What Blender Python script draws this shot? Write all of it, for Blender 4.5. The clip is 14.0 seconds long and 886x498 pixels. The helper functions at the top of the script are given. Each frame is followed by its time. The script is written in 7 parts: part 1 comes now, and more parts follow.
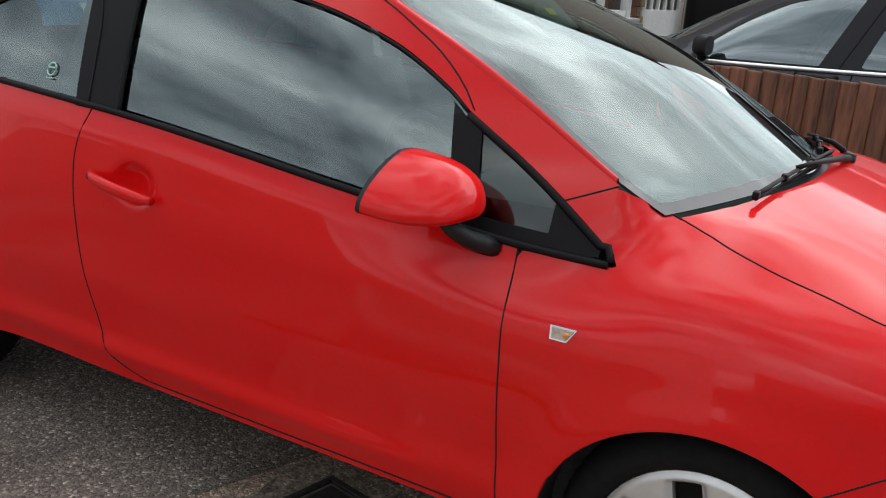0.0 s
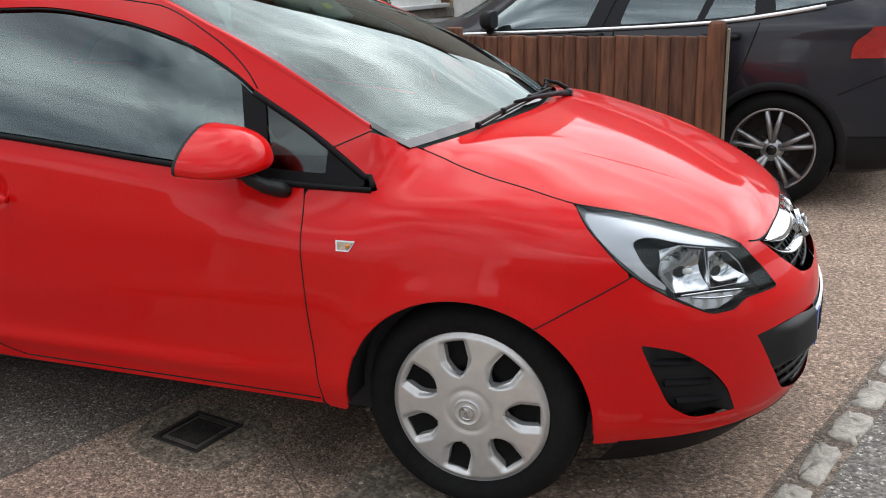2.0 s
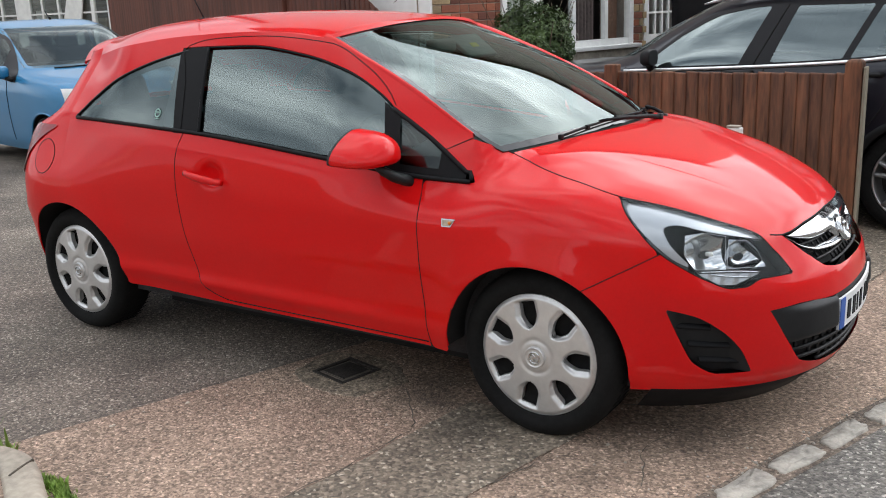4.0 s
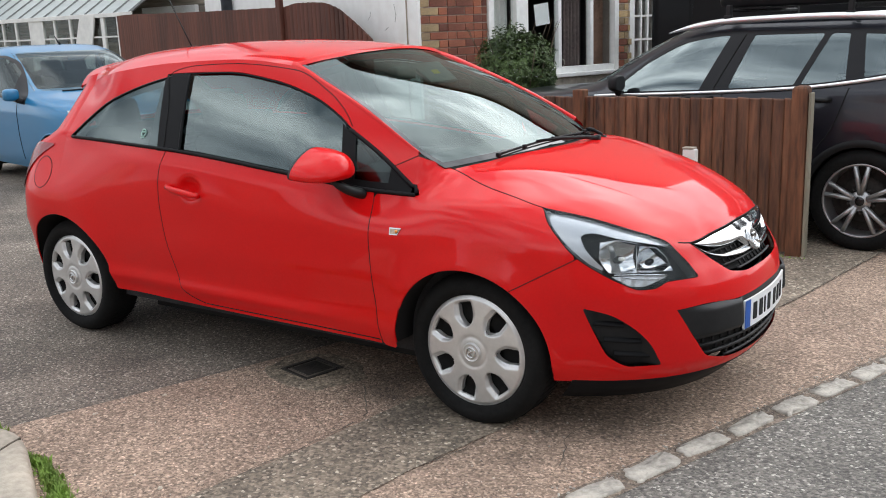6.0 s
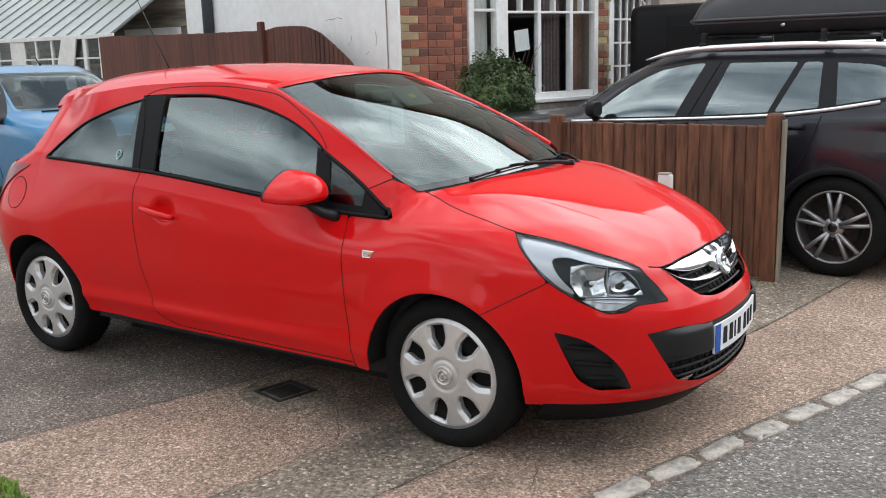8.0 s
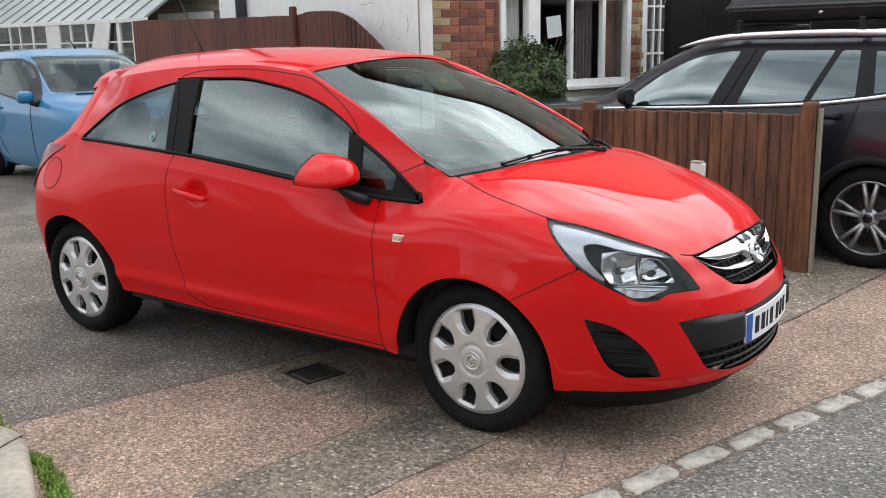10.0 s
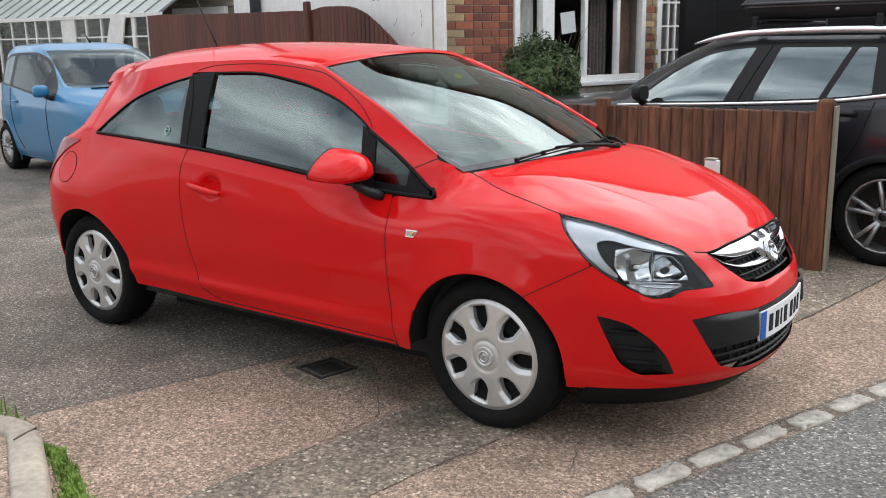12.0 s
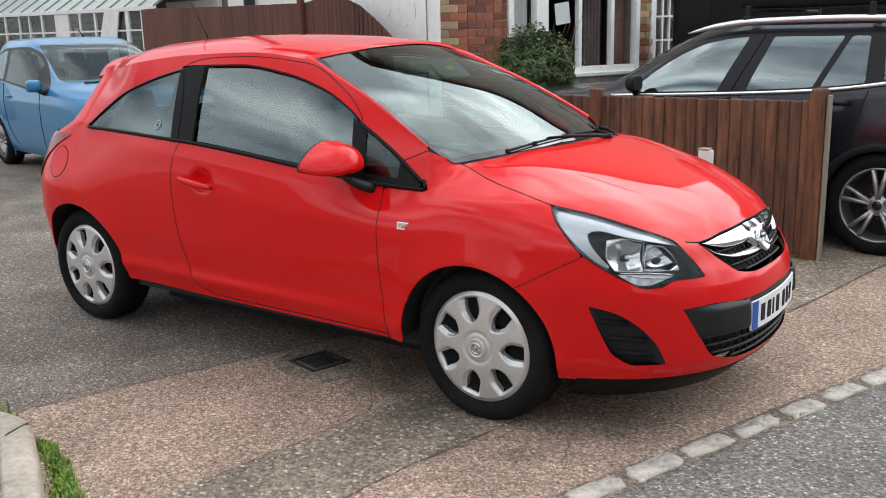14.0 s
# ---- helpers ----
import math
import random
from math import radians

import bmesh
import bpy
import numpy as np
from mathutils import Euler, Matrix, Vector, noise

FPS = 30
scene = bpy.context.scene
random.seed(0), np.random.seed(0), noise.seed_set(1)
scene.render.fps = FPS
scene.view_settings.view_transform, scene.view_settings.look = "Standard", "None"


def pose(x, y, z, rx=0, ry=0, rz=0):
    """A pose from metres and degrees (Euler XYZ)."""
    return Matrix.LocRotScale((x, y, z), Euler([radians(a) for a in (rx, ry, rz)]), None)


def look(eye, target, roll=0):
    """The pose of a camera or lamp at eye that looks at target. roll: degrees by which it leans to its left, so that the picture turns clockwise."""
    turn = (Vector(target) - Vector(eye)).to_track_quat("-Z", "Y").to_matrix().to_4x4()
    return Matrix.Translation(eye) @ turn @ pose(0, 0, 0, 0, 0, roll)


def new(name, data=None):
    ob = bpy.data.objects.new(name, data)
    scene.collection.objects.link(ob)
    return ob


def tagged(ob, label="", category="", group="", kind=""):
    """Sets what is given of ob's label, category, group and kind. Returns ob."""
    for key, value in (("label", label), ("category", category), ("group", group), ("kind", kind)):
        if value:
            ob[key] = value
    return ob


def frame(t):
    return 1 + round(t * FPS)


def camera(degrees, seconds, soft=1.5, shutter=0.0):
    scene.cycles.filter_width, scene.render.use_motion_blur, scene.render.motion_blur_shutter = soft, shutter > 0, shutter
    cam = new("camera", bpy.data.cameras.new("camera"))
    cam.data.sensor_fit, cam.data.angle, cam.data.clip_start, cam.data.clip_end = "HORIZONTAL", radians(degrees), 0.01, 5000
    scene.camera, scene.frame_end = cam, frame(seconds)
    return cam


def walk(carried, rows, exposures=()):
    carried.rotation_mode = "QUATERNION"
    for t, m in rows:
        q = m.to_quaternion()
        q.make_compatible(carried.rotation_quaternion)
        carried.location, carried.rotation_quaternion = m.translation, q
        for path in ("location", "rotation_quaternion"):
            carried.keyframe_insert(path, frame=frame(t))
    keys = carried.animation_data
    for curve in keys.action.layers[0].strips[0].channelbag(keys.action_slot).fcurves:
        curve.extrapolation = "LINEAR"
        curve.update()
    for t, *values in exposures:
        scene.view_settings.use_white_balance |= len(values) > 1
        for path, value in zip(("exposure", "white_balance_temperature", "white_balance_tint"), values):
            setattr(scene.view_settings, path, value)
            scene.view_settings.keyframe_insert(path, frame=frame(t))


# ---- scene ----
cam = camera(50.8, 14.0, soft=1.0)
PATH = [
    (0, (0.269, -2.454, 1.448), (-0.629, -0.771, 0.847), 4.3),
    (0.5, (0.376, -2.442, 1.463), (-0.441, -0.736, 0.813), 1.5),
    (1, (0.495, -2.433, 1.464), (-0.306, -0.727, 0.793), -2.2),
    (1.5, (0.583, -2.717, 1.452), (-0.099, -0.942, 0.831), -1.7),
    (2, (0.722, -2.936, 1.472), (0.069, -1.144, 0.871), -1.8),
    (2.5, (0.957, -3.099, 1.483), (0.13, -1.375, 0.897), -2.7),
    (3, (1.1, -3.231, 1.477), (0.128, -1.575, 0.919), -3.0),
    (5.5, (1.834, -3.64, 1.51), (0.721, -2.043, 1.05), -1.9),
    (6, (1.848, -3.638, 1.51), (0.74, -2.038, 1.052), -2.2),
    (6.5, (1.861, -3.638, 1.506), (0.757, -2.03, 1.065), -2.1),
    (7, (1.88, -3.642, 1.512), (0.784, -2.022, 1.093), -1.9),
    (7.5, (1.88, -3.63, 1.509), (0.798, -1.999, 1.1), -1.7),
    (8, (1.887, -3.625, 1.509), (0.804, -1.994, 1.099), -1.6),
    (10.5, (1.878, -3.636, 1.499), (0.735, -2.054, 1.063), -1.2),
    (11, (1.881, -3.639, 1.5), (0.728, -2.063, 1.067), -1.2),
    (11.5, (1.88, -3.638, 1.5), (0.726, -2.064, 1.064), -1.1),
    (12, (1.876, -3.634, 1.499), (0.727, -2.059, 1.056), -1.0),
    (12.5, (1.875, -3.625, 1.493), (0.727, -2.052, 1.037), -1.3),
    (13, (1.877, -3.619, 1.498), (0.734, -2.044, 1.037), -1.6),
    (13.5, (1.883, -3.617, 1.499), (0.745, -2.038, 1.037), -1.6),
    (14, (1.893, -3.614, 1.495), (0.749, -2.039, 1.036), -1.4),
]
walk(cam, [(t, look(eye, target, roll)) for t, eye, target, roll in PATH], [(0.0, 0.28), (1.0, 0.36), (3.0, 0.42), (5.5, 0.52), (14.0, 0.53)])

# ---- light ----
SUN_ELEVATION, SUN_TURN = 48.0, 16.0
world = bpy.data.worlds.new("sky")
scene.world = world
world.use_nodes = True


def build_sky():
    nt = world.node_tree
    nt.nodes.clear()
    out = nt.nodes.new("ShaderNodeOutputWorld")
    bg = nt.nodes.new("ShaderNodeBackground")
    sky = nt.nodes.new("ShaderNodeTexSky")
    sky.sky_type, sky.sun_disc = "NISHITA", False
    sky.sun_elevation, sky.sun_rotation = radians(SUN_ELEVATION), radians(SUN_TURN)
    co = nt.nodes.new("ShaderNodeTexCoord")
    mp = nt.nodes.new("ShaderNodeMapping")
    mp.inputs["Scale"].default_value = (1.0, 1.0, 3.0)
    mp.inputs["Location"].default_value = (0.25, 0.9, 0.1)
    nz = nt.nodes.new("ShaderNodeTexNoise")
    nz.inputs["Scale"].default_value, nz.inputs["Detail"].default_value = 1.9, 4.0
    nz.inputs["Roughness"].default_value, nz.inputs["Distortion"].default_value = 0.55, 0.4
    ramp = nt.nodes.new("ShaderNodeValToRGB")
    e = ramp.color_ramp.elements
    e[0].position, e[0].color = 0.34, (1.7, 2.0, 2.3, 1)
    e[1].position, e[1].color = 0.66, (14.4, 14.6, 14.8, 1)
    m = e.new(0.52)
    m.color = (7.3, 7.6, 8.0, 1)
    mix = nt.nodes.new("ShaderNodeMix")
    mix.data_type = "RGBA"
    mix.inputs["Factor"].default_value = 0.88
    nt.links.new(co.outputs["Generated"], mp.inputs["Vector"])
    nt.links.new(mp.outputs["Vector"], nz.inputs["Vector"])
    nt.links.new(nz.outputs["Fac"], ramp.inputs["Fac"])
    nt.links.new(sky.outputs["Color"], mix.inputs["A"])
    nt.links.new(ramp.outputs["Color"], mix.inputs["B"])
    # the cloud is brighter round the hidden sun and overhead
    to_sun = nt.nodes.new("ShaderNodeVectorMath")
    to_sun.operation = "DOT_PRODUCT"
    a, h = radians(SUN_TURN), radians(SUN_ELEVATION)
    to_sun.inputs[1].default_value = (math.sin(a) * math.cos(h), math.cos(a) * math.cos(h), math.sin(h))
    glow = nt.nodes.new("ShaderNodeMapRange")
    glow.interpolation_type = "SMOOTHSTEP"
    glow.inputs["From Min"].default_value, glow.inputs["From Max"].default_value = 0.50, 1.0
    glow.inputs["To Min"].default_value, glow.inputs["To Max"].default_value = 1.0, 2.15
    lit = nt.nodes.new("ShaderNodeVectorMath")
    lit.operation = "SCALE"
    nt.links.new(co.outputs["Generated"], to_sun.inputs[0])
    nt.links.new(to_sun.outputs["Value"], glow.inputs["Value"])
    up = nt.nodes.new("ShaderNodeSeparateXYZ")
    dome = nt.nodes.new("ShaderNodeMapRange")
    dome.inputs["To Min"].default_value, dome.inputs["To Max"].default_value = 0.84, 1.28
    over = nt.nodes.new("ShaderNodeMath")
    over.operation = "MULTIPLY"
    nt.links.new(co.outputs["Generated"], up.inputs[0])
    nt.links.new(up.outputs["Z"], dome.inputs["Value"])
    nt.links.new(glow.outputs["Result"], over.inputs[0])
    nt.links.new(dome.outputs["Result"], over.inputs[1])
    nt.links.new(mix.outputs["Result"], lit.inputs[0])
    nt.links.new(over.outputs[0], lit.inputs["Scale"])
    nt.links.new(lit.outputs["Vector"], bg.inputs["Color"])
    bg.inputs["Strength"].default_value = 0.121
    nt.links.new(bg.outputs["Background"], out.inputs["Surface"])


build_sky()
sun = new("sun", bpy.data.lights.new("sun", "SUN"))
sun.data.energy, sun.data.angle, sun.data.color = 0.65, radians(70), (1.0, 0.96, 0.9)
a, h = radians(SUN_TURN), radians(SUN_ELEVATION)
sun.matrix_world = look((math.sin(a) * math.cos(h) * 30, math.cos(a) * math.cos(h) * 30, math.sin(h) * 30), (0, 0, 0))


# ---- materials ----
def mat(name, color, rough=0.5, metal=0.0, coat=0.0, var=0.0, scale=30.0, bump=0.0, bscale=200.0, spec=0.5, color2=None, stretch=(1, 1, 1), detail=4.0, coat_rough=0.03):
    """A principled material with two scales of noise in the colour and a fine relief."""
    m = bpy.data.materials.new(name)
    m.use_nodes = True
    nt = m.node_tree
    b = nt.nodes["Principled BSDF"]
    b.inputs["Base Color"].default_value = (*color, 1)
    b.inputs["Roughness"].default_value, b.inputs["Metallic"].default_value = rough, metal
    b.inputs["Coat Weight"].default_value, b.inputs["Coat Roughness"].default_value = coat, coat_rough
    b.inputs["Specular IOR Level"].default_value = spec
    if var or bump:
        co = nt.nodes.new("ShaderNodeTexCoord")
        mp = nt.nodes.new("ShaderNodeMapping")
        mp.inputs["Scale"].default_value = stretch
        nt.links.new(co.outputs["Object"], mp.inputs["Vector"])
    if var:
        n1, n2 = nt.nodes.new("ShaderNodeTexNoise"), nt.nodes.new("ShaderNodeTexNoise")
        n1.inputs["Scale"].default_value, n1.inputs["Detail"].default_value = scale, detail
        n2.inputs["Scale"].default_value, n2.inputs["Detail"].default_value = scale / 9.0, 3.0
        add = nt.nodes.new("ShaderNodeMath")
        add.operation = "ADD"
        half = nt.nodes.new("ShaderNodeMath")
        half.operation = "MULTIPLY_ADD"
        half.inputs[1].default_value, half.inputs[2].default_value = 1.6, -1.1
        mix = nt.nodes.new("ShaderNodeMix")
        mix.data_type = "RGBA"
        lo = tuple(max(0, c * (1 - var)) for c in color)
        hi = color2 or tuple(min(1, c * (1 + var)) for c in color)
        mix.inputs["A"].default_value, mix.inputs["B"].default_value = (*lo, 1), (*hi, 1)
        for n in (n1, n2):
            nt.links.new(mp.outputs["Vector"], n.inputs["Vector"])
        nt.links.new(n1.outputs["Fac"], add.inputs[0])
        nt.links.new(n2.outputs["Fac"], add.inputs[1])
        nt.links.new(add.outputs[0], half.inputs[0])
        half.use_clamp = True
        nt.links.new(half.outputs[0], mix.inputs["Factor"])
        nt.links.new(mix.outputs["Result"], b.inputs["Base Color"])
    if bump:
        nb = nt.nodes.new("ShaderNodeTexNoise")
        nb.inputs["Scale"].default_value, nb.inputs["Detail"].default_value = bscale, 3.0
        bp = nt.nodes.new("ShaderNodeBump")
        bp.inputs["Strength"].default_value, bp.inputs["Distance"].default_value = bump, 0.01
        nt.links.new(mp.outputs["Vector"], nb.inputs["Vector"])
        nt.links.new(nb.outputs["Fac"], bp.inputs["Height"])
        nt.links.new(bp.outputs["Normal"], b.inputs["Normal"])
    return m


def glass(name, tint, rough=0.0, ior=1.62, film=1.0, shine=(0.88, 0.95, 0.94)):
    """Thin tinted glazing: a clear tint under a mirror-smooth face; film: how much a dark film widens and dims the mirror."""
    m = bpy.data.materials.new(name)
    m.use_nodes = True
    nt = m.node_tree
    nt.nodes.remove(nt.nodes["Principled BSDF"])
    out = nt.nodes["Material Output"]
    tr, gl, mx = (nt.nodes.new(k) for k in ("ShaderNodeBsdfTransparent", "ShaderNodeBsdfGlossy", "ShaderNodeMixShader"))
    face = nt.nodes.new("ShaderNodeLayerWeight")
    face.inputs["Blend"].default_value = 0.5
    power = nt.nodes.new("ShaderNodeMath")
    power.operation = "POWER"
    power.inputs[1].default_value = 5.0
    fr = nt.nodes.new("ShaderNodeMapRange")
    fr.inputs["To Min"].default_value, fr.inputs["To Max"].default_value = min(0.9, film * ((ior - 1) / (ior + 1)) ** 2), 1.0
    nt.links.new(face.outputs["Facing"], power.inputs[0])
    nt.links.new(power.outputs[0], fr.inputs["Value"])
    tr.inputs["Color"].default_value = (*tint, 1)
    gl.inputs["Roughness"].default_value, gl.inputs["Color"].default_value = rough, (*[c / film for c in shine], 1)
    nt.links.new(fr.outputs["Result"], mx.inputs["Fac"])
    nt.links.new(tr.outputs["BSDF"], mx.inputs[1])
    nt.links.new(gl.outputs["BSDF"], mx.inputs[2])
    nt.links.new(mx.outputs["Shader"], out.inputs["Surface"])
    return m


RED = mat("red_paint", (0.64, 0.0045, 0.0055), rough=0.45, coat=0.68, var=0.04, scale=900, spec=0.03, coat_rough=0.045)
BLACK_PLASTIC = mat("black_plastic", (0.012, 0.012, 0.013), rough=0.5, var=0.2, scale=300, bump=0.05, bscale=900, spec=0.3)
GLOSS_BLACK = mat("gloss_black", (0.01, 0.01, 0.011), rough=0.18, var=0.1, scale=50)
RUBBER = mat("tyre_rubber", (0.009, 0.009, 0.009), rough=0.9, var=0.35, scale=60, bump=0.1, bscale=300, spec=0.2)
SILVER = mat("silver_paint", (0.64, 0.64, 0.635), rough=0.34, metal=0.6, var=0.08, scale=40)
CHROME = mat("chrome", (0.57, 0.58, 0.59), rough=0.08, metal=1.0, var=0.03, scale=30)
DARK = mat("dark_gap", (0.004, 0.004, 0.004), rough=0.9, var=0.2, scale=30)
SIDE_GLASS = glass("side_glass", (0.56, 0.68, 0.68), ior=2.35, film=2.2, shine=(0.93, 1.08, 1.07))
# door glass with a weaker mirror, standing for the corner's darker reflection
CORNER_GLASS = glass("corner_glass", (0.50, 0.60, 0.58), ior=1.70)
SCREEN_GLASS = glass("screen_glass", (0.32, 0.42, 0.39), ior=2.0, shine=(0.84, 0.96, 0.94))
WHITE = mat("white_paint", (0.88, 0.88, 0.86), rough=0.45, var=0.08, scale=20, bump=0.05, bscale=90)


# ---- mesh helpers ----
def thing(name, m=None, label="", category="", group="", kind=""):
    ob = new(name)
    ob.empty_display_size = 0.1
    ob.matrix_world = m or Matrix()
    return tagged(ob, label, category, group, kind)


def part(name, bm, material, parent=None, label="", smooth=True, kind="", out=None):
    """Links a bmesh as one mesh object under a thing or a part."""
    me = bpy.data.meshes.new(name)
    bmesh.ops.recalc_face_normals(bm, faces=bm.faces)
    if out is not None and sum((f.normal.dot(Vector(out)) for f in bm.faces), 0.0) < 0:
        bmesh.ops.reverse_faces(bm, faces=bm.faces)
    bm.to_mesh(me)
    bm.free()
    me.materials.append(material)
    if smooth:
        me.polygons.foreach_set("use_smooth", [True] * len(me.polygons))
    ob = new(name, me)
    ob.parent = parent
    return tagged(ob, label, kind=kind)


def box(bm, x0, x1, y0, y1, z0, z1, bevel=0.0, m=None):
    r = bmesh.ops.create_cube(bm, size=1.0)
    vs = r["verts"]
    bmesh.ops.scale(bm, verts=vs, vec=(x1 - x0, y1 - y0, z1 - z0))
    bmesh.ops.translate(bm, verts=vs, vec=((x0 + x1) / 2, (y0 + y1) / 2, (z0 + z1) / 2))
    if bevel:
        es = list({e for v in vs for e in v.link_edges})
        r = bmesh.ops.bevel(bm, geom=es, offset=bevel, segments=2, affect="EDGES", profile=0.6)
        vs = list({v for f in r["faces"] for v in f.verts} | {v for v in vs if v.is_valid})
    if m is not None:
        bmesh.ops.transform(bm, matrix=m, verts=vs)
    return bm


def boxes(*args, bevel=0.0):
    bm = bmesh.new()
    for c in args:
        box(bm, *c, bevel=bevel)
    return bm


def pane(x0, x1, y, z0, z1):
    """One sheet of glass that faces +y."""
    bm = bmesh.new()
    bm.faces.new([bm.verts.new(c) for c in ((x1, y, z0), (x0, y, z0), (x0, y, z1), (x1, y, z1))])
    return bm


def sheet(bm, rows, flip=False, close=False):
    """Faces over rows of points (a list of equally long lists)."""
    vs = [[bm.verts.new(p) for p in r] for r in rows]
    n = len(vs[0])
    for a, b in zip(vs, vs[1:]):
        for k in range(n if close else n - 1):
            q = (a[k], a[(k + 1) % n], b[(k + 1) % n], b[k])
            try:
                bm.faces.new(q[::-1] if flip else q)
            except ValueError:
                pass
    return vs


def tube(bm, points, radius, sides=8, flat=1.0):
    """A round bar along points."""
    pts = [Vector(p) for p in points]
    rings = []
    for k, p in enumerate(pts):
        d = (pts[min(k + 1, len(pts) - 1)] - pts[max(k - 1, 0)]).normalized()
        a = d.cross(Vector((0, 0, 1)) if abs(d.z) < 0.9 else Vector((1, 0, 0))).normalized()
        b = d.cross(a)
        r = radius(k / max(1, len(pts) - 1)) if callable(radius) else radius
        rings.append([p + (a * math.cos(t) + b * math.sin(t) * flat) * r for t in (2 * math.pi * i / sides for i in range(sides))])
    vs = sheet(bm, rings, close=True)
    bm.faces.new(vs[0])
    bm.faces.new(vs[-1][::-1])
    return bm


def lathe(bm, profile, axis_point=(0, 0, 0), sides=48):
    """Turns a profile of (radius, offset along y) round the y axis."""
    c = Vector(axis_point)
    return sheet(bm, [[c + Vector((r * math.cos(t), o, r * math.sin(t))) for t in (2 * math.pi * i / sides for i in range(sides))] for r, o in profile], close=True)


def lerp(x, xs, ys):
    """A smooth curve through knots (cubic, with limited slopes)."""
    n = len(xs)
    if x <= xs[0]:
        return ys[0]
    if x >= xs[-1]:
        return ys[-1]
    k = next(i for i in range(n - 1) if x < xs[i + 1])
    d = [(ys[i + 1] - ys[i]) / (xs[i + 1] - xs[i]) for i in range(n - 1)]

    def slope(i):
        if i == 0:
            return d[0]
        if i == n - 1:
            return d[-1]
        return 0.0 if d[i - 1] * d[i] <= 0 else 2 * d[i - 1] * d[i] / (d[i - 1] + d[i])

    w = xs[k + 1] - xs[k]
    t = (x - xs[k]) / w
    m0, m1 = slope(k) * w, slope(k + 1) * w
    return (2 * t**3 - 3 * t**2 + 1) * ys[k] + (t**3 - 2 * t**2 + t) * m0 + (-2 * t**3 + 3 * t**2) * ys[k + 1] + (t**3 - t**2) * m1

LENS = glass("lamp_lens", (0.93, 0.95, 0.96), ior=1.38)
REFLECTOR = mat("lamp_reflector", (0.47, 0.48, 0.50), rough=0.24, metal=0.55, var=0.10, scale=70)
FACET = mat("lamp_mirror", (0.52, 0.53, 0.54), rough=0.10, metal=1.0, var=0.05, scale=60)
YELLOW = mat("yellow_label", (0.75, 0.62, 0.03), rough=0.6, var=0.1, scale=120)
LENS_MILK = mat("milky_lens", (0.75, 0.75, 0.72), rough=0.15, var=0.1, scale=120)
LAMP_DARK = mat("lamp_inside", (0.014, 0.015, 0.016), rough=0.35, metal=0.0, var=0.2, scale=60, spec=0.2)
LAMP_FROST = mat("lamp_frost", (0.085, 0.088, 0.092), rough=0.3, metal=0.3, var=0.15, scale=50)
REPEATER = mat("repeater_lens", (0.34, 0.27, 0.20), rough=0.15, metal=0.3, var=0.5, scale=90)
AMBER = mat("amber_bulb", (0.75, 0.26, 0.03), rough=0.3, var=0.1, scale=200)
TAIL_RED = mat("tail_lens", (0.26, 0.008, 0.010), rough=0.22, coat=0.25, var=0.2, scale=60)
PLATE_WHITE = mat("plate_white", (0.78, 0.79, 0.80), rough=0.35, var=0.04, scale=40)
PLATE_BLUE = mat("plate_blue", (0.004, 0.085, 0.40), rough=0.35, var=0.1, scale=60)
CLOTH = mat("dark_cloth", (0.030, 0.030, 0.033), rough=0.9, var=0.4, scale=160, bump=0.1, bscale=600)
LINING = mat("pale_lining", (0.30, 0.30, 0.29), rough=0.9, var=0.1, scale=90)
POST_BLACK = mat("post_black", (0.008, 0.008, 0.009), rough=0.5, var=0.15, scale=300, spec=0.12)
SCREEN_FRIT = mat("screen_frit", (0.016, 0.016, 0.018), rough=0.06, var=0.2, scale=200, spec=0.75)
FRIT = mat("dark_border", (0.012, 0.012, 0.013), rough=0.5, var=0.2, scale=200)
STICKER = mat("pale_sticker", (0.35, 0.60, 0.52), rough=0.5, var=0.35, scale=90)



def step(a, b, x):
    t = min(1.0, max(0.0, (x - a) / (b - a)))
    return t * t * (3 - 2 * t)


# ---- the red hatchback: its skin ----
# x runs forward from the front axle, y to its left, z up from the ground
def belt(x):
    return lerp(x, (-3.0, -2.44, -1.65, -0.9, -0.46, -0.26), (1.05, 1.043, 1.012, 0.942, 0.893, 0.885))


def flank_foot(x):
    """Lower edge of the flank, rising towards the tail."""
    return lerp(x, (-2.3, -1.45, -0.42, -0.2), (0.308, 0.287, 0.276, 0.272))


def crease(x, z):
    """The soft ledge along the foot of the door."""
    return 0.015 * math.exp(-(((z - flank_foot(x) - 0.082) / 0.031) ** 2)) * (1 - step(-0.34, -0.06, x)) * step(-2.45, -2.15, x)


def upper(x, z):
    """Half width above the belt line."""
    yb = lerp(x, (-2.95, -2.44, -1.65, -1.0, -0.45, -0.2), (0.66, 0.755, 0.80, 0.80, 0.775, 0.752))
    d = z - belt(x)
    return yb - 0.40 * d - 0.22 * d * d - 0.11 * step(-2.12, -2.6, x) * min(1.0, max(0.0, d) / 0.25)


def lower(x, z):
    """Half width below the belt line, doors and rear quarter."""
    b = belt(x)
    yb = upper(x, b)
    base = lerp(z, (0.18, 0.25, 0.31, 0.45, 0.60, 0.74, b - 0.07, b), (0.775, 0.804, 0.820, 0.836, 0.851, 0.851, yb + 0.028, yb))
    flare = 0.02 * math.exp(-(((math.hypot(x + 2.511, z - 0.305) - 0.38) / 0.12) ** 2))
    base -= 0.026 * math.exp(-((((x + 1.478) / 0.062) ** 2 + ((z - 0.848) / 0.046) ** 2) ** 2))
    return base * lerp(x, (-2.6, -2.2, -1.0, 0.0), (0.988, 1.0, 1.0, 1.0)) + flare


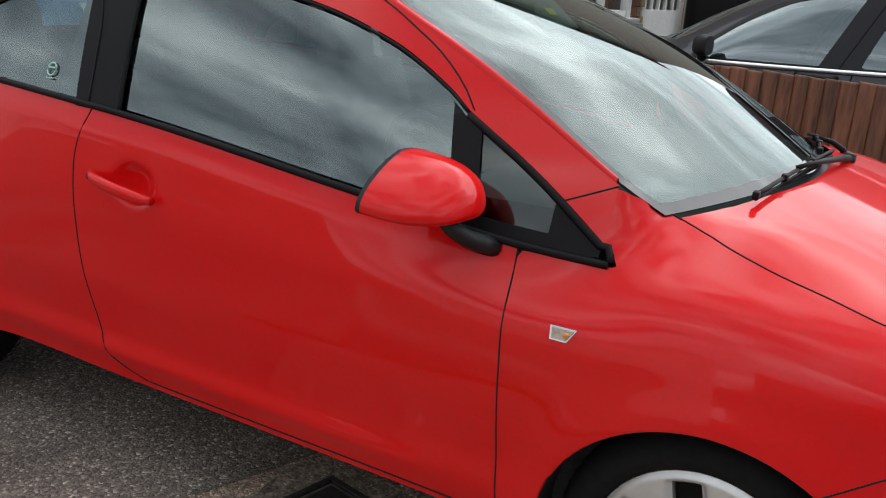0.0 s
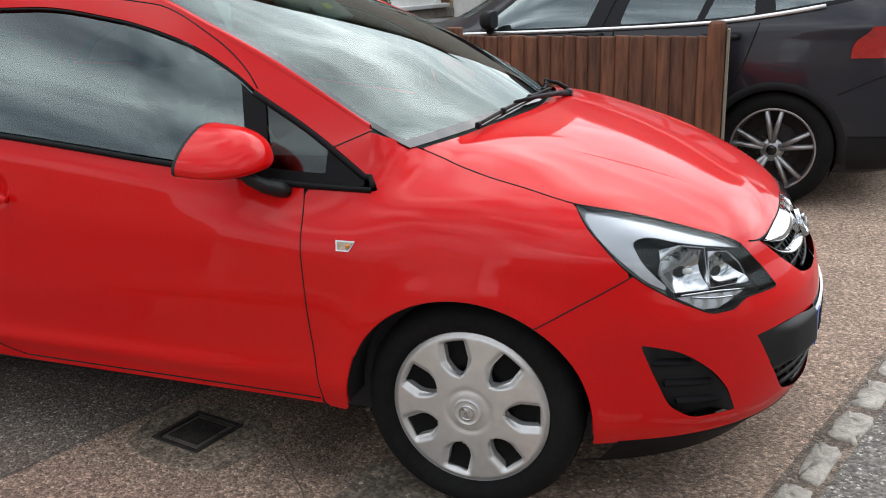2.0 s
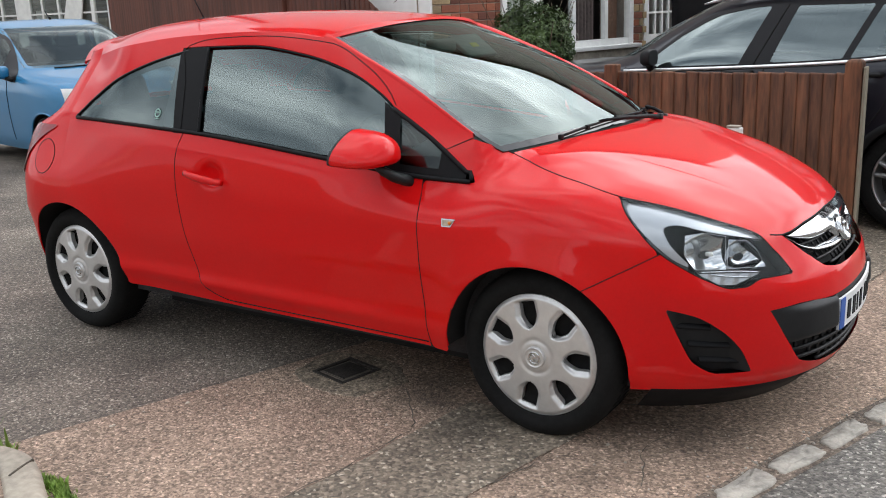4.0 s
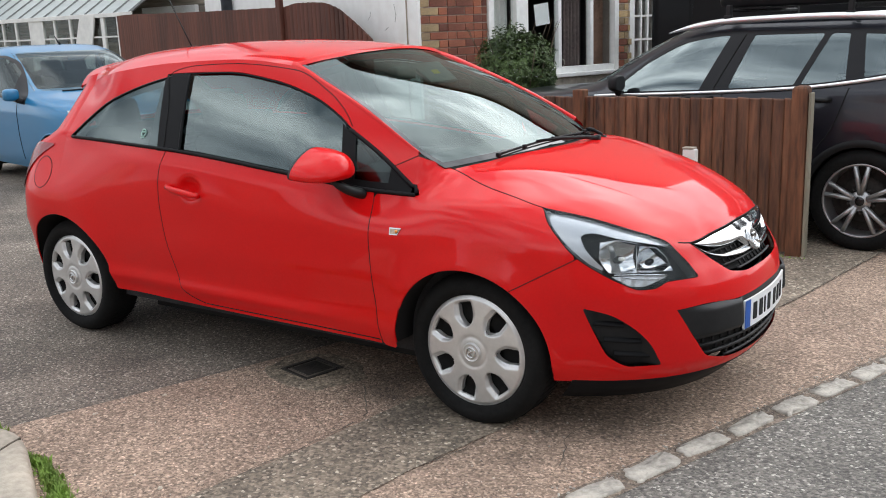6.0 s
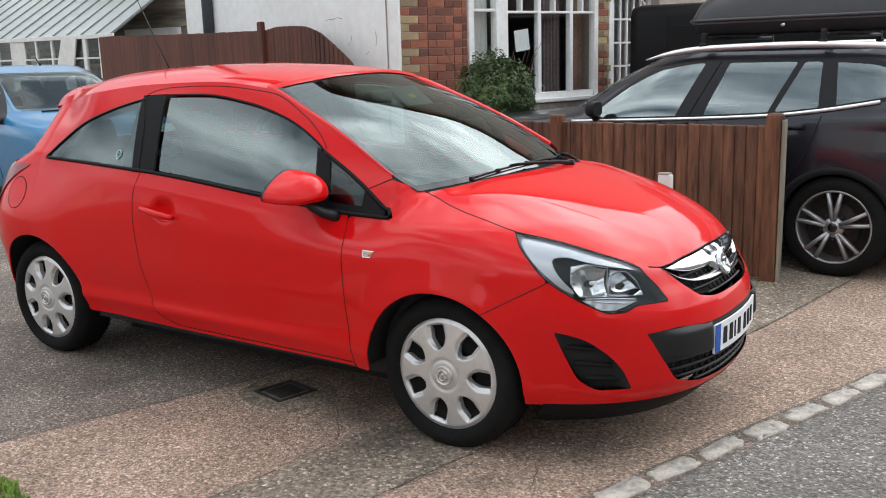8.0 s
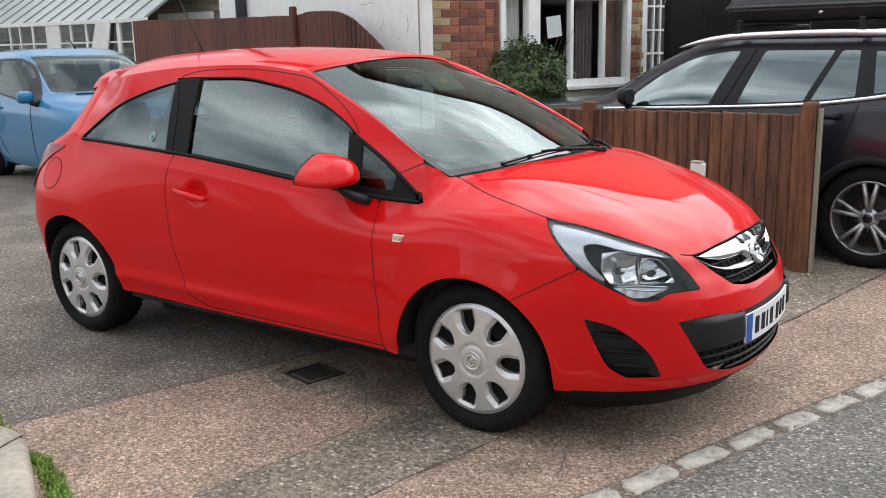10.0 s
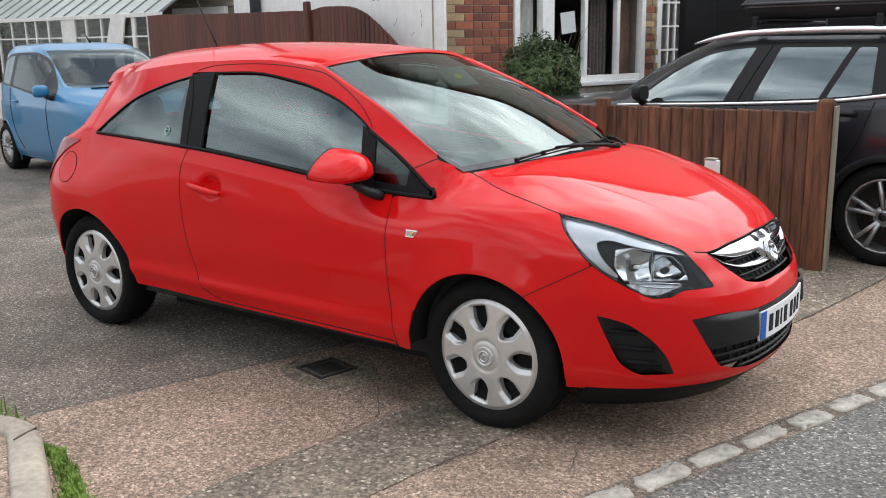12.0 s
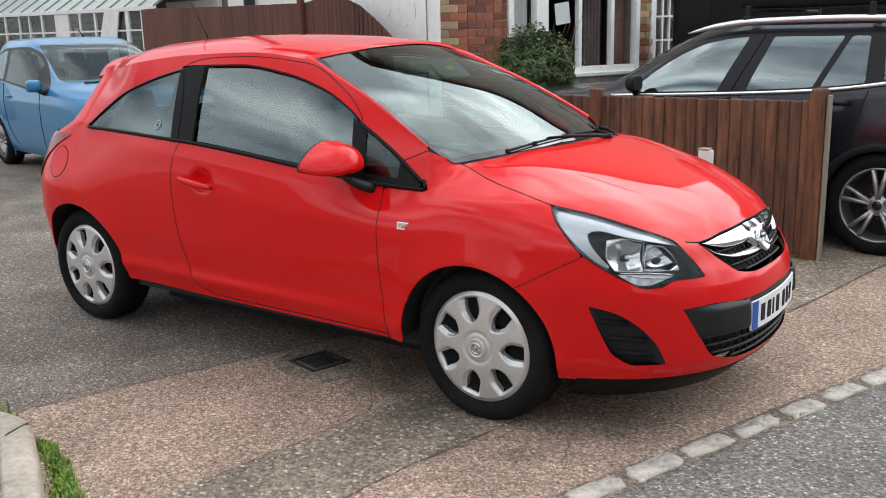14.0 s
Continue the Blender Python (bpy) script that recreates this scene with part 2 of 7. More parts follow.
def wing(z):
    """Half width at the front axle, from the sill to the crown of the bonnet."""
    return lerp(z, (0.18, 0.25, 0.31, 0.45, 0.60, 0.72, 0.80, 0.868, 0.92, 0.95, 0.975, 1.0, 1.02, 1.032), (0.775, 0.806, 0.822, 0.837, 0.850, 0.845, 0.825, 0.785, 0.70, 0.645, 0.58, 0.44, 0.25, 0.0))


def swell(x, z):
    """The flare of the front wing round its wheel."""
    r = math.hypot(x, z - 0.305)
    return 0.017 * math.exp(-(((r - 0.335) / 0.062) ** 2)) * step(0.16, 0.30, z) if r < 0.55 else 0.0


def side_raw(x, z):
    rear = lower(x, z) if z < belt(x) else upper(x, z)
    b = step(lerp(z, (0.55, 0.75, 0.88, 0.98), (-0.85, -0.66, -0.42, -0.28)), -0.08, x)
    return rear * (1 - b) + wing(z) * b + swell(x, z) + crease(x, z)


def side(x, z):
    """Half width of the flank, with the shoulder softened ahead of the mirror."""
    w = step(-0.85, -0.5, x) * (1 - step(-0.24, -0.1, x))
    if w <= 0:
        return side_raw(x, z)
    soft = sum(k * side_raw(x, z + d) for k, d in ((1, -0.054), (2, -0.036), (3, -0.018), (4, 0.0), (3, 0.018), (2, 0.036), (1, 0.054))) / 16
    return side_raw(x, z) * (1 - w) + soft * w


XS = -0.1


def nose(z):
    return lerp(z, (0.18, 0.21, 0.242, 0.31, 0.40, 0.50, 0.56, 0.604, 0.66, 0.713, 0.76, 0.80, 0.84, 0.88, 0.92, 0.96, 1.0, 1.032), (0.78, 0.82, 0.851, 0.882, 0.888, 0.880, 0.868, 0.845, 0.805, 0.770, 0.725, 0.665, 0.585, 0.490, 0.375, 0.24, 0.07, -0.095))


def front(th, z):
    """The nose: a rounded plan at every height; th from 0 at the tip to 90 at the axle."""
    c, s = max(0.0, math.cos(radians(th))), math.sin(radians(th))
    x = XS + (nose(z) - XS) * c**0.8
    return Vector((x, -wing(z) * s ** (2 / 2.4) - swell(x, z) * s, z))


def front_at(x, z):
    """The nose in side view."""
    r = min(1.0, max(0.0, (x - XS) / (nose(z) - XS)))
    k = (1 - r**2.5) ** (1 / 2.4)
    return Vector((x, -wing(z) * k - swell(x, z) * k, z))


def skin(x, z):
    """The right flank in side view."""
    return front_at(x, z) if x > XS else Vector((x, -side(x, z), z))


def bonnet_z(x, y):
    """Height of the bonnet over a place in plan."""
    lo, hi = 0.55, 1.0319
    y = abs(y)
    for _ in range(26):
        z = (lo + hi) / 2
        if x > XS:
            inside = x < nose(z) and y < -front_at(x, z).y
        else:
            inside = y < side(x, z)
        lo, hi = (z, hi) if inside else (lo, z)
    return lo


XR = -2.5


def tail_x(z):
    return lerp(z, (0.22, 0.30, 0.45, 0.60, 0.66, 0.80, 0.93, 0.985, 1.03, 1.07, 1.2, 1.33, 1.40), (-2.98, -3.06, -3.11, -3.12, -3.09, -3.08, -3.06, -3.02, -2.925, -2.87, -2.80, -2.765, -2.74))


def rear(th, z):
    c, s = max(0.0, math.cos(radians(th))), math.sin(radians(th))
    e = 0.22 * step(1.0, 1.08, z)
    return Vector((XR + (tail_x(z) - XR) * c ** (0.62 + e), -side(XR, z) * s ** (0.66 + e), z))


def rail(x):
    """Upper edge of the flank: the edge of the screen, then of the roof."""
    return lerp(x, (-2.80, -2.5, -2.2, -1.76, -1.38, -1.03, -0.80, -0.55, -0.28), (1.25, 1.318, 1.362, 1.402, 1.412, 1.382, 1.292, 1.175, 1.034))


def arc(x):
    """Top of the side windows' opening in the door."""
    return lerp(x, (-1.78, -1.66, -1.4, -1.11, -0.87, -0.69, -0.634), (1.352, 1.357, 1.360, 1.325, 1.262, 1.175, 1.135))


def quarter_top(x):
    return lerp(x, (-2.44, -2.36, -2.2, -2.0, -1.84, -1.72), (1.055, 1.125, 1.215, 1.285, 1.325, 1.348))


def hypot_line(x):
    """Upper edge of the small triangular window."""
    return lerp(x, (-0.634, -0.45, -0.30, -0.25), (1.135, 1.035, 0.935, 0.895))


def mirrored(p):
    return Vector((p.x, -p.y, p.z))


def columns(bm, f, xs, lo, hi, m, both=False):
    """A panel as columns: for each x from lo(x) to hi(x)."""
    rows = [[f(x, lo(x) + (hi(x) - lo(x)) * j / m) for j in range(m + 1)] for x in xs]
    sheet(bm, rows)
    if both:
        sheet(bm, [[mirrored(p) for p in r] for r in rows], flip=True)


def span(a, b, n):
    return [a + (b - a) * k / n for k in range(n + 1)]


def out_side(p, d):
    return Vector((p.x, p.y - d, p.z))



def clipped(bm, f, us, vs, inside, base=None):
    """A panel as the part of a fine grid where inside(point) holds, cut cleanly along its edge; base: the surface that inside() looks at."""
    pts = {}
    cross = {}
    verts = {}
    grid = [[f(u, v) for v in vs] for u in us]
    keep = [[inside((base or f)(u, v)) for v in vs] for u in us]

    def corner(i, j):
        if (i, j) not in pts:
            pts[i, j] = bm.verts.new(grid[i][j])
        return pts[i, j]

    def edge(a, b):
        k = (min(a, b), max(a, b))
        if k not in cross:
            p, q = (a, b) if keep[a[0]][a[1]] else (b, a)
            (u0, v0), (u1, v1) = (us[p[0]], vs[p[1]]), (us[q[0]], vs[q[1]])
            lo, hi = 0.0, 1.0
            for _ in range(12):
                t = (lo + hi) / 2
                lo, hi = (t, hi) if inside((base or f)(u0 + (u1 - u0) * t, v0 + (v1 - v0) * t)) else (lo, t)
            cross[k] = bm.verts.new(f(u0 + (u1 - u0) * lo, v0 + (v1 - v0) * lo))
        return cross[k]

    for i in range(len(us) - 1):
        for j in range(len(vs) - 1):
            ring = [(i, j), (i + 1, j), (i + 1, j + 1), (i, j + 1)]
            face = []
            for a, b in zip(ring, ring[1:] + ring[:1]):
                if keep[a[0]][a[1]]:
                    face.append(corner(*a))
                if keep[a[0]][a[1]] != keep[b[0]][b[1]]:
                    face.append(edge(a, b))
            if len(face) > 2:
                try:
                    bm.faces.new(face)
                except ValueError:
                    pass
    bmesh.ops.remove_doubles(bm, verts=bm.verts, dist=0.0004)


A_R, A_Z, AXLE = 0.338, 0.305, -2.511


def rear_arch(c):
    """Radius of the rear arch by the cosine of the angle from straight ahead: it runs out forwards."""
    return A_R + 0.014 + 0.050 * max(0.0, c) ** 2.5


def clear_of_arches(p):
    dx, dz = p.x - AXLE - 0.014, p.z - A_Z
    d = math.hypot(dx, dz)
    return math.hypot(p.x, dz) > A_R and d > rear_arch(dx / max(d, 1e-6))


def lamp_top(x):
    return lerp(x, (0.265, 0.40, 0.546, 0.645, 0.70, 0.753), (0.866, 0.834, 0.784, 0.738, 0.679, 0.612))


def lamp_foot(x):
    return lerp(x, (0.265, 0.30, 0.342, 0.418, 0.488, 0.558, 0.618, 0.651, 0.687, 0.753), (0.863, 0.82, 0.778, 0.704, 0.655, 0.615, 0.590, 0.590, 0.610, 0.609))


def wing_top(x):
    return lerp(x, (-0.30, -0.26, -0.187, 0.02, 0.14, 0.265), (1.04, 1.02, 0.98, 0.925, 0.899, 0.866))


def bumper_seam(x):
    return 0.578 + (x - 0.19) * 0.552


def bonnet_lip(y):
    return lerp(abs(y), (0, 0.24, 0.40, 0.46), (0.738, 0.732, 0.719, 0.729))


def in_lamp(p):
    return 0.265 < p.x < 0.753 and lamp_foot(p.x) < p.z < lamp_top(p.x) and abs(p.y) > 0.43


def in_fog(p):
    return abs(p.y) > 0.55 and 0.444 < p.x < 0.672 and lerp(p.x, (0.444, 0.482, 0.523, 0.59, 0.672), (0.527, 0.429, 0.342, 0.303, 0.303)) < p.z < lerp(p.x, (0.444, 0.527, 0.602, 0.65, 0.672), (0.529, 0.504, 0.448, 0.38, 0.312))


def in_intake(p):
    y = abs(p.y)
    return p.x > 0.6 and y < 0.555 and lerp(y, (0, 0.28, 0.43, 0.496, 0.553), (0.268, 0.277, 0.308, 0.392, 0.502)) < p.z < lerp(y, (0, 0.273, 0.45, 0.555), (0.502, 0.499, 0.512, 0.505))


def in_grille(p):
    y = abs(p.y)
    return p.x > 0.6 and y < 0.405 and lerp(y, (0, 0.168, 0.28, 0.338, 0.405), (0.580, 0.582, 0.599, 0.644, 0.716)) < p.z < bonnet_lip(y) + 0.002


def door_front(z):
    return lerp(z, (0.25, 0.45, 0.7, 0.895), (-0.416, -0.430, -0.441, -0.453))


def door_back(z):
    return lerp(z, (0.300, 0.315, 0.36, 0.48, 0.69, 0.88, 1.02), (-1.44, -1.52, -1.592, -1.635, -1.678, -1.69, -1.655))


def normal_at(f, u, v, e=0.004):
    """The outward normal of f(u, v) on the right flank."""
    n = (f(u + e, v) - f(u - e, v)).cross(f(u, v + e) - f(u, v - e)).normalized()
    return n if n.y < 0 or (abs(n.y) < 0.2 and n.x > 0) else -n


def sunk(x, z, d):
    """A point d metres inside the nose."""
    return front_at(x, z) - normal_at(front_at, x, z) * d


def both_sides(sgn):
    return (lambda p: p) if sgn > 0 else mirrored


def build_wheel(name, parent, centre, sgn, steer=0.0):
    """A tyre on a steel rim behind a seven-spoke silver trim; y runs outwards through sgn."""
    w = new(name)
    w.parent = parent
    w.matrix_local = pose(*centre, 0, 0, steer + (0 if sgn > 0 else 180))
    tagged(w, "black tyre with a seven-spoke silver wheel trim")
    bm = bmesh.new()
    lathe(bm, [(0.195, 0.022), (0.214, 0.018), (0.2225, 0.010), (0.228, -0.006), (0.255, -0.016), (0.278, -0.010), (0.294, 0.008), (0.303, 0.03), (0.3045, 0.09), (0.303, 0.15), (0.29, 0.176), (0.25, 0.186), (0.20, 0.178)], sides=64)
    tyre = part("tyre", bm, RUBBER, w)
    bm = bmesh.new()
    for k in range(60):
        t = 2 * math.pi * k / 60
        for lane in (0.035, 0.072, 0.108, 0.145):
            p = Vector((0.3045 * math.cos(t + lane * 0.5), lane, 0.3045 * math.sin(t + lane * 0.5)))
            q = Vector((0.3045 * math.cos(t + 0.035 + lane * 0.5), lane + 0.026, 0.3045 * math.sin(t + 0.035 + lane * 0.5)))
            tube(bm, [p, q], 0.0018, 4)
    part("tread", bm, RUBBER, w, kind="stuff")
    bm = bmesh.new()
    lathe(bm, [(0.0, 0.05), (0.10, 0.05), (0.12, 0.032), (0.17, 0.04), (0.185, 0.03), (0.20, 0.01), (0.20, 0.16)], sides=40)
    part("steel_rim", bm, RUBBER, w)
    R = 0.220

    def half_gap(t):
        """Half width of a spoke gap, t from its hub end to its rim end."""
        return 0.148 * math.sqrt(max(0.0, min(1.0, t * 2.2))) * R * (1 - 0.10 * max(0.0, t))

    def hole(r, a):
        """Below one inside a spoke gap, in the trim's own polar plan."""
        a = a + 0.23
        k = round(a * 7 / (2 * math.pi)) * 2 * math.pi / 7
        x, y = r * math.sin(a - k), r * math.cos(a - k)
        t = (y / R - 0.46) / 0.42
        if not -0.5 < t < 1.5:
            return 9.0
        return max(abs(x) / max(half_gap(t), 1e-4), abs(t - 0.5) * 2)

    def face(r, a):
        q = r / R
        base = -0.014 * (1 - q**2) + 0.004 * math.exp(-(((q - 0.27) / 0.035) ** 2)) + 0.007 * step(0.93, 1.0, q)
        h = hole(r, a)
        dip = 0.015 * (1 - step(1.0, 1.55, h)) * (1 - step(0.87, 0.93, q)) * step(0.36, 0.52, q) if h < 9 else 0.0
        return Vector((r * math.sin(a), base + dip, r * math.cos(a)))

    bm = bmesh.new()
    clipped(bm, lambda r, a: face(r, a), span(0.034, R, 44), span(0.0, 2 * math.pi, 252), lambda p: hole(math.hypot(p.x, p.z), math.atan2(p.x, p.z) % (2 * math.pi)) > 1.0)
    part("wheel_trim", bm, SILVER, w, "silver seven-spoke wheel trim")
    bm = bmesh.new()
    for k in range(7):
        a0 = k * 2 * math.pi / 7 - 0.23
        edge = [(half_gap(t), t) for t in span(0.0, 1.0, 14)] + [(half_gap(1.0) * c, 1.0) for c in span(0.6, -0.6, 3)] + [(-half_gap(t), t) for t in span(1.0, 0.0, 14)[:-1]]
        top = []
        for x, t in edge:
            y = R * (0.46 + 0.42 * t)
            top.append(face(math.hypot(x, y) * 1.0, math.atan2(x, y) + a0))
        sheet(bm, [top, [p + Vector((0, 0.022, 0)) for p in top]], close=True)
    lathe(bm, [(R, 0.006), (R + 0.001, 0.014), (R - 0.006, 0.03)], sides=64)
    part("trim_rim", bm, SILVER, w)
    bm = bmesh.new()
    lathe(bm, [(0.0, -0.022), (0.027, -0.022), (0.031, -0.0205), (0.033, -0.024), (0.037, -0.024), (0.039, -0.014)], sides=36)
    part("hub_cap", bm, SILVER, w)
    bm = bmesh.new()
    lathe(bm, [(0.017, -0.0225), (0.0185, -0.0255), (0.0215, -0.0255), (0.023, -0.0225)], sides=30)
    tube(bm, [(-0.012, -0.024, 0.008), (-0.003, -0.025, 0.012), (0.008, -0.025, 0.004), (-0.006, -0.025, -0.003), (0.004, -0.025, -0.012)], 0.003, 6)
    part("hub_badge", bm, CHROME, w)
    return w


def build_hatchback():
    car = thing("hatchback_car", label="glossy red three-door hatchback parked nose towards the road", category="car")

    def ribbon(name, path, r, material, place, parent=car, label=""):
        bm = bmesh.new()
        tube(bm, [place(p) for p in path], r, 6)
        return part(name, bm, material, parent, label)

    for sgn in (1, -1):
        place = both_sides(sgn)

        def put(name, jobs, material, parent=car, label="", lift=0.0):
            face = (0, -sgn, 0)
            bm = bmesh.new()
            for xs, lo, hi, m in jobs:
                columns(bm, lambda x, z: place(out_side(skin(x, z), lift)), xs, lo, hi, m)
            bmesh.ops.remove_doubles(bm, verts=bm.verts, dist=0.0005)
            return part(name, bm, material, parent, label, out=face)

        def cut(name, xs, zs, inside, material, parent=car, label="", lift=0.0):
            bm = bmesh.new()
            clipped(bm, lambda x, z: place(out_side(skin(x, z), lift)), xs, zs, inside)
            return part(name, bm, material, parent, label)

        def in_wing(p):
            x, z = p.x, p.z
            if x < door_front(z) + 0.001 or not clear_of_arches(p) or z > wing_top(x) or (x < 0 and z < flank_foot(x) - 0.004):
                return False
            if x < -0.25 and not (z < 0.886 or (z > hypot_line(x) and x > -0.285)):
                return False
            if x > 0.19 and z < bumper_seam(x):
                return False
            return not (x > 0.265 and z > lamp_foot(x))

        cut("front_wing", span(-0.46, 0.42, 48), span(0.25, 1.045, 46), in_wing, RED)
        put("roof_pillar", [(span(-0.634, -0.284, 14), hypot_line, rail, 6), (span(-1.78, -0.634, 40), arc, rail, 6)], RED)
        bm = bmesh.new()
        rows = []
        for j in range(71):
            v = j / 70
            row = []
            for k in range(111):
                a, b = door_back(0.302 + v * 0.713), door_front(0.294 + v * 0.601)
                x = a + (b - a) * k / 110
                z0 = flank_foot(x) + 0.018
                row.append(place(skin(x, z0 + v * (belt(x) - z0))))
            rows.append(row)
        sheet(bm, rows)
        door = part("door", bm, RED, car)

        def in_quarter(p):
            x, z = p.x, p.z
            if not clear_of_arches(p) or z > rail(x) or z < flank_foot(x):
                return False
            if x > -2.44 and belt(x) < z < (quarter_top(x) if x < -1.76 else 9):
                return False
            return x < (door_back(z) if z > flank_foot(x) + 0.018 else -1.40) if z < 1.02 else x < -1.78

        cut("rear_quarter", span(-2.5, -1.44, 56), span(0.25, 1.41, 58), in_quarter, RED)
        put("sill", [(span(-1.47, -0.425, 24), lambda x: flank_foot(x), lambda x: flank_foot(x) + 0.0172, 3)], RED)
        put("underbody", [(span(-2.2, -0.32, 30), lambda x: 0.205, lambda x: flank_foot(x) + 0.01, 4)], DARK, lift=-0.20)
        # glazing
        put("door_window", [(span(-1.655, -0.64, 36), lambda x: belt(x) + 0.012, lambda x: arc(x) - 0.014, 12)], SIDE_GLASS, door, "smoked door glass", lift=-0.010)
        put("quarter_window", [(span(-2.41, -1.71, 26), lambda x: belt(x) + 0.010, lambda x: quarter_top(x) - 0.008, 10)], SIDE_GLASS, car, "dark rear side glass", lift=-0.004)
        put("corner_window", [(span(-0.60, -0.285, 14), lambda x: belt(x) + 0.02, lambda x: hypot_line(x) - 0.02, 8)], CORNER_GLASS, car, "small triangular corner glass", lift=-0.004)
        put("quarter_border", [(span(-2.42, -1.72, 28), lambda x: max(belt(x) + 0.008, quarter_top(x) - lerp(x, (-2.42, -2.33, -2.1, -1.8), (0.10, 0.040, 0.036, 0.045))), lambda x: quarter_top(x) - 0.004, 3), (span(-1.80, -1.72, 4), lambda x: belt(x) + 0.01, lambda x: quarter_top(x) - 0.03, 6)], FRIT, car, "dark printed border of the rear side glass", lift=-0.007)
        # black posts and seals
        def post(name, back, fore, lift):
            bm = bmesh.new()
            def under(x, z):
                top = (arc(x) if x < -0.634 else hypot_line(x)) if x > -1.0 else (arc(x) if x > -1.745 else quarter_top(x))
                return place(out_side(skin(x, min(z, top - (0.014 if x > -1.0 else 0.002))), lift))

            sheet(bm, [[under(back(z) + (fore(z) - back(z)) * k / 5, z) for k in range(6)] for z in span(0, 1, 14) for z in [belt(-1.6 if name == "door_post" else -0.62) + z * ((0.345) if name == "door_post" else 0.275)]])
            return part(name, bm, POST_BLACK, car, "matt black window post")

        post("door_post", lambda z: lerp(z, (1.0, 1.36), (-1.715, -1.79)), lambda z: lerp(z, (1.0, 1.36), (-1.565, -1.625)), 0.003)
        post("mirror_post", lambda z: lerp(z, (0.9, 1.18), (-0.612, -0.680)), lambda z: lerp(z, (0.9, 1.15), (-0.548, -0.605)), 0.003)
        put("corner_border", [(span(-0.60, -0.30, 14), lambda x: belt(x) + 0.010, lambda x: min(belt(x) + 0.036, hypot_line(x) - 0.006), 3), (span(-0.40, -0.29, 7), lambda x: belt(x) + 0.012, lambda x: max(belt(x) + 0.014, hypot_line(x) - 0.008), 5)], POST_BLACK, car, "black border of the corner glass", lift=-0.002)
        ribbon("belt_seal", [out_side(skin(x, belt(x) + 0.004), 0.003) for x in span(-2.43, -0.266, 60)], 0.0085, POST_BLACK, place)
        ribbon("window_run", [out_side(skin(lerp(z, (1.0, 1.36), (-1.566, -1.628)), z), 0.0) for z in span(1.005, 1.352, 14)], 0.007, POST_BLACK, place, door)
        ribbon("window_seal", [out_side(skin(x, arc(x) - 0.006), 0.0) for x in span(-1.66, -0.640, 40)], 0.0038, POST_BLACK, place, door)
        ribbon("quarter_seal", [out_side(skin(x, quarter_top(x) - 0.004), 0.0) for x in span(-2.44, -1.74, 30)], 0.005, BLACK_PLASTIC, place)
        ribbon("corner_seal", [out_side(skin(x, hypot_line(x) - 0.009), 0.0) for x in span(-0.634, -0.292, 14)] + [out_side(skin(x, belt(x) + d), 0.002) for x, d in ((-0.276, 0.034), (-0.267, 0.020), (-0.265, 0.008))], 0.0090, POST_BLACK, place)
        bm = bmesh.new()
        rows = []
        for u in span(0.115, 1.0, 34):
            q = screen_point(u, -1)
            p = skin(q.x, rail(q.x))
            mid = (p + q) / 2 + Vector((0, -0.002, 0.014))
            rows.append([place(c) for c in (p + Vector((0, 0.001, -0.002)), p * 0.7 + mid * 0.3 + Vector((0, 0, 0.004)), mid, q * 0.7 + mid * 0.3 + Vector((0, 0, 0.003)), q + Vector((0, 0, 0.002)))])
        sheet(bm, rows)
        part("pillar_cap", bm, RED, car)
        ribbon("screen_seal", [screen_point(u, -1) + Vector((0.0, -0.004, 0.002)) for u in span(0.13, 1, 34)], 0.0032, POST_BLACK, place)
        # shut lines
        for path in (
            [skin(door_front(z), z) for z in span(0.278, 0.888, 24)],
            [skin(door_back(z), z) for z in span(0.304, 1.015, 32)],
            [skin(x, flank_foot(x) + 0.0175) for x in span(-1.458, -0.43, 20)],
            [skin(x, rail_seam(x)) for x in span(-1.775, -0.625, 40)],
            [out_side(skin(lerp(z, (1.0, 1.2, 1.35), (-1.668, -1.705, -1.77)), z), 0.0045) for z in span(1.02, 1.35, 14)],
            [skin(x, wing_top(x)) for x in span(-0.187, 0.265, 20)],
            [skin(x, bumper_seam(x)) for x in span(0.19, 0.418, 10)],
            [skin(-0.385 + 0.10 * k / 4, 0.992 + 0.042 * k / 4) for k in range(5)],
        ):
            ribbon("shut_line", path, 0.0026 if path[0].z < 0.34 and path[-1].z < 0.34 else 0.0019, DARK, place)
        # wheel arches
        for cx in (0.0, AXLE):
            rim = []
            for t in span(-10, 190, 44):
                r_, c_ = (A_R, cx) if cx == 0.0 else (rear_arch(math.cos(radians(t))), cx + 0.014)
                x, z = c_ + r_ * math.cos(radians(t)), A_Z + r_ * math.sin(radians(t))
                p = skin(x, z) if x > XR else Vector((x, rear_y(x, z), z))
                rim.append(place(p))
            bm = bmesh.new()
            tube(bm, [p + Vector((0, 0.004 * sgn, 0)) for p in rim if p.z > (flank_foot(p.x) if p.x < cx else 0.25 if cx == 0.0 else flank_foot(p.x))], 0.0045, 6)
            part("arch_lip", bm, RED, car)
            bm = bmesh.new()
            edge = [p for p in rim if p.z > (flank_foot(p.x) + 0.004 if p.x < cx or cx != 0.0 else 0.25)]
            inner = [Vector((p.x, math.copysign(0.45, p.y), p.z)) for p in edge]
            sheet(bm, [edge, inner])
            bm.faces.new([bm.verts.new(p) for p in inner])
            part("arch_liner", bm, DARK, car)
            build_wheel("wheel", car, (cx, -0.787 * sgn, 0.3035), sgn, 0.0)
        # headlamp
        lamp = new("headlamp")
        lamp.parent = car
        tagged(lamp, "clear headlamp with chrome reflectors in a dark bezel")
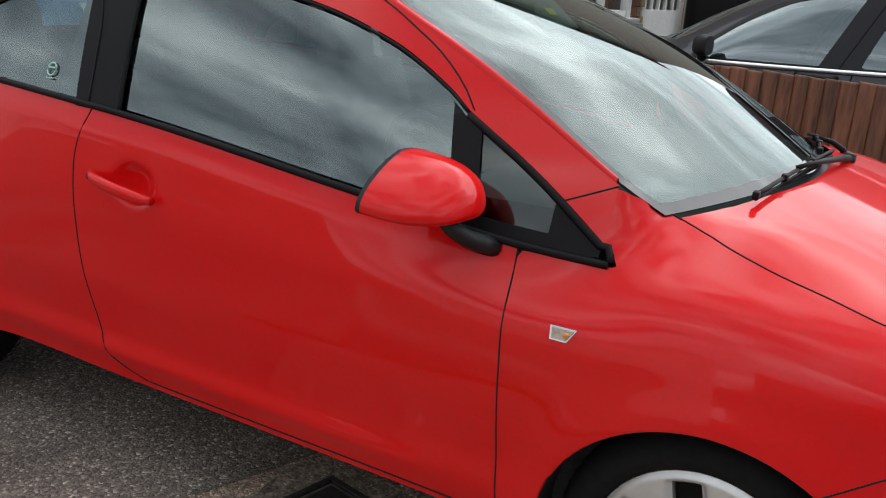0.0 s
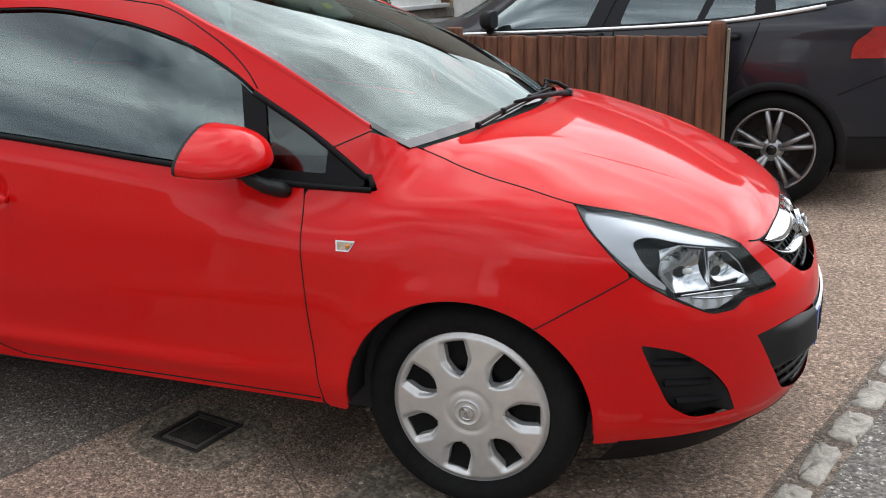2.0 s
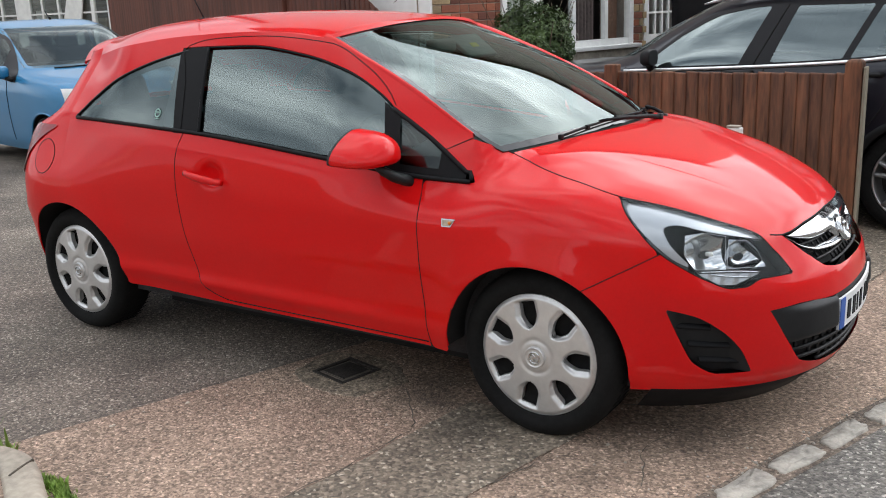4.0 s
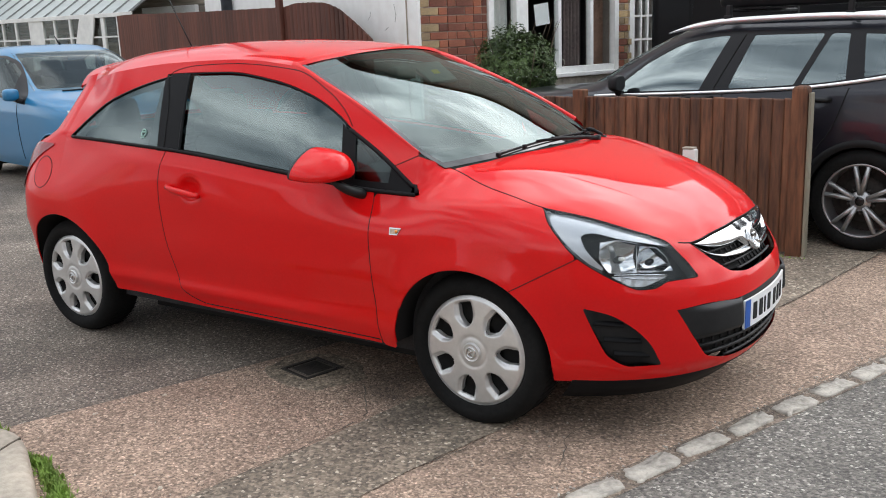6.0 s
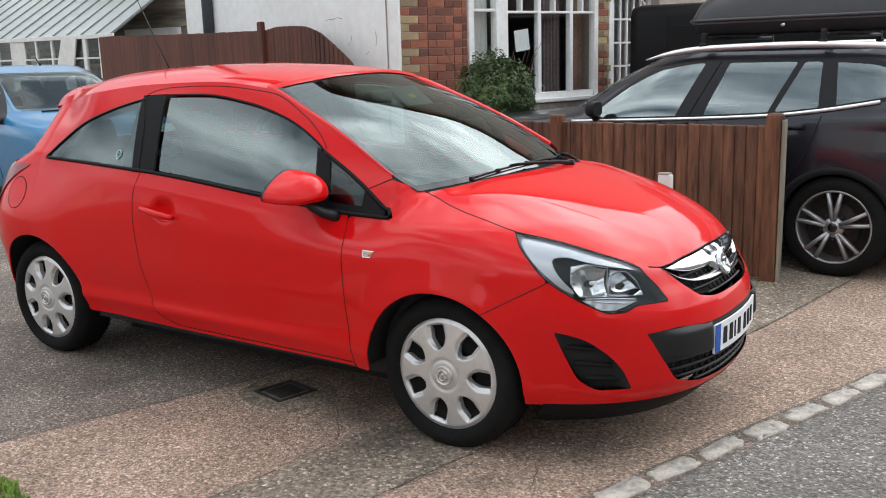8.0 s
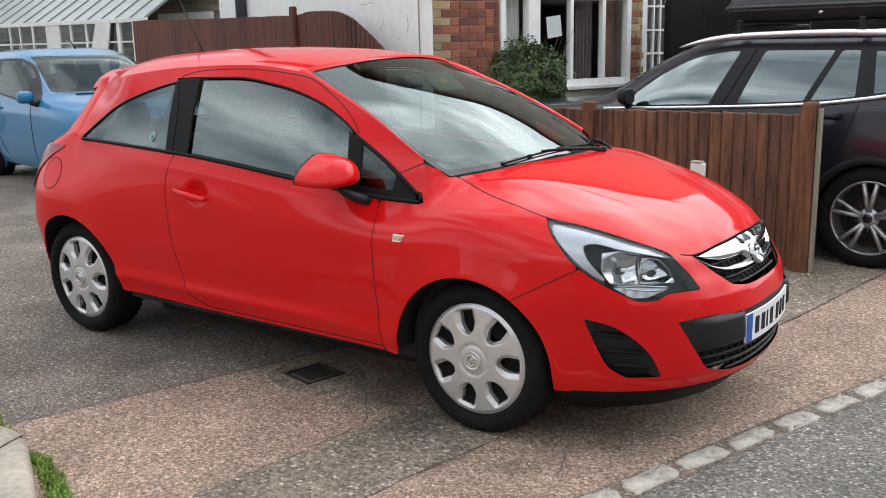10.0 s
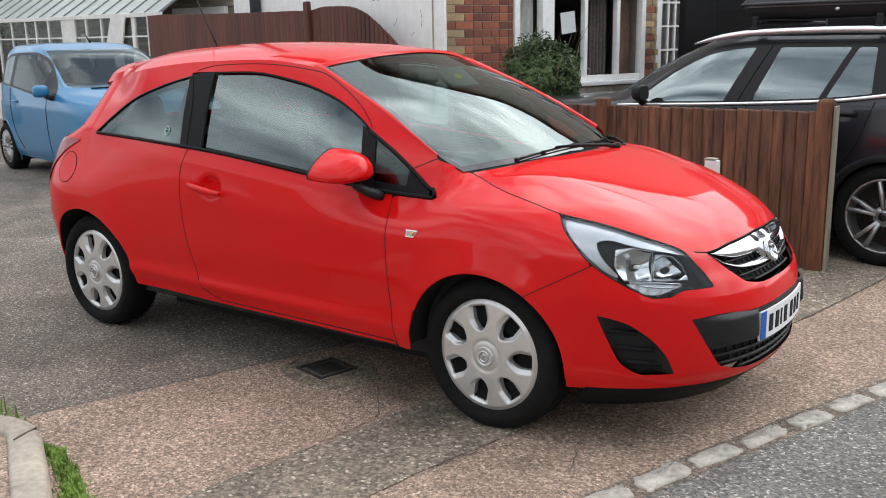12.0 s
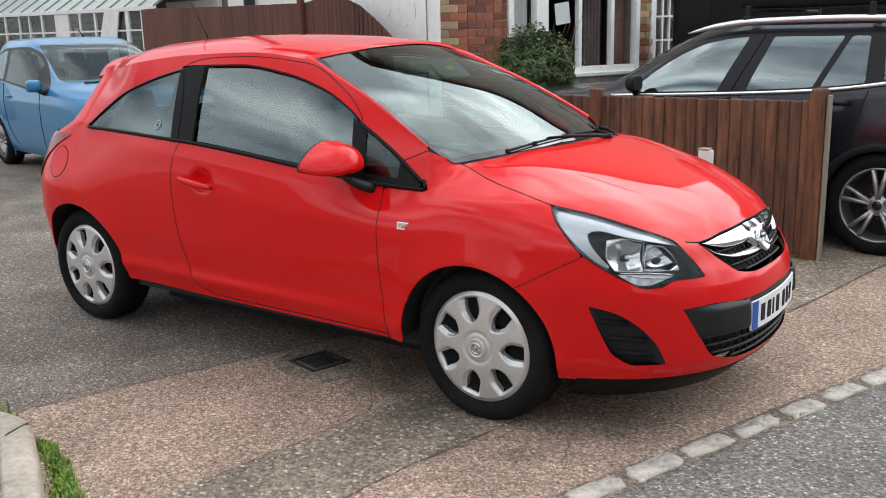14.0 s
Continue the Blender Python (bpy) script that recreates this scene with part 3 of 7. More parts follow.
        xs, zs = span(0.262, 0.757, 44), span(0.58, 0.87, 40)
        bm = bmesh.new()
        clipped(bm, lambda x, z: place(sunk(x, z, -0.001)), xs, zs, in_lamp, front_at)
        part("lens", bm, LENS, lamp, "clear plastic lens", out=(1, -sgn, 0))
        bm = bmesh.new()
        columns(bm, lambda x, z: place(sunk(x, z, 0.050)), span(0.27, 0.75, 30), lamp_foot, lamp_top, 14)
        part("bowl", bm, LAMP_DARK, lamp)
        bm = bmesh.new()
        foot = [front_at(x, lamp_foot(x)) for x in span(0.266, 0.752, 50)] + [front_at(x, lamp_top(x)) for x in span(0.752, 0.266, 50)]
        deep = [sunk(x, lamp_foot(x), 0.05) for x in span(0.266, 0.752, 50)] + [sunk(x, lamp_top(x), 0.05) for x in span(0.752, 0.266, 50)]
        sheet(bm, [[place(p) for p in foot], [place(p) for p in deep]], close=True)
        part("bezel", bm, LAMP_DARK, lamp)
        ribbon("lamp_seal", foot + foot[:1], 0.0020, DARK, place, lamp)

        def in_chevron(p):
            x, z = p.x, p.z
            up = lerp(x, (0.29, 0.40, 0.50, 0.62, 0.66), (0.856, 0.838, 0.806, 0.757, 0.736))
            dn = lerp(x, (0.29, 0.33, 0.40, 0.46, 0.50), (0.842, 0.800, 0.733, 0.682, 0.660))
            inner = lerp(x, (0.30, 0.405, 0.415, 0.44, 0.47, 0.50, 0.56, 0.62, 0.66), (0.70, 0.70, 0.785, 0.79, 0.784, 0.774, 0.756, 0.738, 0.724))
            if x < 0.415:
                return dn < z < up
            return inner < z < up or (x < 0.50 and dn < z < lerp(x, (0.415, 0.44, 0.47, 0.50), (0.775, 0.735, 0.70, 0.67)))

        bm = bmesh.new()
        clipped(bm, lambda x, z: place(sunk(x, z, 0.012)), span(0.285, 0.66, 44), span(0.65, 0.862, 40), in_chevron, front_at)
        part("indicator_reflector", bm, REFLECTOR, lamp, "bright ribbed indicator reflector")
        def above_chevron(p):
            x, z = p.x, p.z
            if not in_lamp(p) or x > 0.66:
                return False
            up = lerp(x, (0.29, 0.40, 0.50, 0.62, 0.68), (0.859, 0.841, 0.809, 0.760, 0.736))
            dn = lerp(x, (0.29, 0.33, 0.40, 0.46, 0.50), (0.845, 0.797, 0.730, 0.679, 0.657))
            return x < 0.293 or z > up or (x < 0.50 and z < dn)

        bm = bmesh.new()
        clipped(bm, lambda x, z: place(sunk(x, z, 0.010)), xs, zs, above_chevron, front_at)
        part("bezel_plate", bm, LAMP_FROST, lamp, "frosted grey inner bezel")

        def inside_ring(ring):
            def f(p):
                hit = False
                for (x0, z0), (x1, z1) in zip(ring, ring[1:] + ring[:1]):
                    if (z0 > p.z) != (z1 > p.z) and p.x < x0 + (x1 - x0) * (p.z - z0) / (z1 - z0):
                        hit = not hit
                return hit
            return f

        for nm, ring, cx, cz, rx, rz in (
            ("main_reflector", [(0.476, 0.757), (0.52, 0.761), (0.578, 0.745), (0.588, 0.70), (0.597, 0.648), (0.521, 0.652), (0.487, 0.70)], 0.545, 0.700, 0.075, 0.062),
            ("dip_reflector", [(0.588, 0.735), (0.632, 0.724), (0.664, 0.690), (0.690, 0.643), (0.601, 0.650), (0.594, 0.69)], 0.635, 0.685, 0.055, 0.050),
        ):
            def bowl(x, z):
                q = min(1.0, ((x - cx) / rx) ** 2 + ((z - cz) / rz) ** 2)
                return place(sunk(x, z, 0.008 + 0.044 * (1 - q) + 0.0016 * math.sin(70 * x)))

            bm = bmesh.new()
            clipped(bm, bowl, span(0.47, 0.70, 46), span(0.64, 0.765, 24), inside_ring(ring), front_at)
            part(nm, bm, FACET, lamp, "chrome reflector")
            bm = bmesh.new()
            edge_ = [place(sunk(x, z, 0.009)) for x, z in ring + ring[:1]]
            tube(bm, edge_, 0.0013, 5)
            part("reflector_rim", bm, REFLECTOR, lamp)
        bm = bmesh.new()
        tube(bm, [place(sunk(0.548, 0.700, 0.030)), place(sunk(0.556, 0.697, 0.012))], 0.0075, 10)
        part("bulb", bm, LENS_MILK, lamp)
        foot_ring = [(0.527, 0.640), (0.60, 0.638), (0.684, 0.628), (0.630, 0.600), (0.590, 0.602)]
        bm = bmesh.new()
        clipped(bm, lambda x, z: place(sunk(x, z, 0.014 + 0.002 * math.sin(190 * x))), span(0.52, 0.69, 60), span(0.595, 0.645, 8), inside_ring(foot_ring), front_at)
        part("running_lamp", bm, REFLECTOR, lamp, "ribbed clear strip at the foot of the lamp", smooth=False)
        for k in range(2):
            ribbon("lamp_rib", [sunk(x, lerp(x, (0.53, 0.60, 0.684), (0.644, 0.642 - 0.014 * k, 0.630 - 0.012 * k)), 0.009) for x in span(0.535 + 0.025 * k, 0.68 - 0.02 * k, 12)], 0.0026, CHROME, place, lamp)
        # fog insert
        fog = new("fog_insert")
        fog.parent = car
        tagged(fog, "matt black finned insert in the bumper")
        bm = bmesh.new()
        clipped(bm, lambda x, z: place(sunk(x, z, 0.028 * step(0.0, 0.05, min(0.05, abs(x - 0.45), abs(0.67 - x))))), span(0.438, 0.678, 26), span(0.296, 0.534, 26), in_fog, front_at)
        part("backing", bm, BLACK_PLASTIC, fog)
        bm = bmesh.new()
        sheet(bm, [[place(sunk(x, z, 0.036)) for z in span(0.285, 0.55, 14)] for x in span(0.41, 0.705, 14)])
        part("housing", bm, DARK, fog)
        for zc in (0.465, 0.402, 0.345):
            a = lerp(zc, (0.345, 0.402, 0.465), (0.54, 0.51, 0.475))
            b = lerp(zc, (0.345, 0.402, 0.465), (0.65, 0.625, 0.572))
            bm = bmesh.new()
            sheet(bm, [[place(sunk(x, zc + dz - 0.10 * (x - a), d)) for dz, d in ((0.012, 0.03), (0.003, 0.013), (-0.005, 0.013), (-0.010, 0.03))] for x in span(a, b, 8)])
            part("fin", bm, POST_BLACK, fog)
        # mirror
        mirror = new("door_mirror")
        mirror.parent = door
        tagged(mirror, "red door mirror on a black foot")
        mc = Vector((-0.590, -0.885, 0.988))

        def shell(a, b):
            """a round the shell, b from its rear rim to its nose."""
            k = math.sqrt(max(0.0, 1 - b**3.0))
            c, s = math.cos(a), math.sin(a)
            y = 0.116 * k * c
            taper = 0.84 + 0.16 * c - 0.13 * max(0.0, -c) ** 2
            z = (0.098 if s > 0 else 0.050) * k * math.copysign(abs(s) ** 0.9, s) * taper
            return place(mc + Vector((-0.085 + 0.170 * b + 0.18 * y, y, z - 0.012 * b - 0.02 * max(0.0, -c) * k)))

        bm = bmesh.new()
        sheet(bm, [[shell(a, b) for a in span(0, 2 * math.pi, 36)[:-1]] for b in [math.sin(t * math.pi / 2) for t in span(0, 0.995, 16)]], close=True)
        bmesh.ops.contextual_create(bm, geom=[e for e in bm.edges if e.is_boundary and e.verts[0].co.x > mc.x])
        part("mirror_shell", bm, RED, mirror)
        bm = bmesh.new()
        rim = [shell(a, 0.0) for a in span(0, 2 * math.pi, 36)[:-1]]
        sheet(bm, [rim, [p + Vector((-0.010, 0, 0)) for p in rim], [mc_in(p, place(mc), 0.9) + Vector((-0.012, 0, 0)) for p in rim]], close=True)
        part("mirror_frame", bm, BLACK_PLASTIC, mirror)
        bm = bmesh.new()
        bm.faces.new([bm.verts.new(mc_in(p, place(mc), 0.92) + Vector((-0.012, 0, 0))) for p in rim])
        part("mirror_glass", bm, CHROME, mirror)
        bm = bmesh.new()
        tube(bm, [place(Vector(p)) for p in ((-0.585, -0.875, 0.950), (-0.565, -0.86, 0.925), (-0.545, -0.83, 0.902), (-0.525, -0.80, 0.888), (-0.51, -0.775, 0.88))], lambda t: 0.019 + 0.010 * t, 12, flat=0.8)
        part("mirror_foot", bm, BLACK_PLASTIC, mirror)
        # handle
        handle = new("door_handle")
        handle.parent = door
        tagged(handle, "red pull handle with a lock")

        def grip(t):
            x = -1.612 + 0.215 * t
            return Vector((x, -0.846 - 0.004 * t, 0.853 - 0.030 * t)) - Vector((0, 0.006 + 0.020 * math.sin(math.pi * min(1, max(0, t))) ** 0.6, 0))

        bm = bmesh.new()
        rows = []
        for t in span(0, 1, 18):
            p = grip(t)
            e = 0.35 + 0.65 * math.sin(math.pi * min(0.96, max(0.06, t))) ** 0.35
            rows.append([place(p + Vector((0, 0.012 * math.sin(a) * 1.0 - 0.004, 0.0165 * e * math.cos(a)))) for a in span(0, 2 * math.pi, 12)[:-1]])
        vs = sheet(bm, rows, close=True)
        bm.faces.new(vs[0])
        bm.faces.new(vs[-1])
        part("grip", bm, RED, handle)
        bm = bmesh.new()
        tube(bm, [place(grip(0.055) + Vector((0, -0.004, 0))), place(grip(0.055) + Vector((0, -0.0145, 0)))], 0.0075, 12)
        part("lock", bm, BLACK_PLASTIC, handle)
        # repeater
        rep = new("side_repeater")
        rep.parent = car
        tagged(rep, "clear side indicator with an amber bulb")
        for nm, dx, dz, lift, m_ in (("surround", 0.025, 0.0135, 0.004, CHROME), ("lens", 0.020, 0.0095, 0.0065, REPEATER)):
            bm = bmesh.new()
            q = [(-0.317 + a * dx + (0.006 * b if a > 0 else -0.0), 0.756 + b * dz) for a, b in ((-1, 1), (1, 1), (0.85, -1), (-0.85, -1))]
            top = [place(out_side(skin(x, z), lift)) for x, z in q]
            low = [place(out_side(skin(x, z), -0.004)) for x, z in q]
            sheet(bm, [low, top], close=True)
            bm.faces.new([bm.verts.new(p) for p in top])
            part(nm, bm, m_, rep, smooth=False)
        bm = bmesh.new()
        bmesh.ops.create_uvsphere(bm, u_segments=12, v_segments=8, radius=0.006, matrix=Matrix.Translation(place(out_side(skin(-0.305, 0.757), 0.007))))
        part("bulb", bm, AMBER, rep)
    # bonnet
    def in_bonnet(p):
        y = abs(p.y)
        if p.x < -0.194 + 0.212 * (1 - min(1.0, y / 0.647) ** 2.4) or p.z < bonnet_lip(y) - 0.0005:
            return False
        if p.x < 0.265:
            return p.z > wing_top(p.x)
        return y < 0.44 or p.z > lamp_top(p.x)

    bm = bmesh.new()
    clipped(bm, lambda x, y: Vector((x, y, bonnet_z(x, y))), span(-0.205, 0.60, 44) + span(0.60, 0.762, 18)[1:], span(-0.715, 0.715, 72), in_bonnet)
    part("bonnet", bm, RED, car)
    for s in (1, -1):
        ribbon("bonnet_crease", [Vector((x, s * lerp(x, (-0.02, 0.3, 0.72), (0.50, 0.42, 0.30)), bonnet_z(x, lerp(x, (-0.02, 0.3, 0.72), (0.50, 0.42, 0.30))) - 0.004)) for x in span(-0.03, 0.70, 26)], lambda t: 0.0052 * math.sin(math.pi * min(0.97, max(0.03, t))), RED, lambda p: p)
    ribbon("bonnet_gap", [Vector((XS + (nose(bonnet_lip(y)) - XS) * (1 - (abs(y) / wing(bonnet_lip(y))) ** 2.4) ** 0.4, y, bonnet_lip(y))) for y in span(-0.45, 0.45, 40)], 0.0025, DARK, lambda p: p)
    # bumper
    def in_bumper(p):
        if not clear_of_arches(p) or in_lamp(p) or in_fog(p) or in_intake(p) or in_grille(p):
            return False
        y = abs(p.y)
        if p.x < 0.418:
            return p.z < bumper_seam(p.x)
        if p.x < 0.753 and y > 0.43:
            return p.z < lamp_foot(p.x) or lamp_top(p.x) < p.z < bonnet_lip(y)
        return p.z < bonnet_lip(y)

    bm = bmesh.new()
    for s in (1, -1):
        clipped(bm, lambda th, z: both_sides(s)(front(th, z)), span(0, 82, 120), span(0.238, 0.745, 84), in_bumper)
    bmesh.ops.remove_doubles(bm, verts=bm.verts, dist=0.0005)
    bumper = part("front_bumper", bm, RED, car)
    bm = bmesh.new()
    for s in (1, -1):
        sheet(bm, [[both_sides(s)(front(th, z) - Vector((d, 0, 0))) for th in span(0, 64, 40)] for z, d in ((0.262, 0.012), (0.240, -0.002), (0.20, 0.006), (0.160, 0.020), (0.148, 0.10))])
    part("chin_spoiler", bm, POST_BLACK, car)
    # unseen slabs, hung low to keep light from under the car
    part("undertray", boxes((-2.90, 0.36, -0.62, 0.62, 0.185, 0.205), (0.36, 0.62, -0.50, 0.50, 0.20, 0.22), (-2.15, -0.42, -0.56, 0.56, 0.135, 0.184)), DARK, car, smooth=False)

    def nose_y(y, z, d=0.0):
        w, n = wing(z), nose(z)
        return Vector((XS + (n - XS) * (1 - min(1, abs(y) / w) ** 2.4) ** 0.4 - d, y, z))

    # intake: plate carrier above, mesh below
    bm = bmesh.new()
    clipped(bm, lambda y, z: nose_y(y, z, 0.012 if z > 0.40 else 0.055), span(-0.57, 0.57, 60), span(0.26, 0.52, 26), in_intake_any)
    part("intake_back", bm, BLACK_PLASTIC, bumper)
    bm = bmesh.new()
    sheet(bm, [[nose_y(y, z, 0.075) for z in span(0.262, 0.53, 12)] for y in span(-0.60, 0.60, 40)])
    part("intake_housing", bm, DARK, bumper)
    bm = bmesh.new()
    clipped(bm, lambda y, z: nose_y(y, z, 0.002 - 0.022 * step(0.25, 0.29, abs(y)) * (1 - step(0.42, 0.54, abs(y))) * min(1.0, max(0.0, (0.508 - z) / 0.018), max(0.0, (z - 0.383) / 0.018))), span(-0.57, 0.57, 90), span(0.383, 0.508, 16), lambda p: in_intake_any(p))
    part("plate_carrier", bm, BLACK_PLASTIC, bumper, "plain black plate carrier across the bumper")
    for k in range(4):
        z = 0.282 + 0.034 * k
        half = lerp(z, (0.27, 0.308, 0.392), (0.27, 0.42, 0.49))
        ribbon("grille_bar", [nose_y(y, z, 0.018) for y in span(-half, half, 30)], 0.0075, BLACK_PLASTIC, lambda p: p, bumper)
    bm = bmesh.new()
    for k in range(-11, 12):
        for r in range(4):
            y = (k + 0.5 * (r % 2)) * 0.044
            z0 = 0.282 + 0.034 * r
            if abs(y) < lerp(z0, (0.27, 0.308, 0.392), (0.27, 0.40, 0.47)):
                tube(bm, [nose_y(y, z0, 0.022), nose_y(y, z0 + 0.034, 0.022)], 0.0065, 4)
    part("grille_mesh", bm, BLACK_PLASTIC, bumper, kind="stuff")
    # number plate
    plate = new("number_plate")
    plate.parent = bumper
    tagged(plate, "white number plate with a blue band")

    def on_plate(y, z, d):
        return Vector((0.889 - 0.33 * y * y + d, y, z))

    def slab(y0, y1, z0, z1, d):
        bm = bmesh.new()
        n = max(2, int((y1 - y0) / 0.03))
        a = [[on_plate(y, z, d) for z in (z0, z1)] for y in span(y0, y1, n)]
        sheet(bm, a)
        sheet(bm, [[r[0] for r in a], [r[0] - Vector((0.008, 0, 0)) for r in a]])
        sheet(bm, [[r[1] for r in a], [r[1] - Vector((0.008, 0, 0)) for r in a]])
        for r in (a[0], a[-1]):
            sheet(bm, [r, [p - Vector((0.008, 0, 0)) for p in r]])
        return bm

    part("plate", slab(-0.26, 0.26, 0.370, 0.481, 0.004), PLATE_WHITE, plate, smooth=False)
    part("plate_band", slab(-0.258, -0.216, 0.372, 0.479, 0.006), PLATE_BLUE, plate, smooth=False)
    for k, y in enumerate((-0.195, -0.137, -0.085, -0.045, 0.035, 0.093, 0.151)):
        part("plate_bar", slab(y + 0.006, y + (0.036 if k != 2 else 0.016), 0.393, 0.458, 0.007), DARK, plate, smooth=False)
    # upper grille with its chrome bar
    grille = new("upper_grille")
    grille.parent = bumper
    bm = bmesh.new()
    clipped(bm, lambda y, z: nose_y(y, z, 0.045), span(-0.41, 0.41, 40), span(0.575, 0.745, 18), in_grille_any)
    part("grille_back", bm, DARK, grille)
    bm = bmesh.new()
    for r in range(4):
        z0 = 0.590 + 0.026 * r
        half = lerp(z0, (0.582, 0.599, 0.644, 0.716), (0.14, 0.26, 0.32, 0.38))
        tube(bm, [nose_y(y, z0, 0.022) for y in span(-half, half, 24)], 0.0052, 5)
        for k in range(-9, 10):
            y = (k + 0.5 * (r % 2)) * 0.040
            if abs(y) < half - 0.01:
                tube(bm, [nose_y(y, z0, 0.024), nose_y(y, z0 + 0.026, 0.024)], 0.0045, 4)
    part("grille_mesh", bm, BLACK_PLASTIC, grille, kind="stuff")

    def bar(lo, hi, bulge):
        bm = bmesh.new()
        rows = []
        for y in span(-0.40, 0.40, 48):
            a, b = lo(abs(y)), hi(abs(y))
            rows.append([nose_y(y, a + (b - a) * k / 6, 0.012 - bulge * math.sin(math.pi * k / 6) ** 0.6) for k in range(7)])
        sheet(bm, rows)
        return bm

    part("chrome_bar", bar(lambda y: lerp(y, (0, 0.045, 0.085, 0.25, 0.36, 0.40), (0.628, 0.634, 0.668, 0.676, 0.699, 0.716)), lambda y: bonnet_lip(y) - 0.003, 0.022), CHROME, grille)
    part("chrome_strip", bar(lambda y: lerp(y, (0, 0.1, 0.25, 0.34, 0.40), (0.630, 0.630, 0.640, 0.664, 0.710)), lambda y: lerp(y, (0, 0.1, 0.25, 0.34, 0.40), (0.650, 0.650, 0.656, 0.676, 0.712)), 0.016), CHROME, grille)
    badge = nose_y(0, 0.663, -0.012)
    bm = bmesh.new()
    lathe(bm, [(0.0, -0.003), (0.035, -0.003), (0.038, -0.009), (0.043, -0.009), (0.046, 0.004)], sides=32)
    bmesh.ops.transform(bm, matrix=Matrix.Translation(badge) @ (Vector((0.9, 0, 0.42)).to_track_quat("-Y", "Z").to_matrix().to_4x4()), verts=bm.verts)
    part("badge", bm, CHROME, grille)
    bm = bmesh.new()
    for path in (((-0.02, -0.012, 0.018), (0.0, -0.013, 0.022), (0.018, -0.013, 0.008), (-0.012, -0.013, -0.004), (0.012, -0.013, -0.022)),):
        tube(bm, path, 0.006, 6)
    bmesh.ops.transform(bm, matrix=Matrix.Translation(badge) @ (Vector((0.9, 0, 0.42)).to_track_quat("-Y", "Z").to_matrix().to_4x4()), verts=bm.verts)
    part("badge_relief", bm, CHROME, grille)
    # windscreen, its dark border, scuttle and wipers
    bm = bmesh.new()
    sheet(bm, [[screen_point(u, b) for b in span(-1, 1, 40)] for u in span(0, 1, 56)])
    part("windscreen", bm, SCREEN_GLASS, car, "raked windscreen reflecting the clouds", out=(1, 0, 1))
    bm = bmesh.new()
    inset = Vector((0.0025, 0, 0.0035))
    for s in (1, -1):
        sheet(bm, [[screen_point(u, s * b) + inset for b in (0.998, 0.985, 0.970)] for u in span(0.035, 0.982, 24)])
    sheet(bm, [[screen_point(u, b) + inset for b in span(-1, 1, 40)] for u in (0, 0.018, 0.035)])
    sheet(bm, [[screen_point(u, b) + inset for b in span(-1, 1, 40)] for u in (0.982, 1.0)])
    part("screen_border", bm, SCREEN_FRIT, car, "dark printed border of the windscreen")
    bm = bmesh.new()
    rows = []
    for b in span(-1, 1, 40):
        q = screen_point(0.0, b)
        y = 0.647 * b
        x1 = -0.194 + 0.212 * (1 - min(1.0, abs(b)) ** 2.4)
        e = Vector((x1 + 0.012, y, bonnet_z(min(x1 + 0.012, 0.06), y) - 0.012))
        rows.append([q + Vector((-0.03, 0, -0.022)), q + Vector((0.004, 0, -0.010)), (q + e) / 2 + Vector((0, 0, -0.018)), e])
    sheet(bm, rows)
    part("scuttle", bm, BLACK_PLASTIC, car, "black plastic scuttle panel")
    for tip, heel, pivot in (((-0.060, -0.47, 1.006), (0.012, 0.10, 1.030), (0.045, 0.22, 1.008)), ((-0.025, 0.16, 1.016), (-0.105, 0.50, 1.004), (0.022, 0.33, 0.994))):
        wiper = new("wiper")
        wiper.parent = car
        tip, heel, pivot = Vector(tip), Vector(heel), Vector(pivot)
        bl = [tip.lerp(heel, t) + Vector((0.008, 0, 0.010)) * math.sin(math.pi * t) for t in span(0, 1, 14)]
        bm = bmesh.new()
        tube(bm, [p + Vector((0, 0, 0.012)) for p in bl], 0.0048, 6)
        tube(bm, bl, 0.0032, 4)
        for p in (bl[0], bl[4], bl[9]):
            box(bm, p.x - 0.007, p.x + 0.007, p.y - 0.012, p.y + 0.012, p.z + 0.002, p.z + 0.019, bevel=0.003)
        part("blade", bm, POST_BLACK, wiper)
        mid = bl[6] + Vector((0, 0, 0.018))
        bm = bmesh.new()
        tube(bm, [pivot, pivot.lerp(mid, 0.25) + Vector((0.010, 0, 0.008)), pivot.lerp(mid, 0.65) + Vector((0.010, 0, 0.008)), mid], lambda t: 0.0105 - 0.005 * t, 8)
        part("arm", bm, POST_BLACK, wiper)
        bm = bmesh.new()
        tube(bm, [pivot + Vector((0, 0, -0.02)), pivot + Vector((0.003, 0, 0.014))], 0.014, 12)
        part("pivot", bm, BLACK_PLASTIC, wiper)
    # roof, aerial and tail
    bm = bmesh.new()
    sheet(bm, [[roof_point(u, b) for b in span(-1, 1, 44)] for u in span(0, 1, 36)])
    sheet(bm, [[roof_point(0.0, b), (roof_point(0.0, b) + screen_point(0.985, b)) / 2 + Vector((0.004, 0, 0.006)), screen_point(0.975, b) + Vector((0.002, 0, 0.003))] for b in span(-1, 1, 44)])
    for s in (1, -1):
        sheet(bm, [[roof_point(u, s), Vector((roof_point(u, s).x, s * -rear_y(roof_point(u, s).x, roof_point(u, s).z), roof_point(u, s).z))] for u in span(0.91, 1.0, 8)])
    part("roof", bm, RED, car)
    bm = bmesh.new()
    a0 = roof_point(0.75, 0.0)
    tube(bm, [a0, a0 + Vector((-0.10, 0, 0.17)), a0 + Vector((-0.23, 0, 0.40))], lambda t: 0.0045 - 0.002 * t, 6)
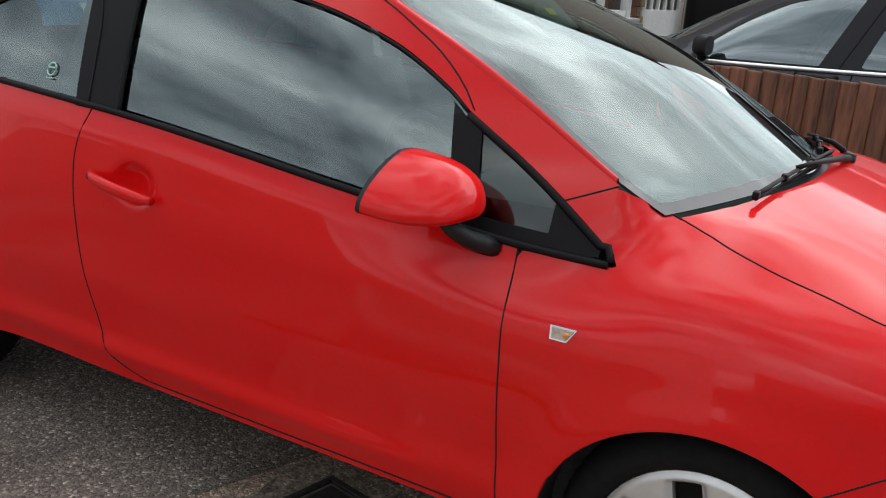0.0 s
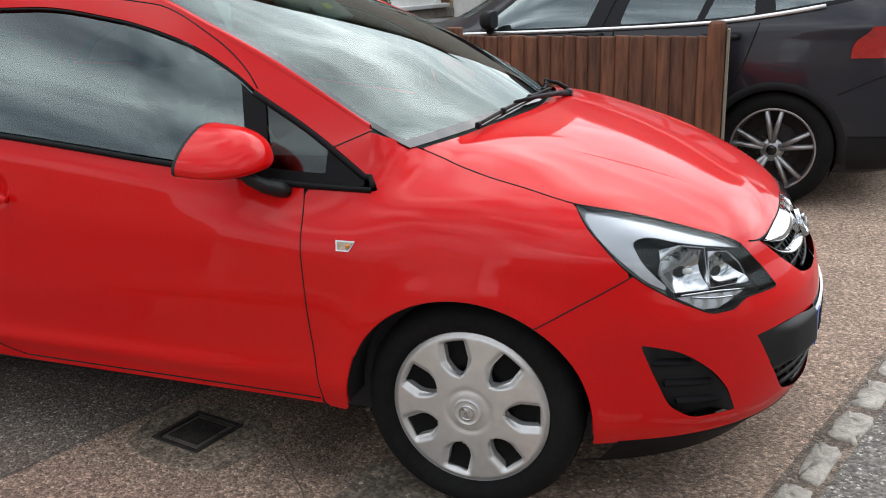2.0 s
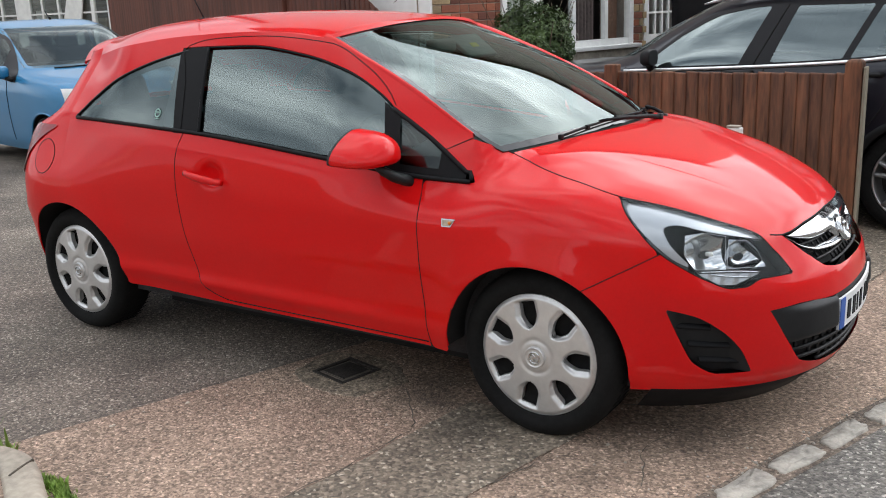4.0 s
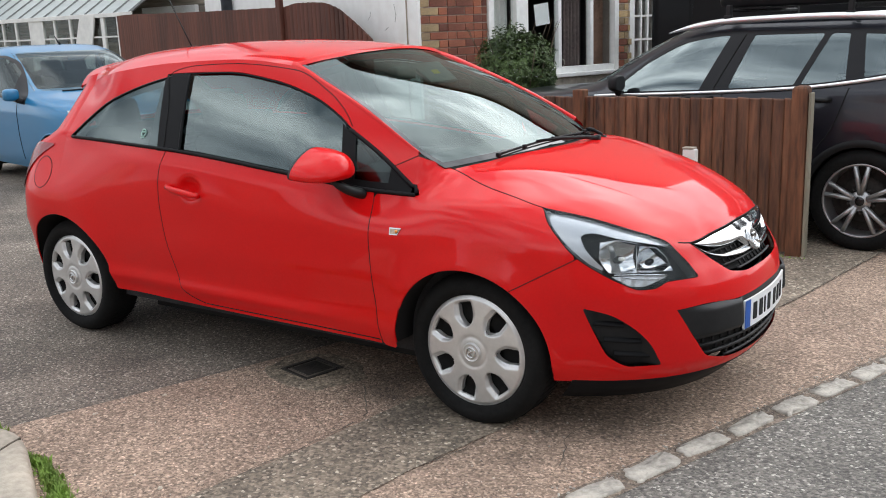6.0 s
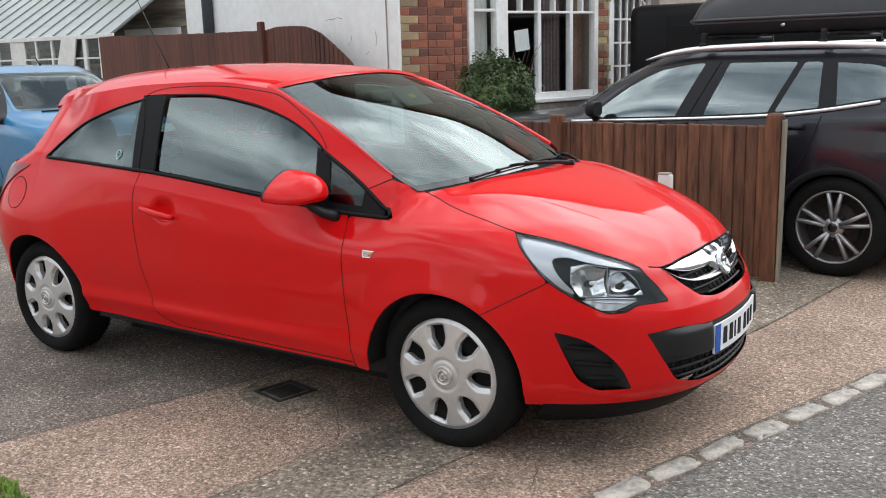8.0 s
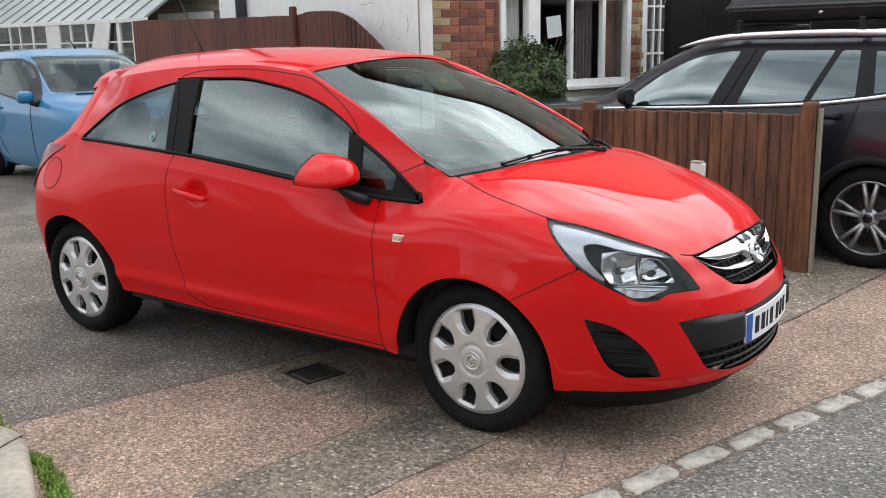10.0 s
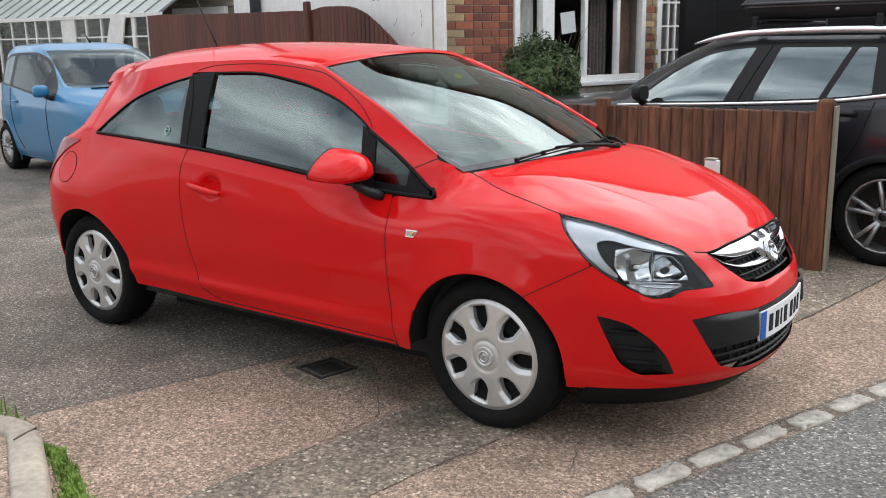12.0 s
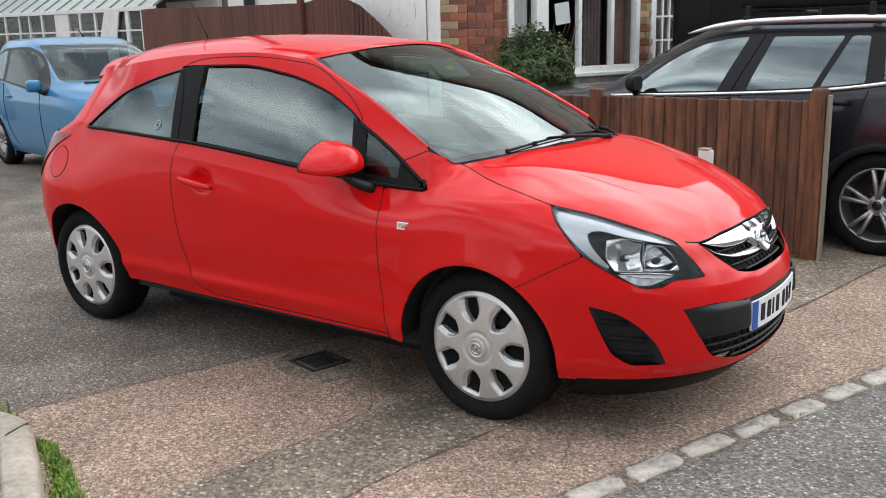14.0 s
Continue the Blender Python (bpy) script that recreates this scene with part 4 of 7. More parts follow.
    box(bm, a0.x - 0.03, a0.x + 0.03, -0.014, 0.014, a0.z - 0.004, a0.z + 0.016, bevel=0.006)
    part("aerial", bm, BLACK_PLASTIC, car)
    def in_tail(p):
        if abs(p.y) < 0.50 and p.x < -2.72 and 1.075 < p.z < 1.305:
            return False
        return clear_of_arches(p) and p.z < rail(max(p.x, -2.8)) + 0.115 * max(0.0, 1 - (p.y / 0.60) ** 2)

    bm = bmesh.new()
    for s in (1, -1):
        clipped(bm, lambda th, z: both_sides(s)(rear(th, z)), span(0, 90, 56), span(0.25, 1.375, 60), in_tail)
    bmesh.ops.remove_doubles(bm, verts=bm.verts, dist=0.0005)
    part("tailgate", bm, RED, car)
    bm = bmesh.new()
    sheet(bm, [[roof_point(u, b) + Vector((dx * (1 - 0.85 * abs(b) ** 3), 0, dz * (1 - 0.6 * abs(b) ** 3))) for b in span(-1.0, 1.0, 32)] for u, dx, dz in ((0.93, 0, 0.001), (0.97, -0.004, 0.006), (1.0, -0.03, 0.004), (1.0, -0.055, -0.004), (1.0, -0.058, -0.016), (1.0, -0.04, -0.026), (1.0, 0.02, -0.03))])
    part("rear_spoiler", bm, RED, car, "small red spoiler lip at the roof's rear edge")
    for s in (1, -1):
        bm = bmesh.new()
        clipped(bm, lambda th, z: both_sides(s)(rear(th, z) * 1.0 + Vector((-0.004, -0.005, 0))), span(24, 89, 60), span(0.70, 1.02, 36), lambda p: p.x < -2.585 and p.z < 1.008 and p.z > lerp(p.x, (-3.0, -2.90, -2.80, -2.70, -2.585), (0.74, 0.76, 0.875, 0.945, 1.0)))
        part("tail_lamp", bm, TAIL_RED, car, "dark red tail lamp")
        bm = bmesh.new()
        sheet(bm, [[both_sides(s)(rear(th, z) + Vector((-0.004, 0, 0))) for th in span(0, 48, 20)] for z in span(1.06, 1.31, 10)])
        part("rear_window", bm, SIDE_GLASS, car, out=(-1, 0, 0))
        # fuel flap on the right flank only
        if s > 0:
            def flap(a, k):
                x, z = -2.64 + 0.078 * k * math.cos(a), 0.862 + 0.078 * k * math.sin(a)
                return Vector((x, rear_y(x, z), z))

            bm = bmesh.new()
            tube(bm, [flap(a, 1) for a in span(0, 2 * math.pi, 40)], 0.0022, 5)
            part("fuel_flap_gap", bm, DARK, car)
            bm = bmesh.new()
            sheet(bm, [[flap(a, k) + Vector((0, -0.0015, 0)) for a in span(0, 2 * math.pi, 40)[:-1]] for k in (0.97, 0.6, 0.02)], close=True)
            part("fuel_flap", bm, RED, car)
    build_cabin(car)
    return car


def mc_in(p, c, k):
    return Vector((p.x, c.y + (p.y - c.y) * k, c.z + (p.z - c.z) * k))


def in_intake_any(p):
    return in_intake(Vector((0.8, p.y, p.z)))


def in_grille_any(p):
    return in_grille(Vector((0.8, p.y, p.z)))


def rear_y(x, z):
    """Half width (to the right) of the flank behind the rear axle."""
    if x > XR:
        return -side(x, z)
    e = 0.22 * step(1.0, 1.08, z)
    c = min(1.0, (x - XR) / (tail_x(z) - XR)) ** (1 / (0.62 + e))
    return -side(XR, z) * math.sqrt(max(0.0, 1 - c * c)) ** (0.66 + e)


def build_seat(parent, name, y, x, high):
    seat = new(name)
    seat.parent = parent
    bm = bmesh.new()
    box(bm, x - 0.25, x + 0.25, y - 0.24, y + 0.24, 0.42, 0.58, bevel=0.05)
    part("cushion", bm, CLOTH, seat)
    bm = bmesh.new()
    box(bm, -0.07, 0.07, y - 0.24, y + 0.24, 0.0, 0.58, bevel=0.06, m=Matrix.Translation((x - 0.24, 0, 0.52)) @ Matrix.Rotation(radians(-20), 4, "Y"))
    part("backrest", bm, CLOTH, seat)
    bm = bmesh.new()
    box(bm, -0.05, 0.05, y - 0.13, y + 0.13, 0.0, 0.19, bevel=0.045, m=Matrix.Translation((x - 0.46, 0, high)) @ Matrix.Rotation(radians(-15), 4, "Y"))
    part("headrest", bm, CLOTH, seat)


def build_cabin(car):
    cabin = new("cabin")
    cabin.parent = car
    tagged(cabin, "dark cloth cabin")
    bm = boxes((-2.75, 0.35, -0.70, 0.70, 0.22, 0.30), (-2.55, -0.1, -0.72, -0.69, 0.28, 0.86), (-2.55, -0.1, 0.69, 0.72, 0.28, 0.86), (-0.2, -0.1, -0.62, 0.62, 0.28, 0.88), (-2.75, -2.66, -0.60, 0.60, 0.28, 0.88))
    part("tub", bm, CLOTH, cabin, smooth=False)
    bm = bmesh.new()
    for s in (1, -1):
        columns(bm, lambda x, z: both_sides(s)(out_side(skin(x, z), -0.035)), span(-2.49, -0.46, 40), lambda x: 0.70, lambda x: belt(x) - 0.012, 8)
        sheet(bm, [[both_sides(s)(rear(th, z) * 0.985) for th in span(0, 90, 24)] for z in span(0.70, 1.07, 12)])
    part("side_trim", bm, CLOTH, cabin, "dark door and tailgate linings")
    part("parcel_shelf", boxes((-2.84, -2.45, -0.58, 0.58, 0.955, 0.975), bevel=0.006), CLOTH, cabin, "dark parcel shelf", smooth=False)
    bm = bmesh.new()
    rows = []
    for y in span(-0.66, 0.66, 24):
        hump = 0.035 * math.exp(-(((y + 0.37) / 0.17) ** 2))
        rows.append([Vector((-0.02 - 0.28 * (y / 0.66) ** 2 * 0.8, y, 0.955)), Vector((-0.45, y, 0.952 + hump * 0.3)), Vector((-0.66, y, 0.945 + hump)), Vector((-0.74, y, 0.90 + hump)), Vector((-0.72, y, 0.78)), Vector((-0.62, y, 0.55))])
    sheet(bm, rows)
    part("dashboard", bm, CLOTH, cabin, "dark grey dashboard")
    bm = bmesh.new()
    m = Matrix.Translation((-0.88, -0.37, 0.88)) @ Matrix.Rotation(radians(62), 4, "Y")
    ring = [m @ Vector((0.185 * math.cos(t), 0.185 * math.sin(t), 0)) for t in span(0, 2 * math.pi, 36)]
    tube(bm, ring, 0.016, 8)
    tube(bm, [m @ Vector((-0.17, 0, 0)), m @ Vector((0.17, 0, 0))], 0.022, 6)
    part("steering_wheel", bm, BLACK_PLASTIC, cabin)
    build_seat(cabin, "front_seat", -0.37, -1.22, 1.05)
    build_seat(cabin, "front_seat", 0.37, -1.22, 1.05)
    build_seat(cabin, "rear_seat", -0.37, -2.08, 1.02)
    build_seat(cabin, "rear_seat", 0.37, -2.08, 1.02)
    bm = bmesh.new()
    box(bm, -0.90, -0.84, -0.08, 0.08, 1.285, 1.345, bevel=0.015)
    part("rear_view_mirror", bm, LINING, cabin, "grey rear-view mirror")
    for y0, y1 in ((0.20, 0.44),):
        m = Matrix.Translation((-0.965, 0, 1.345)) @ Matrix.Rotation(radians(38), 4, "Y")
        bm = bmesh.new()
        box(bm, 0.0, 0.15, y0, y1, -0.012, 0.008, bevel=0.006, m=m)
        visor = part("sun_visor", bm, LINING, cabin, "pale grey sun visor")
        bm = bmesh.new()
        box(bm, 0.065, 0.095, (y0 + y1) / 2 - 0.028, (y0 + y1) / 2 + 0.028, 0.0085, 0.0100, m=m)
        part("visor_label", bm, YELLOW, visor, "small yellow warning label", smooth=False)
    bm = bmesh.new()
    sheet(bm, [[roof_point(u, b) + Vector((0, 0, -0.03)) for b in span(-0.93, 0.93, 12)] for u in span(0.02, 0.9, 10)])
    part("headlining", bm, LINING, cabin)
    bm = bmesh.new()
    tube(bm, [skin(-1.84 + 0.016 * math.cos(t), 1.085 + 0.016 * math.sin(t)) + Vector((0, -0.001, 0)) for t in span(0, 2 * math.pi, 20)], 0.0022, 4)
    tube(bm, [skin(-1.851, 1.088) + Vector((0, -0.001, 0)), skin(-1.829, 1.088) + Vector((0, -0.001, 0))], 0.003, 4)
    tube(bm, [skin(-1.853, 1.062) + Vector((0, -0.001, 0)), skin(-1.827, 1.062) + Vector((0, -0.001, 0))], 0.002, 4)
    part("window_sticker", bm, STICKER, car, "small round pale green sticker")


def rail_seam(x):
    return lerp(x, (-1.81, -1.76, -1.6, -1.38, -0.99, -0.78, -0.67, -0.625), (1.20, 1.355, 1.388, 1.394, 1.362, 1.270, 1.190, 1.137))


def screen_point(u, b):
    """The windscreen: u from the scuttle to the roof, b across."""
    xe, ye, ze = lerp(u, (0, 0.5, 1), (-0.20, -0.60, -1.03)), lerp(u, (0, 0.12, 0.5, 1), (0.645, 0.675, 0.625, 0.545)), lerp(u, (0, 0.12, 0.5, 1), (0.978, 1.035, 1.205, 1.385))
    k = 1 - abs(b) ** 2.0
    return Vector((xe + k * lerp(u, (0, 1), (0.20, 0.10)), b * ye, ze + k * lerp(u, (0, 0.5, 1), (0.035, 0.05, 0.05))))


def roof_point(u, b):
    """The roof: u from the screen to the rear spoiler."""
    k = 1 - abs(b) ** 2.0
    xe = -1.03 - 1.62 * u
    x = xe + k * (0.10 * (1 - u) - 0.14 * u)
    ze = rail(xe)
    ye = upper(xe, ze)
    zc = lerp(x, (-2.85, -2.6, -2.2, -1.7, -1.3, -0.93), (1.375, 1.418, 1.468, 1.487, 1.472, 1.435))
    f = 1 - abs(b) ** 3.0
    return Vector((x, b * ye, ze + (max(zc, ze) - ze) * f))



hatchback = build_hatchback()


# ---- ground ----
def ground_mat(name, base, stone, scale, share, stain=0.35, bump=0.5, stain_scale=1.3, spots=()):
    """Tarmac: a binder with pale and dark chippings, worn unevenly; spots: oil stains, and shade put into the colour
    (x, y, radius, depth).
    """
    m = bpy.data.materials.new(name)
    m.use_nodes = True
    nt = m.node_tree
    b = nt.nodes["Principled BSDF"]
    b.inputs["Roughness"].default_value = 0.88
    co = nt.nodes.new("ShaderNodeTexCoord")
    vo = nt.nodes.new("ShaderNodeTexVoronoi")
    vo.inputs["Scale"].default_value = scale
    bw = nt.nodes.new("ShaderNodeSeparateColor")
    ramp = nt.nodes.new("ShaderNodeValToRGB")
    e = ramp.color_ramp.elements
    e[0].position, e[0].color = 0.0, (*[c * 0.48 for c in base], 1)
    e[1].position, e[1].color = 1.0, (*stone, 1)
    for pos, k in ((1 - share - 0.25, 1.0), (1 - share, 1.25)):
        n = e.new(pos)
        n.color = (*[c * k for c in base], 1)
    fine = nt.nodes.new("ShaderNodeTexNoise")
    fine.inputs["Scale"].default_value, fine.inputs["Detail"].default_value = 55.0, 5.0
    big = nt.nodes.new("ShaderNodeTexNoise")
    big.inputs["Scale"].default_value, big.inputs["Detail"].default_value = stain_scale, 6.0
    big.inputs["Roughness"].default_value = 0.65
    sr = nt.nodes.new("ShaderNodeMapRange")
    sr.inputs["From Min"].default_value, sr.inputs["From Max"].default_value = 0.32, 0.68
    sr.inputs["To Min"].default_value, sr.inputs["To Max"].default_value = 1 - stain, 1 + stain * 0.6
    fr = nt.nodes.new("ShaderNodeMapRange")
    fr.inputs["From Min"].default_value, fr.inputs["From Max"].default_value = 0.3, 0.7
    fr.inputs["To Min"].default_value, fr.inputs["To Max"].default_value = 0.58, 1.42
    mul = nt.nodes.new("ShaderNodeMath")
    mul.operation = "MULTIPLY"
    mix = nt.nodes.new("ShaderNodeMix")
    mix.data_type, mix.blend_type = "RGBA", "MULTIPLY"
    mix.inputs["Factor"].default_value = 1.0
    comb = nt.nodes.new("ShaderNodeCombineColor")
    for n in (vo, fine, big):
        nt.links.new(co.outputs["Object"], n.inputs["Vector"])
    nt.links.new(vo.outputs["Color"], bw.inputs["Color"])
    nt.links.new(bw.outputs["Red"], ramp.inputs["Fac"])
    nt.links.new(big.outputs["Fac"], sr.inputs["Value"])
    nt.links.new(fine.outputs["Fac"], fr.inputs["Value"])
    nt.links.new(sr.outputs["Result"], mul.inputs[0])
    nt.links.new(fr.outputs["Result"], mul.inputs[1])
    last = mul.outputs[0]
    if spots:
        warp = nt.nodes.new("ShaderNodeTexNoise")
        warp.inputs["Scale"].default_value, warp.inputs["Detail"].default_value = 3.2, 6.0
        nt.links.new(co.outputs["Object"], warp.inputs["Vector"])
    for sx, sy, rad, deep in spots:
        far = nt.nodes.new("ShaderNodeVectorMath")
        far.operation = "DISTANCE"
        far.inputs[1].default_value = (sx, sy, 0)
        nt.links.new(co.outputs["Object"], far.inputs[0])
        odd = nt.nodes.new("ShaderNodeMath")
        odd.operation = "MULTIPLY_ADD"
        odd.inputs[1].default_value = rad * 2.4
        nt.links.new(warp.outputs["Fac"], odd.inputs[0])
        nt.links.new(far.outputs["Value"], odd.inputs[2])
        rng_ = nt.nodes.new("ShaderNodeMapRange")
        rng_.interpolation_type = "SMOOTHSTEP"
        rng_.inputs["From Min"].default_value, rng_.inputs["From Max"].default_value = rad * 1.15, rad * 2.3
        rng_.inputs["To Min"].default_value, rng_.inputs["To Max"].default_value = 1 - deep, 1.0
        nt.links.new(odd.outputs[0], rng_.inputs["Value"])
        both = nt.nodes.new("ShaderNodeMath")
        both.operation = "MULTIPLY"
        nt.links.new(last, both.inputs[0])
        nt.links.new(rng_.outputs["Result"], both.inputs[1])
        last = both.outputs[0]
    for k in ("Red", "Green", "Blue"):
        nt.links.new(last, comb.inputs[k])
    nt.links.new(ramp.outputs["Color"], mix.inputs["A"])
    nt.links.new(comb.outputs["Color"], mix.inputs["B"])
    nt.links.new(mix.outputs["Result"], b.inputs["Base Color"])
    bp = nt.nodes.new("ShaderNodeBump")
    bp.inputs["Strength"].default_value, bp.inputs["Distance"].default_value = bump, 0.009
    nt.links.new(vo.outputs["Distance"], bp.inputs["Height"])
    bp.invert = True
    nt.links.new(bp.outputs["Normal"], b.inputs["Normal"])
    return m


DRIVE = ground_mat("grey_tarmac", (0.196, 0.161, 0.131), (0.52, 0.46, 0.38), 125, 0.11, 0.42)
# patches under the nose paint in the car's shade besides oil; others are stains
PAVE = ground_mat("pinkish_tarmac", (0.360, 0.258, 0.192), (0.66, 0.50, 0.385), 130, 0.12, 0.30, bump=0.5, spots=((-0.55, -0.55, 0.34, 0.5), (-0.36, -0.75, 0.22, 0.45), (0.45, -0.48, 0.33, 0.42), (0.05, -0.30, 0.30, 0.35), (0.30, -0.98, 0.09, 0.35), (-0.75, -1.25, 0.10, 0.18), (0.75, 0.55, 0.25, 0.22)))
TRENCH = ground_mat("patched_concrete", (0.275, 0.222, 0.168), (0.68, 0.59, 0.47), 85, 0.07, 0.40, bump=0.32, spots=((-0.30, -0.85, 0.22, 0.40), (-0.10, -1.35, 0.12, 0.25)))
OLD_PATCH = ground_mat("old_dark_tarmac", (0.200, 0.155, 0.120), (0.40, 0.33, 0.26), 130, 0.06, 0.45, stain_scale=2.6)
ROADM = ground_mat("road_asphalt", (0.165, 0.151, 0.134), (0.46, 0.43, 0.38), 110, 0.10, 0.25)
STONE = mat("granite_kerb", (0.38, 0.35, 0.305), rough=0.85, var=0.40, scale=45, bump=0.6, bscale=70)
COLLAR = ground_mat("collar_concrete", (0.255, 0.202, 0.150), (0.42, 0.35, 0.27), 120, 0.05, 0.50, bump=0.3, stain_scale=7.0)
CONCRETE = mat("old_concrete", (0.36, 0.315, 0.255), rough=0.9, var=0.3, scale=35, bump=0.3, bscale=160)
WORN_IRON = mat("worn_iron", (0.14, 0.12, 0.10), rough=0.6, metal=0.3, var=0.4, scale=60)
IRON = mat("cast_iron", (0.035, 0.030, 0.027), rough=0.7, metal=0.3, var=0.5, scale=60, bump=0.3, bscale=120)
GRASS = mat("grass", (0.20, 0.31, 0.06), rough=0.7, var=0.45, scale=18)
JOINT = mat("dark_joint", (0.10, 0.084, 0.066), rough=0.95, var=0.4, scale=60)

D = Vector((0.331, 0.9436, 0)).normalized()
N1 = Vector((D.y, -D.x, 0))
KERB = Vector((0.717, -0.798, 0)) + N1 * 0.02


def flat(name, material, pts, z, label, category="ground", ragged=0.0):
    bm = bmesh.new()
    if ragged:
        fine = []
        for p, q in zip(pts, pts[1:] + pts[:1]):
            n = max(1, int((Vector(q) - Vector(p)).length / 0.02))
            for k in range(n):
                c = Vector((p[0], p[1], 0)).lerp(Vector((q[0], q[1], 0)), k / n)
                fine.append(c + (noise.noise_vector(c * 9) * 1.2 + noise.noise_vector(c * 34) * 0.6) * ragged)
        pts = fine
    bm.faces.new([bm.verts.new((p[0], p[1], z)) for p in pts])
    return tagged(part(name, bm, material, None, label, smooth=False), category=category, kind="structure")


def strip(a0, b0, a1, b1):
    """A strip along the kerb: a across from the kerb, b along it."""
    return [KERB + N1 * a + D * b for a, b in ((a0, b0), (a1, b0), (a1, b1), (a0, b1))]


bm = bmesh.new()
sheet(bm, [[Vector((x, y, 0)) for x in (-600, -40, -10, 0, 10, 40, 600)] for y in (-600, -40, -10, 0, 10, 40, 600)])
tagged(part("ground", bm, DRIVE, None, "worn grey tarmac drive with pale chippings", smooth=False), category="ground", kind="structure")
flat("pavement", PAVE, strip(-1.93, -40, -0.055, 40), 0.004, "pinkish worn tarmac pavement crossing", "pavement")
flat("road", ROADM, strip(0.045, -60, 9.0, 60), 0.004, "grey asphalt road with pale chippings", "road")
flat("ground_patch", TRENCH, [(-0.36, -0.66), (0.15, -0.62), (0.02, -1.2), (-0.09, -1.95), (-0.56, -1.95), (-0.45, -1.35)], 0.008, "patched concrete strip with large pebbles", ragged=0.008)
flat("kerb_bed", OLD_PATCH, strip(-0.07, -12, 0.055, 12), 0.006, "dark earthy joint under the kerb stones")


flat("ground_patch", TRENCH, [(0.52, 0.9), (0.62, 1.3), (0.68, 1.654), (0.75, 2.1), (0.857, 2.742), (1.05, 4.0), (-1.6, 4.0), (-1.6, 0.9)], 0.0085, "greyer pebbly patch beside the fence", ragged=0.008)


def crack(points, w=0.004):
    """A ragged dark joint in the ground."""
    bm = bmesh.new()
    rng = random.Random(len(points) + int(points[0][0] * 100))
    dense = []
    for p, q in zip(points, points[1:]):
        n = max(2, int((Vector(q) - Vector(p)).length / 0.035))
        for k in range(n):
            c = Vector(p).lerp(Vector(q), k / n)
            dense.append(Vector((c.x + rng.uniform(-0.008, 0.008), c.y + rng.uniform(-0.008, 0.008), 0)))
    rows = []
    for k, p in enumerate(dense):
        d = (dense[min(k + 1, len(dense) - 1)] - dense[max(0, k - 1)]).normalized()
        s = Vector((-d.y, d.x, 0)) * w * rng.uniform(0.3, 1.3)
        rows.append([p + s + Vector((0, 0, 0.0095)), p - s + Vector((0, 0, 0.0095))])
    sheet(bm, rows)
    tagged(part("ground_joint", bm, JOINT, None, "ragged dark joint between tarmac patches", smooth=False), category="ground", kind="structure")


back = [KERB + N1 * -1.93 + D * b for b in (-1.6, -0.5, 0.3, 1.2, 4.0)]
crack([(p.x, p.y, 0) for p in back], 0.003)
crack([(-0.42, -1.02, 0), (-0.45, -1.35, 0), (-0.50, -1.62, 0)], 0.003)
crack([(0.09, -0.98, 0), (0.03, -1.2, 0)], 0.003)
crack([(-0.30, -0.30, 0), (-0.22, -0.62, 0), (-0.36, -0.85, 0)], 0.003)
crack([(-0.85, -0.55, 0), (-0.62, -0.70, 0), (-0.40, -0.98, 0)], 0.0025)
crack([(0.62, 1.3, 0), (0.68, 1.654, 0), (0.75, 2.1, 0), (0.857, 2.742, 0)], 0.004)
crack([(0.45, -0.95, 0), (0.36, -0.72, 0), (0.42, -0.5, 0)], 0.002)


def kerb_stone(k):
    rng = random.Random(40 + k)
    bm = bmesh.new()
    l, w = 0.252 + rng.uniform(-0.045, 0.012), 0.090 + rng.uniform(-0.012, 0.012)
    sk = rng.uniform(-0.25, 0.25)
    ring = []
    for t in span(0, 2 * math.pi, 24)[:-1]:
        c, s = math.cos(t), math.sin(t)
        ring.append(Vector((w / 2 * math.copysign(abs(c) ** 0.40, c) + rng.uniform(-0.006, 0.006), l / 2 * math.copysign(abs(s) ** 0.25, s) + sk * w / 2 * c + rng.uniform(-0.008, 0.008), 0)))
    rows = [[p * 1.03 + Vector((0, 0, -0.04)) for p in ring], [p + Vector((0, 0, 0.009 + rng.uniform(-0.002, 0.002))) for p in ring], [p * 0.95 + Vector((0, 0, 0.014 + rng.uniform(-0.003, 0.003))) for p in ring], [p * 0.5 + Vector((0, 0, 0.016 + rng.uniform(-0.005, 0.005))) for p in ring]]
    vs = sheet(bm, rows, close=True)
    bm.faces.new(vs[-1])
    return bm


kerb = thing("kerb", label="row of worn pale granite kerb stones", category="kerb", kind="structure")
for k in range(-6, 16):
    p = KERB + D * (0.275 * k) + N1 * random.Random(k + 90).uniform(-0.008, 0.008)
    st = part("kerb_stone", kerb_stone(k), STONE, kerb)
    st.matrix_local = pose(p.x, p.y, 0.0, 0, 0, math.degrees(math.atan2(D.y, D.x)) - 90 + random.Random(k).uniform(-3, 3))

# stop-tap cover in its concrete collar
cover = thing("drain_cover", pose(-0.988, -0.642, 0, 0, 0, -13), "small square rusty iron cover in a concrete collar", "drain cover")
bm = bmesh.new()
ring = [Vector(((0.25 + 0.025 * math.sin(5 * t)) * math.copysign(abs(math.cos(t)) ** 0.6, math.cos(t)) + 0.03, (0.185 + 0.016 * math.cos(4 * t)) * math.copysign(abs(math.sin(t)) ** 0.6, math.sin(t)), 0)) for t in span(0, 2 * math.pi, 40)[:-1]]
sheet(bm, [ring, [p * 0.97 + Vector((0, 0, 0.007)) for p in ring], [Vector((max(-0.105, min(0.105, p.x)), max(-0.105, min(0.105, p.y)), 0.009)) for p in ring]], close=True)
